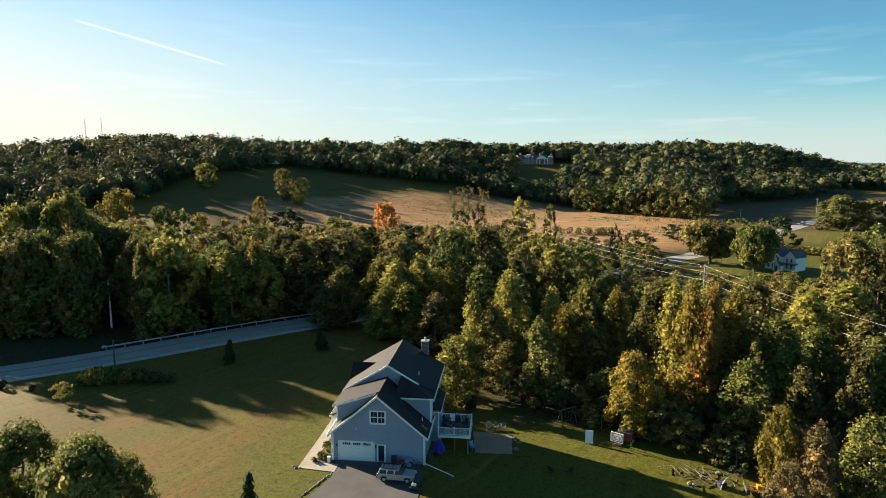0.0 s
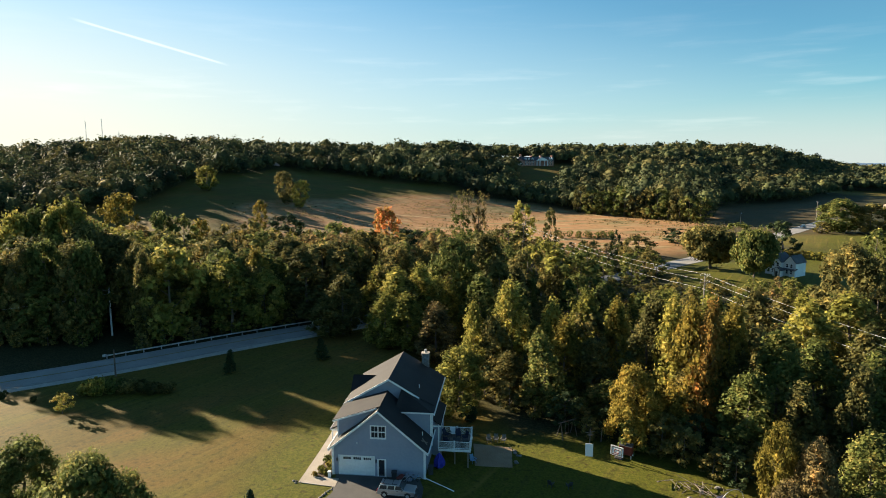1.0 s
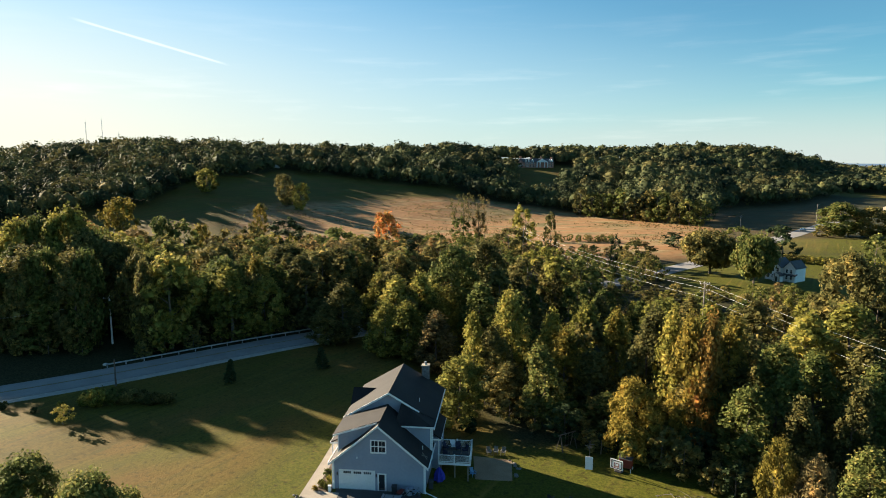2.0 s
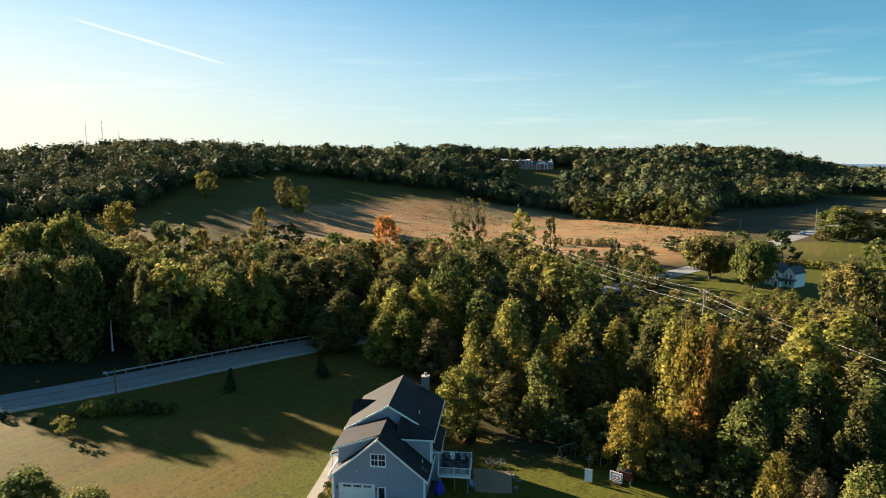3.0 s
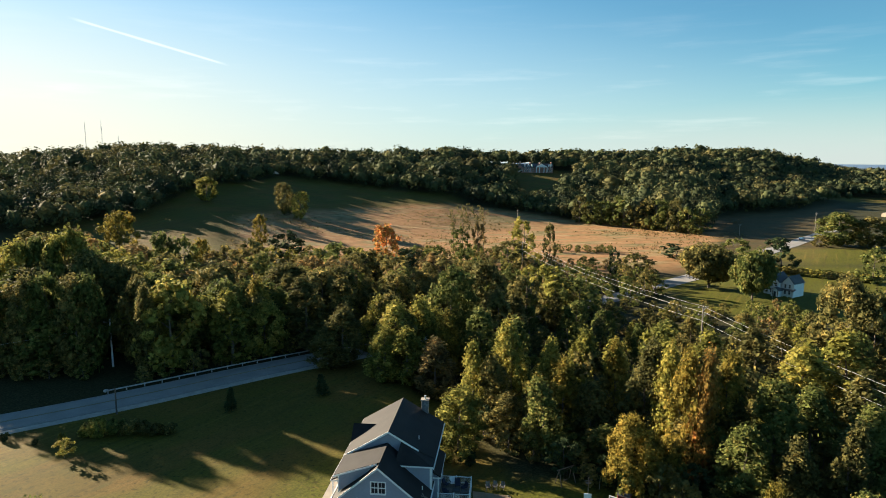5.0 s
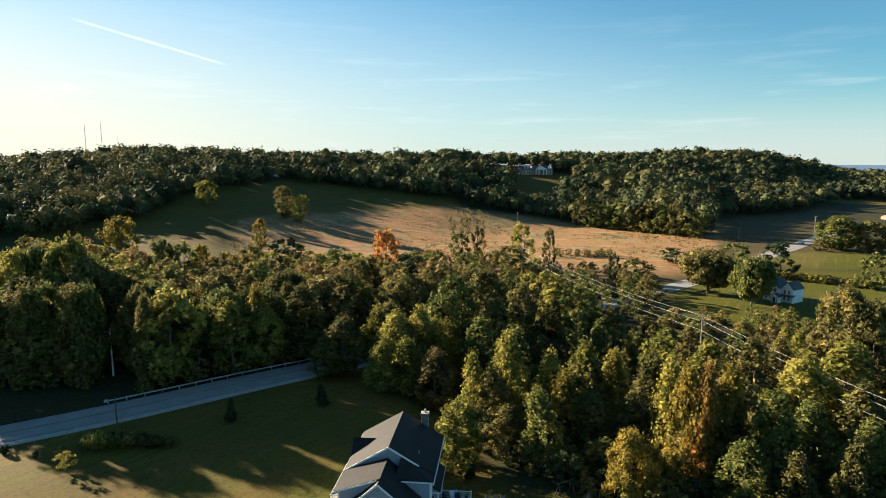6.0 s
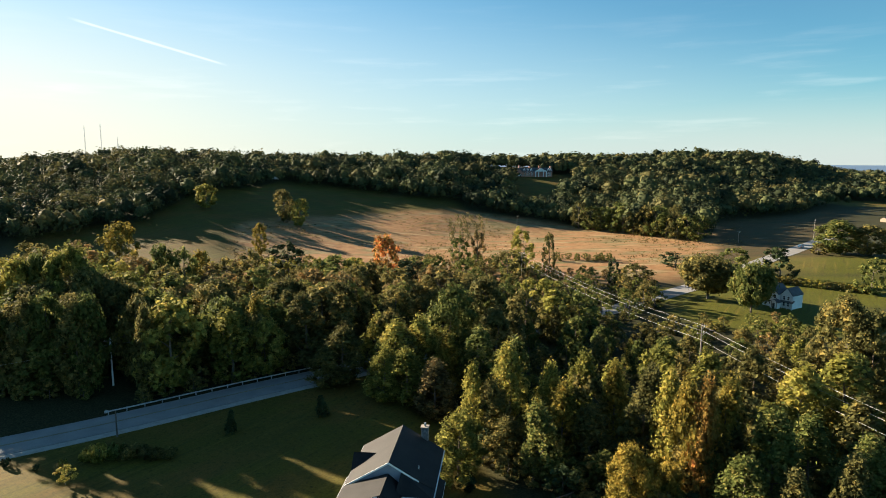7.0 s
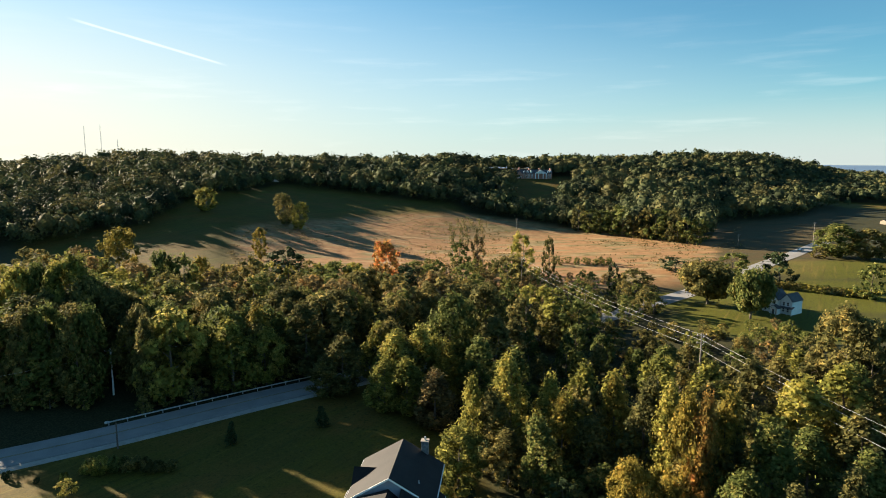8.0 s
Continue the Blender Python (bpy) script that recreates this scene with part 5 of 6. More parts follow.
# ---- drive, walk and planting ----
def flat_area(name, outline, material, label, category, lift=0.05, thick=0.2, uv=True):
    """A paved or strewn area with an outline, draped over the ground."""
    bm = bmesh.new()
    pts = [HOUSE @ Vector((u, v, 0)) if uv else Vector((u, v, 0)) for u, v in outline]
    vs = [bm.verts.new((p.x, p.y, 0)) for p in pts]
    f = bm.faces.new(vs)
    bmesh.ops.triangulate(bm, faces=[f])
    bmesh.ops.subdivide_edges(bm, edges=bm.edges[:], cuts=5, use_grid_fill=True)
    for v in bm.verts:
        v.co.z = float(ground_z(v.co.x, v.co.y)) + lift
    low = bmesh.ops.extrude_face_region(bm, geom=bm.faces[:])
    for v in low["geom"]:
        if isinstance(v, bmesh.types.BMVert):
            v.co.z -= thick
    bmesh.ops.recalc_face_normals(bm, faces=bm.faces)
    return tagged(part(name, bm, material), label, category, kind="structure")


flat_area("driveway", [(-2.6, -0.05), (3.7, -0.05), (7.6, -0.2), (8.3, -2.2), (8.5, -9), (8.6, -14), (6, -22), (-6.4, -22), (-5.2, -14), (-3.4, -9), (-1.9, -4)], M_DRIVE, "dark asphalt driveway in front of the garage", "driveway")
flat_area("walkway", [(-6.45, -2.4), (-1.95, -2.9), (-1.95, -1.0), (-4.9, -0.9), (-4.9, 6.0), (-4.9, 14.0), (-6.35, 14.0), (-6.3, 6.0)], M_CONCRETE, "pale concrete walk along the house", "walkway", lift=0.07)
flat_area("planting_bed", [(-4.88, -0.85), (-2.98, -0.85), (-2.98, 6.0), (-4.88, 6.0)], M_MULCH, "brown mulch bed beside the garage", "bed", lift=0.06)
for u, v, h, w, tone in ((-3.6, -0.3, 0.9, 1.1, "yellow_green"), (-4.4, 0.3, 0.9, 1.2, "yellow_green"), (-3.5, 1.4, 1.1, 1.3, "yellow_green"), (-4.3, 2.5, 1.1, 1.2, "green"), (-3.6, 3.6, 1.2, 1.4, "yellow_green"), (-5.0, -0.7, 0.6, 0.8, "gold")):
    p = HOUSE @ Vector((u, v, 0))
    tree("bush", p.x, p.y, h, w, tone, "in the bed beside the garage", "foundation shrubs", "shrub")
for u, v, h, w in ((-3.6, 16.6, 2.2, 2.4), (-4.0, 8.0, 1.0, 1.2)):
    p = HOUSE @ Vector((u, v, 0))
    tree("bush", p.x, p.y, h, w, "yellow_green", "beside the porch", "foundation shrubs", "shrub")


def rocks(rng, spots, name, label, size, group):
    for x, y in spots:
        bm = bmesh.new()
        bmesh.ops.create_icosphere(bm, subdivisions=1, radius=size * rng.uniform(0.6, 1.2))
        for v in bm.verts:
            v.co *= rng.uniform(0.75, 1.2)
            v.co.z *= 0.6
        ob = part(name, bm, M_STONE)
        ob.matrix_basis = pose(x, y, float(ground_z(x, y)) + size * 0.22, 0, 0, rng.uniform(0, 360))
        tagged(ob, label, "stone", group)


rng = np.random.default_rng(12)
edge = [HOUSE @ Vector((-2.15 - 0.068 * k + rng.normal(0, 0.07), -3.0 - 0.19 * k + rng.normal(0, 0.05), 0)) for k in range(40)]
rocks(rng, [(p.x, p.y) for p in edge], "edging_stone", "rough grey edging stone along the driveway", 0.15, "drive edging")
rocks(rng, [((HOUSE @ Vector((-6.6 + rng.normal(0, 0.2), -2.2 + rng.normal(0, 0.25), 0)))[:2]) for _ in range(4)], "garden_stone", "rough dark stone at the walk's corner", 0.2, "walk stones")


# ---- cars ----
def wheel(parent, x, y, r, s):
    tyre = part("wheel", limb(bmesh.new(), (x, y, r), (x, y + 0.2 * s, r), r, r, 20), M_BLACK, parent, "black tyre")
    part("rim", limb(bmesh.new(), (x, y + 0.19 * s, r), (x, y + 0.215 * s, r), r * 0.62, r * 0.58, 12), M_STEEL, tyre, "alloy rim")
    part("hub", limb(bmesh.new(), (x, y + 0.21 * s, r), (x, y + 0.235 * s, r), r * 0.16, r * 0.14, 8), M_STEEL, tyre)


def suv(m, paint, label, name="suv", s=1.0):
    """A boxy sport utility car, nose towards +x."""
    ob = thing(name, m, label, "car")
    low = [(-2.28, 0.42), (-1.75, 0.36), (1.7, 0.36), (2.25, 0.45), (2.3, 0.78), (2.22, 1.0), (0.95, 1.14), (-2.2, 1.14), (-2.32, 0.9)]
    body = part("body", prism(bmesh.new(), [(a * s, b) for a, b in low], "y", -0.88, 0.88), paint, ob)
    bpy_bevel(body, 0.05)
    bm = bmesh.new()
    lo = [(-2.22, 1.13), (0.98, 1.13)]
    hi = [(-1.98, 1.72), (0.30, 1.72)]
    vs = [bm.verts.new((x * s, y, z)) for (x, z), w in ((lo[0], 0.86), (lo[1], 0.86), (hi[1], 0.72), (hi[0], 0.72)) for y in (-w, w)]
    for q in ((0, 2, 4, 6), (1, 7, 5, 3), (0, 1, 3, 2), (2, 3, 5, 4), (4, 5, 7, 6), (6, 7, 1, 0)):
        bm.faces.new([vs[i] for i in q])
    cabin = part("cabin", bm, paint, ob)
    bpy_bevel(cabin, 0.04)

    def side_glass(x0, x1, y):
        b = bmesh.new()
        s2 = 1 if y > 0 else -1
        for_top = [(x0 + 0.12, 1.64), (x1 - (0.42 if x1 > 0.5 else 0.03), 1.64)]
        pts = [(x0, 1.18, 0.852), (x1, 1.18, 0.852), (for_top[1][0], 1.64, 0.742), (for_top[0][0], 1.64, 0.742)]
        t = [b.verts.new((p * s, s2 * (w + 0.012), q)) for p, q, w in pts]
        u = [b.verts.new((p * s, s2 * (w - 0.01), q)) for p, q, w in pts]
        b.faces.new(t), b.faces.new(u[::-1])
        for i in range(4):
            b.faces.new((t[i], t[(i + 1) % 4], u[(i + 1) % 4], u[i]))
        bmesh.ops.recalc_face_normals(b, faces=b.faces)
        part("side_window", b, M_GLASS, cabin)
    for y in (-1, 1):
        side_glass(-2.02, -1.12, y), side_glass(-1.05, -0.2, y), side_glass(-0.13, 0.88, y)
    part("windscreen", slab(bmesh.new(), (0.93 * s, -0.76, 1.18), (0.93 * s, 0.76, 1.18), (0.38 * s, 0.68, 1.66), (0.38 * s, -0.68, 1.66), -0.04), M_GLASS, cabin)
    part("rear_window", slab(bmesh.new(), (-2.2 * s, 0.72, 1.2), (-2.2 * s, -0.72, 1.2), (-2.03 * s, -0.66, 1.64), (-2.03 * s, 0.66, 1.64), -0.03), M_GLASS, cabin)
    for y in (-0.55, 0.55):
        part("roof_rail", boxes((-1.8 * s, 0.1, y - 0.025, y + 0.025, 1.75, 1.79)), M_CHARCOAL, cabin)
    for x in (-1.6, -0.5):
        part("cross_bar", boxes((x - 0.03, x + 0.03, -0.58, 0.58, 1.79, 1.82)), M_CHARCOAL, cabin)
    part("bumper", boxes((2.2 * s, 2.4 * s, -0.86, 0.86, 0.4, 0.66), bevel=0.05), M_CHARCOAL, ob)
    part("bumper", boxes((-2.42 * s, -2.22 * s, -0.86, 0.86, 0.42, 0.66), bevel=0.05), M_CHARCOAL, ob)
    part("grille", boxes((2.26 * s, 2.31 * s, -0.4, 0.4, 0.7, 0.92)), M_CHARCOAL, ob)
    for y in (-0.66, 0.66):
        part("headlight", boxes((2.2 * s, 2.3 * s, y - 0.16, y + 0.16, 0.72, 0.92), bevel=0.03), M_LENS, ob)
        part("tail_light", boxes((-2.34 * s, -2.24 * s, y * 1.18 - 0.1, y * 1.18 + 0.1, 0.75, 1.1), bevel=0.02), M_LAMP_RED, ob)
        part("mirror", boxes((0.72 * s, 0.86 * s, y * 1.42 - 0.1, y * 1.42 + 0.1, 1.12, 1.28), bevel=0.03), M_CHARCOAL, ob)
        part("side_step", boxes((-1.0 * s, 0.95 * s, y * 1.34 - 0.08, y * 1.34 + 0.08, 0.33, 0.39)), M_CHARCOAL, ob)
        part("cladding", boxes((-2.2 * s, 2.15 * s, y * 1.34 - 0.015, y * 1.34 + 0.015, 0.42, 0.56)), M_STEEL, ob)
        for x in (-0.95, 0.1):
            part("door_handle", boxes((x, x + 0.2, y * 1.34 - 0.02, y * 1.34 + 0.03, 0.98, 1.02)), M_CHARCOAL, ob)
    for x in (-1.42 * s, 1.42 * s):
        for y, q in ((-0.7, -1), (0.7, 1)):
            part("wheel_arch", limb(bmesh.new(), (x, y + 0.17 * q, 0.42), (x, y + 0.19 * q, 0.42), 0.46, 0.46, 18), M_CHARCOAL, ob)
            wheel(ob, x, y, 0.37, q)
    return ob


def bpy_bevel(ob, width):
    b = ob.modifiers.new("rounded_edges", "BEVEL")
    b.width, b.segments, b.limit_method = width, 2, "ANGLE"


CAR = HOUSE @ Vector((5.55, -3.75, 0))
suv(pose(CAR.x, CAR.y, float(ground_z(CAR.x, CAR.y)) + 0.06, 0, 0, -9) @ Matrix.Diagonal((0.93, 0.93, 0.83, 1)), M_SILVER, "silver sport utility car parked on the driveway")


# ---- things round the garage ----
def folded_umbrella(m):
    ob = thing("patio_umbrella", m, "folded royal blue patio umbrella leaning by the wall", "umbrella")
    part("pole", limb(bmesh.new(), (0, 0, 0), (0, 0, 2.1), 0.03, 0.03, 8), M_STEEL, ob)
    part("base", limb(bmesh.new(), (0, 0, 0), (0, 0, 0.1), 0.3, 0.26, 14), M_CHARCOAL, ob)
    bm = bmesh.new()
    n = 14
    rings = []
    for z, r in ((0.35, 0.62), (0.8, 0.66), (1.3, 0.5), (1.75, 0.26), (2.0, 0.07)):
        rings.append([bm.verts.new((r * (1 + 0.16 * (-1) ** k) * math.cos(k * math.tau / n), r * (1 + 0.16 * (-1) ** k) * math.sin(k * math.tau / n), z)) for k in range(n)])
    for a, b in zip(rings, rings[1:]):
        for k in range(n):
            bm.faces.new((a[k], a[(k + 1) % n], b[(k + 1) % n], b[k]))
    bm.faces.new(rings[0][::-1]), bm.faces.new(rings[-1])
    part("canopy", bm, M_BLUE, ob, "royal blue canvas hanging in folds")


def at_ground(u, v, turn=0.0, lift=0.0):
    p = HOUSE @ Vector((u, v, 0))
    return pose(p.x, p.y, float(ground_z(p.x, p.y)) + lift, 0, 0, turn)


folded_umbrella(at_ground(9.5, 3.4))
bin_box(at_ground(8.7, 1.5), "rain_barrel", M_CHARCOAL, "dark plastic barrel beside the garage wall", 0.6, 0.6, 0.95, "barrel")
pipe = thing("drain_pipe", pose(0, 0, 0), "long white downspout extension lying on the grass", "pipe")
a, b = HOUSE @ Vector((8.25, 0.0, 0)), HOUSE @ Vector((11.75, -1.2, 0))
part("tube", limb(bmesh.new(), (a.x, a.y, float(ground_z(a.x, a.y)) + 0.12), (b.x, b.y, float(ground_z(b.x, b.y)) + 0.07), 0.06, 0.06, 8), M_WHITE, pipe)
part("elbow", limb(bmesh.new(), (a.x, a.y, float(ground_z(a.x, a.y)) + 0.3), (a.x, a.y, float(ground_z(a.x, a.y)) + 0.1), 0.065, 0.065, 8), M_WHITE, pipe)
bin_box(at_ground(4.6, -0.55), "wheeled_bin", M_CHARCOAL, "dark wheeled rubbish bin against the garage wall", 0.6, 0.6, 1.05)
bin_box(at_ground(6.4, -0.6, 8), "utility_box", M_SIDING, "grey utility cabinet against the garage wall", 0.8, 0.4, 0.9, "cabinet")
bin_box(at_ground(-3.2, -0.7), "planter_urn", M_WHITE, "white planter beside the garage corner", 0.35, 0.35, 0.7, "planter")


def wheelbarrow(m):
    ob = thing("wheelbarrow", m, "dull red wheelbarrow by the garage wall", "wheelbarrow")
    bm = bmesh.new()
    lo, hi = [(-0.3, -0.2), (0.35, -0.16), (0.35, 0.16), (-0.3, 0.2)], [(-0.5, -0.34), (0.6, -0.28), (0.6, 0.28), (-0.5, 0.34)]
    a, b = [bm.verts.new((x, y, 0.4)) for x, y in lo], [bm.verts.new((x, y, 0.68)) for x, y in hi]
    c = [bm.verts.new((x * 0.95, y * 0.92, 0.67)) for x, y in hi]
    bm.faces.new(a[::-1]), bm.faces.new(c)
    for k in range(4):
        j = (k + 1) % 4
        bm.faces.new((a[k], a[j], b[j], b[k])), bm.faces.new((b[k], b[j], c[j], c[k]))
    part("tray", bm, M_RED, ob)
    for y in (-0.25, 0.25):
        part("handle", limb(bmesh.new(), (0.6, y * 0.3, 0.25), (-1.0, y * 1.1, 0.55), 0.025, 0.025, 6), M_WOOD, ob)
        part("leg", limb(bmesh.new(), (-0.35, y, 0.45), (-0.4, y, 0.0), 0.02, 0.02, 5), M_STEEL, ob)
    part("wheel", limb(bmesh.new(), (0.66, -0.05, 0.2), (0.66, 0.05, 0.2), 0.2, 0.2, 14), M_BLACK, ob)


wheelbarrow(at_ground(5.4, -0.95, 60))


def bicycle(m, paint, label):
    ob = thing("bicycle", m, label, "bicycle", "bicycles by the wall")
    for x in (-0.52, 0.52):
        bm = bmesh.new()
        for k in range(16):
            p, q = k * math.tau / 16, (k + 1) * math.tau / 16
            limb(bm, (x + 0.33 * math.cos(p), 0, 0.33 + 0.33 * math.sin(p)), (x + 0.33 * math.cos(q), 0, 0.33 + 0.33 * math.sin(q)), 0.03, 0.03, 4)
        part("wheel", bm, M_BLACK, ob)
    part("frame", limb(limb(limb(limb(limb(bmesh.new(), (-0.52, 0, 0.33), (-0.12, 0, 0.8), 0.025, 0.025, 5), (-0.12, 0, 0.8), (0.4, 0, 0.82), 0.025, 0.025, 5), (-0.05, 0, 0.3), (0.4, 0, 0.8), 0.03, 0.03, 5),
                                  (0.52, 0, 0.33), (0.38, 0, 1.0), 0.025, 0.025, 5), (-0.52, 0, 0.33), (-0.05, 0, 0.3), 0.02, 0.02, 5), paint, ob)
    part("handlebar", limb(bmesh.new(), (0.36, -0.28, 1.02), (0.36, 0.28, 1.02), 0.02, 0.02, 5), M_CHARCOAL, ob)
    part("saddle", boxes((-0.28, 0.0, -0.07, 0.07, 0.86, 0.92), bevel=0.02), M_CHARCOAL, ob)


bicycle(at_ground(6.0, -1.05, 12), M_STEEL, "grey bicycle leaning by the garage wall")
bicycle(at_ground(7.1, -0.8, -8), M_LIGHTBLUE, "pale blue bicycle leaning by the garage wall")


def lawn_tractor(m):
    ob = thing("lawn_tractor", m, "small dark ride-on mower parked beside the car", "mower")
    part("hood", boxes((0.1, 0.85, -0.3, 0.3, 0.35, 0.8), bevel=0.08), M_CHARCOAL, ob)
    part("deck_cover", boxes((-0.75, 0.2, -0.42, 0.42, 0.28, 0.5), bevel=0.05), M_CHARCOAL, ob)
    part("seat", boxes((-0.62, -0.2, -0.22, 0.22, 0.55, 0.66), bevel=0.05), M_WHITE, ob)
    part("backrest", boxes((-0.68, -0.56, -0.22, 0.22, 0.6, 0.98), bevel=0.05), M_WHITE, ob)
    part("steering_wheel", limb(bmesh.new(), (0.06, 0, 0.95), (0.03, 0, 0.98), 0.18, 0.18, 14), M_BLACK, ob)
    part("steering_column", limb(bmesh.new(), (0.16, 0, 0.6), (0.05, 0, 0.96), 0.03, 0.03, 6), M_BLACK, ob)
    for x, r in ((-0.5, 0.26), (0.6, 0.19)):
        for y in (-0.42, 0.42):
            part("wheel", limb(bmesh.new(), (x, y - 0.09, r), (x, y + 0.09, r), r, r, 14), M_BLACK, ob)


lawn_tractor(at_ground(7.9, -5.4, 75))


# ---- guardrail, poles and wires ----
def guardrail():
    ob = thing("guardrail", pose(0, 0, 0), "galvanised steel guardrail along the far side of the road", "guardrail")
    pts = []
    for k in range(15):
        x = -61.6 + 2.6 * k
        px, py = x - 2.6, float(road_mid(x)) + 3.9
        pts.append((px, py, float(ground_z(px, py))))
    for a, b in zip(pts, pts[1:]):
        part("rail", limb(limb(bmesh.new(), (a[0], a[1], a[2] + 0.74), (b[0], b[1], b[2] + 0.74), 0.075, 0.075, 6), (a[0], a[1], a[2] + 0.60), (b[0], b[1], b[2] + 0.60), 0.075, 0.075, 6), M_STEEL, ob)
    for p in pts:
        part("post", boxes((p[0] - 0.08, p[0] + 0.08, p[1] + 0.1, p[1] + 0.26, p[2] - 0.3, p[2] + 0.78)), M_STEEL, ob)
    p = pts[0]
    part("end_terminal", boxes((p[0] - 0.5, p[0] + 0.05, p[1] - 0.5, p[1] + 0.1, p[2] + 0.5, p[2] + 0.95), bevel=0.05), M_STEEL, ob)


guardrail()


def utility_pole(x, y, height, label, arms=1, turn=0.0, r=0.16, material=None):
    z = float(ground_z(x, y))
    ob = thing("utility_pole", pose(x, y, z, 0, 0, turn), label, "utility pole", "utility poles")
    part("shaft", limb(bmesh.new(), (0, 0, -0.5), (0, 0, height), r * 1.25, r * 0.8, 8), material or M_POLE, ob)
    for k in range(arms):
        h = height - 0.5 - 1.6 * k
        arm = part("crossarm", boxes((-1.25, 1.25, -0.16, -0.04, h - 0.07, h + 0.07)), M_POLE, ob)
        for a in (-1.1, 0.45, 1.1):
            part("insulator", limb(bmesh.new(), (a, -0.1, h + 0.07), (a, -0.1, h + 0.3), 0.06, 0.04, 6), M_STEEL, arm)
        part("brace", limb(bmesh.new(), (0.7, -0.1, h - 0.05), (0, -0.1, h - 0.7), 0.03, 0.03, 4), M_STEEL, ob)
    return z + height


far_top = utility_pole(31.0, 235.0, 15.6, "tall grey timber utility pole among creek trees", 1, 12)
near_top = utility_pole(56.0, 128.5, 15.4, "tall grey timber utility pole above the creek wood", 2, 12)
next_top = utility_pole(82.0, 20.0, 15.0, "tall grey timber utility pole by the yard", 2, 12)
utility_pole(-71.2, 127.4, 10.5, "pale grey utility pole beyond the road", 1, 38, 0.17, M_WHITE)
utility_pole(-57.3, 102.6, 4.8, "short dark timber post beside the road", 0, 0, 0.13, M_BARK)
utility_pole(53.0, 430.0, 8.5, "grey timber utility pole in the meadow", 1, 30, 0.2)
utility_pole(239.0, 345.0, 11.5, "timber utility pole beside the lane", 1, 20, 0.16)
utility_pole(238.0, 388.0, 12.5, "timber utility pole beside the lane", 1, 20, 0.16)
utility_pole(179.0, 366.0, 7.5, "timber utility pole in the far field", 1, 20, 0.16)


def wire(p, q, sag, r=0.017):
    cu = bpy.data.curves.new("wire", "CURVE")
    cu.dimensions, cu.bevel_depth, cu.bevel_resolution = "3D", r, 1
    sp = cu.splines.new("POLY")
    n = 24
    sp.points.add(n)
    p, q = Vector(p), Vector(q)
    for k in range(n + 1):
        f = k / n
        c = p.lerp(q, f) - Vector((0, 0, 4 * sag * f * (1 - f)))
        sp.points[k].co = (*c, 1)
    cu.materials.append(M_WIRE)
    tagged(new("power_line", cu), "thin pale aluminium power line strung between utility poles", "wire", "power lines")


for off, dz in ((-0.3, 0.0), (0.5, -1.5), (-0.6, -3.1)):
    a = (31.0 + off, 235.0 - 0.1, far_top - 0.2 + dz)
    b = (56.0 + off, 128.4, near_top - 0.2 + dz)
    wire(a, b, 1.7)
    wire(b, (82.0 + off, 20.0, next_top - 0.2 + dz), 2.2)
wire((-71.2, 127.4, float(ground_z(-71, 127)) + 9.2), (-120.0, 90.0, 9.5), 1.0, 0.012)
wire((-71.2, 127.4, float(ground_z(-71, 127)) + 9.2), (-34.0, 157.0, 8.5), 0.8, 0.012)


M_MAST = shade("pale_grey_mast_paint", (0.42, 0.43, 0.45), (0.55, 0.56, 0.58), 0.6, 3, 0.5, 0.0)


def radio_mast(x, y, top):
    z = float(ground_z(x, y))
    ob = thing("radio_mast", pose(x, y, z), "slender grey lattice radio mast on the hilltop", "mast", "radio masts")
    w, h = 1.0, top - z
    for k in range(3):
        a = k * math.tau / 3
        part("leg", limb(bmesh.new(), (w * math.cos(a), w * math.sin(a), -1), (w * 0.5 * math.cos(a), w * 0.5 * math.sin(a), h), 0.16, 0.12, 4), M_MAST, ob)
    bm = bmesh.new()
    steps = 22
    for i in range(steps):
        z0, z1 = h * i / steps, h * (i + 1) / steps
        for k in range(3):
            a, b = k * math.tau / 3, (k + 1) * math.tau / 3
            r0, r1 = w * (1 - 0.5 * i / steps), w * (1 - 0.5 * (i + 1) / steps)
            limb(bm, (r0 * math.cos(a), r0 * math.sin(a), z0), (r1 * math.cos(b), r1 * math.sin(b), z1), 0.06, 0.06, 3)
    part("lattice", bm, M_MAST, ob)
    part("antenna", limb(bmesh.new(), (0, 0, h), (0, 0, h + 4), 0.2, 0.12, 6), M_MAST, ob)


radio_mast(-657, 1140, 112), radio_mast(-627, 1140, 115), radio_mast(-597, 1140, 90)


# ---- lawn: hedge and shrubs by the road ----
for x, y, h, w, tone in ((-57.4, 93.6, 2.0, 3.0, "yellow_green"), (-55.4, 93.4, 3.0, 3.4, "yellow_green"), (-53.2, 94.2, 2.7, 3.4, "green"), (-51.0, 94.4, 2.4, 3.4, "olive"),
                         (-48.8, 94.6, 2.3, 3.2, "olive"), (-46.6, 94.2, 2.0, 3.0, "olive"), (-44.6, 94.6, 1.6, 2.6, "olive")):
    tree("bush", x, y, h, w, tone, "in the ragged hedge by the post", "roadside hedge", "shrub")
for x, y, h, w, tone in ((-63.6, 90.4, 0.9, 1.1, "dark"), (-59.2, 90.2, 2.0, 1.8, "yellow_green"), (-69.2, 91.6, 1.4, 1.4, "dark")):
    tree("bush", x, y, h, w, tone, "on the open lawn", "", "shrub")


# ---- back yard ----
flat_area("sand_pit", [(4.2, 80.4), (9.4, 79.1), (8.9, 73.7), (4.1, 74.2)], M_SAND, "bare tan sand patch beside the deck", "sand", lift=0.06, uv=False)


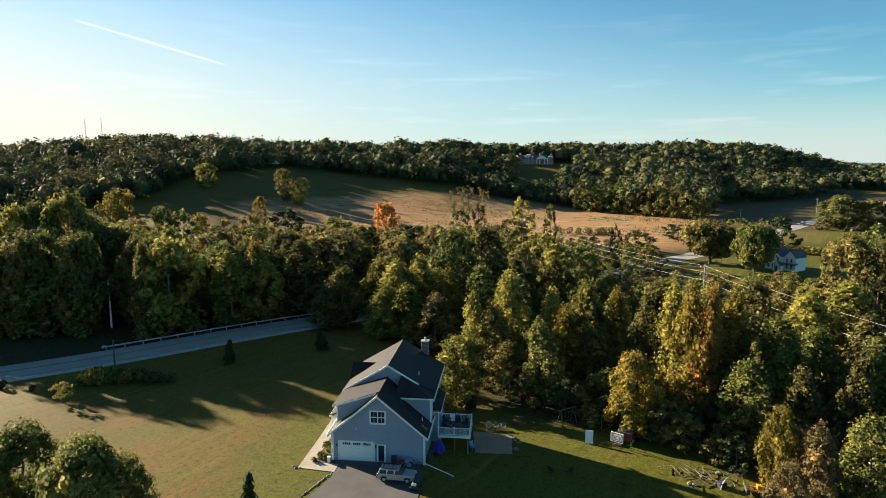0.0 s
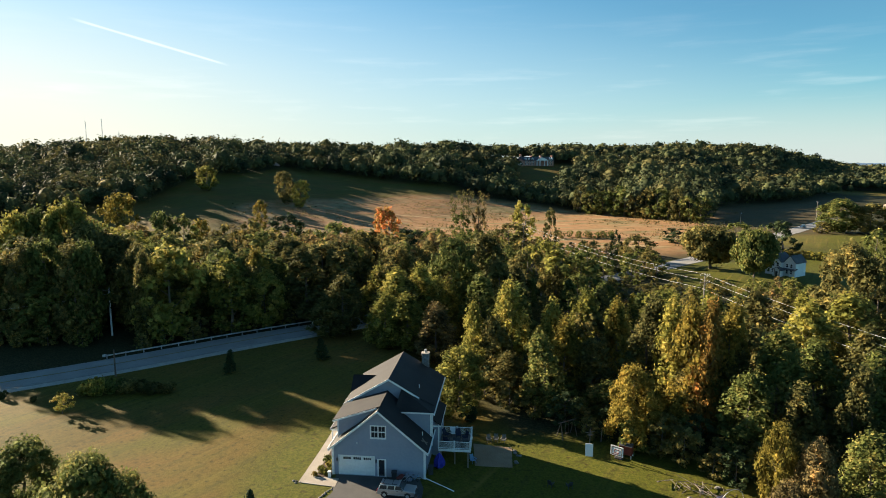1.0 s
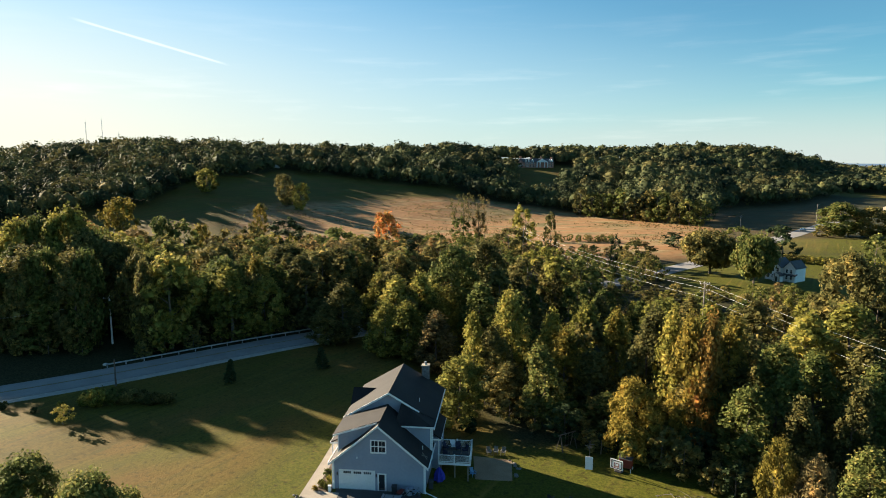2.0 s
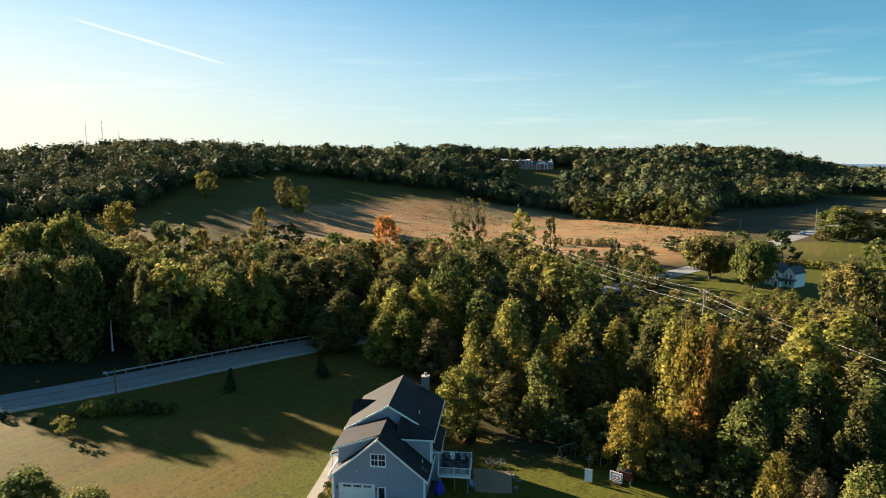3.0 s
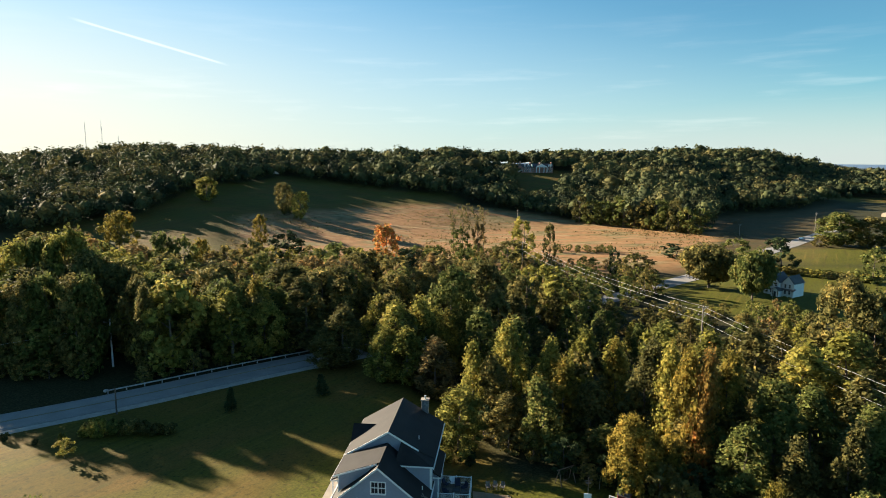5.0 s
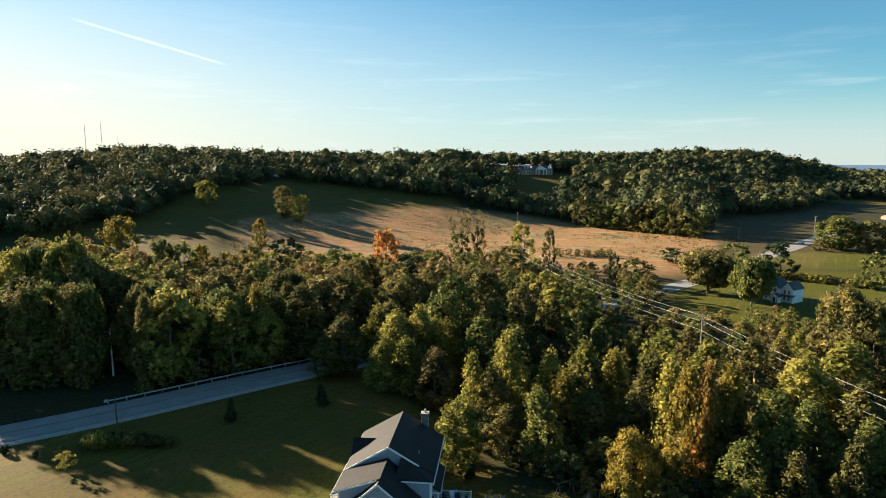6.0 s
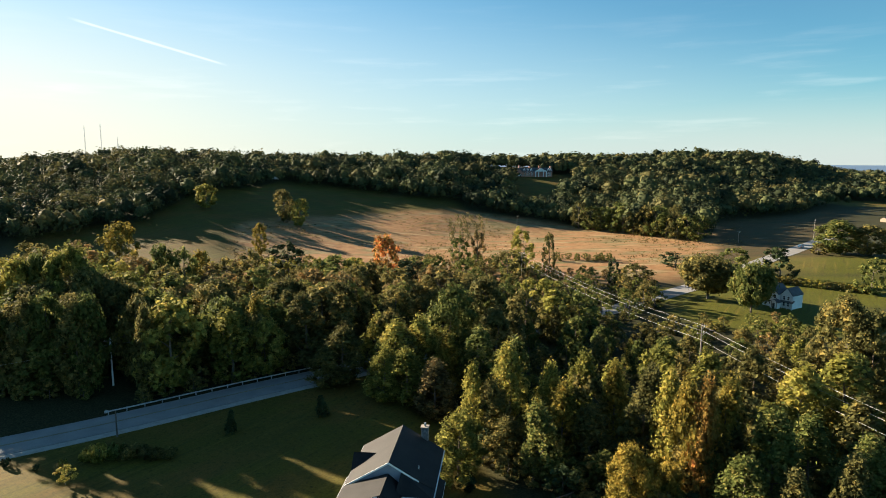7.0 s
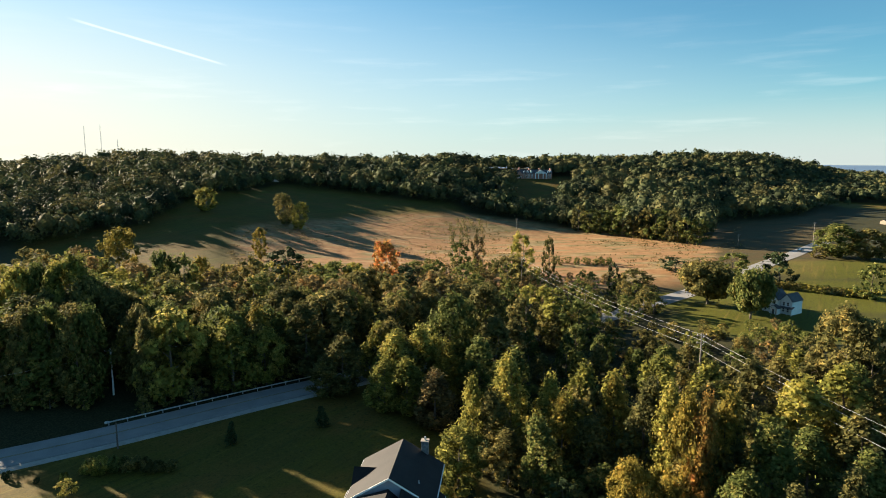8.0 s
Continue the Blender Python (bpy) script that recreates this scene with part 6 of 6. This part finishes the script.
def here(x, y, turn=0.0, lift=0.0):
    return pose(x, y, float(ground_z(x, y)) + lift, 0, 0, turn)


def garden_chair(m, material, label):
    ob = thing("garden_chair", m, label, "chair", "yard chairs")
    for x in (-0.27, 0.27):
        part("front_leg", limb(bmesh.new(), (x, -0.3, 0), (x, -0.22, 0.42), 0.03, 0.03, 5), material, ob)
        part("back_leg", limb(bmesh.new(), (x, 0.42, 0), (x, 0.22, 0.4), 0.03, 0.03, 5), material, ob)
        part("armrest", boxes((x * 1.15 - 0.06, x * 1.15 + 0.06, -0.3, 0.35, 0.58, 0.62)), material, ob)
    for k in range(5):
        part("seat_slat", boxes((-0.27, 0.27, -0.28 + 0.11 * k, -0.19 + 0.11 * k, 0.40 - 0.02 * k, 0.425 - 0.02 * k)), material, ob)
    for k in range(5):
        a = -0.27 + 0.11 * k
        part("back_slat", slab(bmesh.new(), (a, 0.24, 0.36), (a + 0.09, 0.24, 0.36), (a + 0.09, 0.5, 1.0), (a, 0.5, 1.0), -0.025), material, ob)


garden_chair(here(3.9, 75.0, 30), M_LIGHTBLUE, "light blue garden chair beside the sand patch")
# three chair shapes stand in for a pale stone bench pile
for x, y, a in ((6.4, 80.9, 5), (7.4, 81.0, -8), (8.4, 80.8, -20)):
    garden_chair(here(x, y, a), M_STONE, "pale grey chair shape standing in for a stone bench pile at the sand patch's edge")
for x, y, a in ((15.1, 68.6, 200), (13.0, 69.0, 140)):
    garden_chair(here(x, y, a), M_CHARCOAL, "dark garden chair on the shaded lawn")
rng = np.random.default_rng(31)
rocks(rng, [(9.3 + rng.normal(0, 0.5), 79.0 - 0.5 * k + rng.normal(0, 0.2)) for k in range(9)], "border_stone", "rough grey border stone beside the sand patch", 0.28, "sand border")


def basketball_goal(m):
    ob = thing("basketball_goal", m, "low portable basketball goal with white and red backboard", "basketball goal")
    part("base", boxes((-0.5, 0.5, 0.5, 1.4, 0.0, 0.3), bevel=0.08), M_CHARCOAL, ob)
    part("pole", limb(bmesh.new(), (0, 0.9, 0.2), (0, 0.25, 1.7), 0.06, 0.06, 8), M_CHARCOAL, ob)
    board = part("backboard", boxes((-0.85, 0.85, -0.03, 0.03, 0.75, 2.05)), M_WHITE, ob)
    part("border", boxes((-0.72, 0.72, -0.045, -0.03, 1.84, 1.93), (-0.72, 0.72, -0.045, -0.03, 0.87, 0.96), (-0.72, -0.63, -0.045, -0.03, 0.96, 1.84), (0.63, 0.72, -0.045, -0.03, 0.96, 1.84)), M_CHARCOAL, board, "black painted border")
    part("target", boxes((-0.34, 0.34, -0.045, -0.03, 1.52, 1.6), (-0.34, 0.34, -0.045, -0.03, 1.1, 1.18), (-0.34, -0.26, -0.045, -0.03, 1.18, 1.52), (0.26, 0.34, -0.045, -0.03, 1.18, 1.52)), M_RED, board, "red painted target square")
    bm = bmesh.new()
    for k in range(14):
        p, q = k * math.tau / 14, (k + 1) * math.tau / 14
        limb(bm, (0.23 * math.cos(p), -0.28 + 0.23 * math.sin(p), 1.12), (0.23 * math.cos(q), -0.28 + 0.23 * math.sin(q), 1.12), 0.018, 0.018, 4)
    part("rim", bm, M_RED, board)


basketball_goal(here(22.6, 75.0, -38))


def cargo_trailer(m):
    ob = thing("cargo_trailer", m, "small dark red covered trailer behind the goal", "trailer")
    part("box", boxes((-0.8, 0.8, -0.6, 0.6, 0.5, 1.7), bevel=0.03), M_RED, ob)
    part("cover", prism(bmesh.new(), [(-0.68, 1.7), (0.68, 1.7), (0, 2.0)], "x", -0.88, 0.88), M_CHARCOAL, ob)
    for x in (-0.75, 0.75):
        for y in (-0.55, 0.55):
            part("leg", boxes((x - 0.05, x + 0.05, y - 0.05, y + 0.05, 0, 0.5)), M_WHITE, ob)


cargo_trailer(here(24.2, 76.2, -30))


def leaning_board(m):
    ob = thing("white_board", m, "pale white board propped upright at the lawn's edge", "board")
    part("sheet", slab(bmesh.new(), (-0.5, 0, 0.1), (0.5, 0, 0.1), (0.5, 0.3, 1.75), (-0.5, 0.3, 1.75), 0.05), M_WHITE, ob)
    part("prop", limb(bmesh.new(), (0.0, 0.35, 1.5), (0.0, 0.9, 0.0), 0.04, 0.04, 5), M_WOOD, ob)


leaning_board(here(19.3, 76.2, -12))


def swing_frame(m):
    ob = thing("swing_frame", m, "grey timber swing frame at the wood's edge", "swing frame")
    for x in (-1.3, 1.3):
        for y in (-0.7, 0.7):
            part("leg", limb(bmesh.new(), (x, y, 0), (x * 0.9, 0, 2.3), 0.07, 0.07, 6), M_BARK, ob)
    part("beam", limb(bmesh.new(), (-1.6, 0, 2.3), (1.6, 0, 2.3), 0.08, 0.08, 6), M_BARK, ob)
    part("seat", boxes((-0.3, 0.3, -0.12, 0.12, 0.5, 0.54)), M_BARK, ob)
    for x in (-0.28, 0.28):
        part("rope", limb(bmesh.new(), (x, 0, 0.54), (x, 0, 2.25), 0.015, 0.015, 4), M_BARK, ob)


swing_frame(here(17.6, 82.4, 30))


def bird_feeder(m):
    ob = thing("bird_feeder", m, "grey timber bird feeder post with cross bar", "bird feeder")
    part("post", limb(bmesh.new(), (0, 0, 0), (0, 0, 2.4), 0.06, 0.05, 6), M_POLE, ob)
    part("bar", limb(bmesh.new(), (-0.7, 0, 1.9), (0.7, 0, 1.9), 0.04, 0.04, 6), M_POLE, ob)
    part("tray", boxes((-0.3, 0.3, -0.25, 0.25, 1.5, 1.58)), M_WOOD, ob)


bird_feeder(here(20.2, 79.6, 15))
for x, y in ((22.0, 80.6), (24.6, 79.2), (26.8, 78.6)):
    ob = thing("fence_post", here(x, y), "weathered grey fence post at the wood's edge", "post", "yard fence posts")
    part("shaft", limb(bmesh.new(), (0, 0, -0.2), (0.1, 0, 1.9), 0.07, 0.06, 6), M_POLE, ob)


def brush_pile(x, y, n, rng):
    ob = thing("brush_pile", here(x, y), "pile of grey cut branches beside the lawn", "brush pile")
    for k in range(n):
        a = rng.uniform(0, math.pi)
        c = Vector((rng.normal(0, 1.5), rng.normal(0, 0.7), 0.12 + abs(rng.normal(0, 0.25))))
        d = Vector((math.cos(a), math.sin(a), rng.normal(0, 0.15))) * rng.uniform(0.4, 1.1)
        r = rng.uniform(0.02, 0.06)
        part("branch", limb(bmesh.new(), c - d, c + d, r, r * 0.6, 5), M_BARK if k % 4 else M_POLE, ob)


brush_pile(29.4, 68.4, 22, rng), brush_pile(31.6, 66.2, 26, rng)
rocks(rng, [(28 + rng.uniform(0, 5), 68.5 - 0.6 * k + rng.normal(0, 0.4)) for k in range(7)], "field_stone", "pale rough fieldstone beside the brush pile", 0.35, "yard stones")
arch = thing("garden_arch", here(33.2, 65.4, 20), "bent pale pipe hoop standing by the brush pile", "arch")
bm = bmesh.new()
for k in range(16):
    p, q = k * math.pi / 16, (k + 1) * math.pi / 16
    limb(bm, (1.7 * math.cos(p), 0, 1.5 * math.sin(p)), (1.7 * math.cos(q), 0, 1.5 * math.sin(q)), 0.045, 0.045, 5)
part("hoop", bm, M_LENS, arch)
bin_box(here(31.9, 65.3, 15), "feed_tub", M_NAVY, "dark blue plastic tub by the brush pile", 0.9, 0.6, 0.6, "tub")


def small_tractor(m):
    ob = thing("garden_tractor", m, "orange garden tractor parked under the trees", "tractor")
    part("hood", boxes((0.2, 1.5, -0.35, 0.35, 0.6, 1.1), bevel=0.08), M_ORANGE, ob)
    part("fender", boxes((-0.9, -0.1, -0.6, 0.6, 0.75, 0.9), bevel=0.05), M_ORANGE, ob)
    part("seat", boxes((-0.75, -0.3, -0.25, 0.25, 0.9, 1.05), bevel=0.05), M_CHARCOAL, ob)
    part("loader_arm", boxes((0.6, 2.3, -0.5, -0.4, 0.5, 0.65), (0.6, 2.3, 0.4, 0.5, 0.5, 0.65)), M_ORANGE, ob)
    part("bucket", boxes((2.2, 2.6, -0.65, 0.65, 0.2, 0.7), bevel=0.05), M_CHARCOAL, ob)
    part("roll_bar", boxes((-0.9, -0.82, -0.45, -0.38, 0.9, 2.0), (-0.9, -0.82, 0.38, 0.45, 0.9, 2.0), (-0.9, -0.82, -0.45, 0.45, 2.0, 2.08)), M_RED, ob)
    for x, r in ((-0.5, 0.55), (1.1, 0.36)):
        for y in (-0.62, 0.62):
            w = part("wheel", limb(bmesh.new(), (x, y - 0.14, r), (x, y + 0.14, r), r, r, 18), M_BLACK, ob)
            part("rim", limb(bmesh.new(), (x, y - 0.15, r), (x, y + 0.15, r), r * 0.5, r * 0.5, 12), M_ORANGE, w)


small_tractor(here(36.6, 63.6, 165))


# ---- the white farmhouse ----
def gable_block(parent, x0, x1, y0, y1, eave, peak, along, wall_m, roof_m, over=0.35):
    """A block with a gable roof; along: the axis its ridge runs along."""
    if along == "y":
        m = (x0 + x1) / 2
        part("wall", prism(bmesh.new(), [(x0, -1), (x1, -1), (x1, eave), (m, peak), (x0, eave)], "y", y0, y1), wall_m, parent)
        k = (peak - eave) / (m - x0)
        e = eave - k * over + 0.12
        part("roof", slab(bmesh.new(), (m, y0 - over, peak + 0.12), (x1 + over, y0 - over, e), (x1 + over, y1 + over, e), (m, y1 + over, peak + 0.12), 0.12), roof_m, parent)
        part("roof", slab(bmesh.new(), (x0 - over, y0 - over, e), (m, y0 - over, peak + 0.12), (m, y1 + over, peak + 0.12), (x0 - over, y1 + over, e), 0.12), roof_m, parent)
    else:
        m = (y0 + y1) / 2
        part("wall", prism(bmesh.new(), [(y0, -1), (y1, -1), (y1, eave), (m, peak), (y0, eave)], "x", x0, x1), wall_m, parent)
        k = (peak - eave) / (m - y0)
        e = eave - k * over + 0.12
        part("roof", slab(bmesh.new(), (x0 - over, y0 - over, e), (x1 + over, y0 - over, e), (x1 + over, m, peak + 0.12), (x0 - over, m, peak + 0.12), 0.12), roof_m, parent)
        part("roof", slab(bmesh.new(), (x0 - over, m, peak + 0.12), (x1 + over, m, peak + 0.12), (x1 + over, y1 + over, e), (x0 - over, y1 + over, e), 0.12), roof_m, parent)


M_CLAP = shade("white_clapboard", (0.62, 0.63, 0.64), (0.76, 0.76, 0.76), 0.6, 4, 0.5, 0.05)
farm = thing("farmhouse", here(118.2, 209.5, -58) @ Matrix.Scale(0.86, 4), "white clapboard farmhouse with dark gable roofs on a lawn", "house")
gable_block(farm, -5.2, 1.2, -3.5, 4.5, 5.6, 8.6, "y", M_CLAP, M_SLATE)
gable_block(farm, 1.6, 6.2, -2.0, 5.5, 5.6, 8.2, "y", M_CLAP, M_SLATE)
gable_block(farm, -0.8, 2.4, -5.6, -3.5, 2.5, 3.6, "y", M_CLAP, M_SLATE)
for x, z in ((-4.2, 0.9), (-2.4, 0.9), (-4.2, 3.6), (-2.4, 3.6), (-0.6, 3.6)):
    window(farm, x, x + 1.0, z, z + 1.6, -3.56, 1, 2, 1)
for x in (2.0, 3.7):
    for z in (0.9, 3.4):
        window(farm, x + 0.4, x + 1.3, z, z + 1.5, -2.06, 1, 2, 1)
part("porch_roof", slab(bmesh.new(), (1.4, -3.4, 2.7), (6.9, -3.4, 2.7), (6.9, -1.4, 3.3), (1.4, -1.4, 3.3), 0.14), M_SLATE, farm)
for x in (2.7, 4.7, 6.7):
    part("porch_post", boxes((x - 0.08, x + 0.08, -3.3, -3.14, -0.6, 2.6)), M_WHITE, farm)
part("chimney", boxes((-2.3, -1.7, 1.0, 1.6, 7.0, 9.4)), M_BRICK, farm, "red brick chimney")
part("door", boxes((0.3, 1.2, -5.66, -5.6, 0.0, 2.0)), M_CHARCOAL, farm)
for x, y in ((113.5, 203.0), (112.4, 204.0)):
    ob = thing("fence_post", here(x, y), "weathered grey fence post near the farmhouse", "post", "farm posts")
    part("shaft", limb(bmesh.new(), (0, 0, -0.2), (0.05, 0, 3.0), 0.12, 0.1, 6), M_POLE, ob)


# ---- the brick mansion on the hill ----
mansion = thing("mansion", here(100.5, 655.0, -4) @ Matrix.Diagonal((1, 1, 0.85, 1)), "long red brick mansion with white portico on a hilltop", "house")
gable_block(mansion, -20, 16, -6, 6, 6.0, 10.5, "x", M_BRICK, M_SLATE)
gable_block(mansion, -21.5, -15, -9, 4, 5.0, 9.0, "y", M_BRICK, M_SLATE)
portico = part("portico", prism(bmesh.new(), [(-2, 6.4), (10, 6.4), (4, 10.2)], "y", -10.0, -5.9), M_WHITE, mansion, "white pediment")
for x in (-1.5, 1.6, 6.4, 9.5):
    part("column", limb(bmesh.new(), (x, -9.6, -0.5), (x, -9.6, 6.4), 0.5, 0.42, 10), M_WHITE, portico)
part("entablature", boxes((-2.1, 10.1, -10.1, -5.9, 5.9, 6.5)), M_WHITE, portico)
part("portico_roof", slab(bmesh.new(), (-2.6, -10.3, 6.3), (4, -10.3, 10.6), (4, -4, 10.6), (-2.6, -4, 6.3), 0.2), M_SLATE, portico)
part("portico_roof", slab(bmesh.new(), (4, -10.3, 10.6), (10.6, -10.3, 6.3), (10.6, -4, 6.3), (4, -4, 10.6), 0.2), M_SLATE, portico)
for x in (-18.2, -7.5, 3.0, 14.6):
    part("chimney", boxes((x - 0.9, x + 0.9, -1.0, 1.0, 6, 13.5 if x < -10 else 12.6)), M_BRICK, mansion, "tall red brick chimney")
for x in (-13, -9.5, -6, 12, 14.2):
    dm = part("dormer", prism(bmesh.new(), [(x - 0.9, 6.6), (x + 0.9, 6.6), (x + 0.9, 8.4), (x, 9.6), (x - 0.9, 8.4)], "y", -6.2, -2.5), M_WHITE, mansion, "white roof dormer")
    part("pane", boxes((x - 0.5, x + 0.5, -6.26, -6.21, 6.9, 8.3)), M_GLASS, dm)
for x in (-13.0, -10.5, -8.0, -5.0, 11.5, 13.8):
    for z in (0.6, 3.5):
        window(mansion, x - 0.6, x + 0.6, z, z + 2.0, -6.1, 1, 2, 1)
for x in (-20, -18.2, -16.6):
    window(mansion, x - 0.5, x + 0.5, 1.0, 3.0, -9.1, 1, 2, 1)

# a white house glimpsed among the trees of the far slope
hill_house = thing("hillside_house", here(-141.0, 514.0, 20) @ Matrix.Scale(0.8, 4), "small white house half hidden in hillside trees", "house")
gable_block(hill_house, -5, 5, -3.5, 3.5, 5.5, 8.0, "x", M_CLAP, M_SLATE)
for x in (-3.2, 0, 3.2):
    window(hill_house, x - 0.6, x + 0.6, 2.6, 4.2, -3.56, 1, 2, 1)

# a car on the far road and a field fence
q = 205.0
suv(pose(q, float(road_mid(q)), float(ground_z(q, road_mid(q))) + 0.3, 0, 0, 42), M_LIGHTBLUE, "blue car stopped on the far country road", "far_car")


# ---- beyond the lane: a low barn and a rail fence ----
barn = thing("barn", here(372.0, 505.0, 15) @ Matrix.Scale(0.6, 4), "long low pale barn with dark slate roof", "barn")
gable_block(barn, -11, 11, -5, 5, 4.0, 6.2, "x", M_WOOD, M_SLATE)
for x in (-7, -2, 3):
    part("barn_door", boxes((x, x + 3.0, -5.08, -5.0, 0, 3.0)), M_CHARCOAL, barn)
fence = thing("rail_fence", here(203.0, 328.0, 40), "grey weathered timber rail fence beside the lane", "fence")
for k in range(8):
    part("post", boxes((2.4 * k - 0.08, 2.4 * k + 0.08, -0.08, 0.08, -0.3, 1.3)), M_POLE, fence)
for z in (0.45, 0.8, 1.15):
    part("rail", boxes((0, 16.8, -0.1, -0.05, z - 0.07, z + 0.07)), M_POLE, fence)

# the patterns from which the trees were copied are not part of the place
for kinds in PROTO.values():
    for root, _, _ in kinds:
        for ob in (*root.children_recursive, root):
            bpy.data.objects.remove(ob)
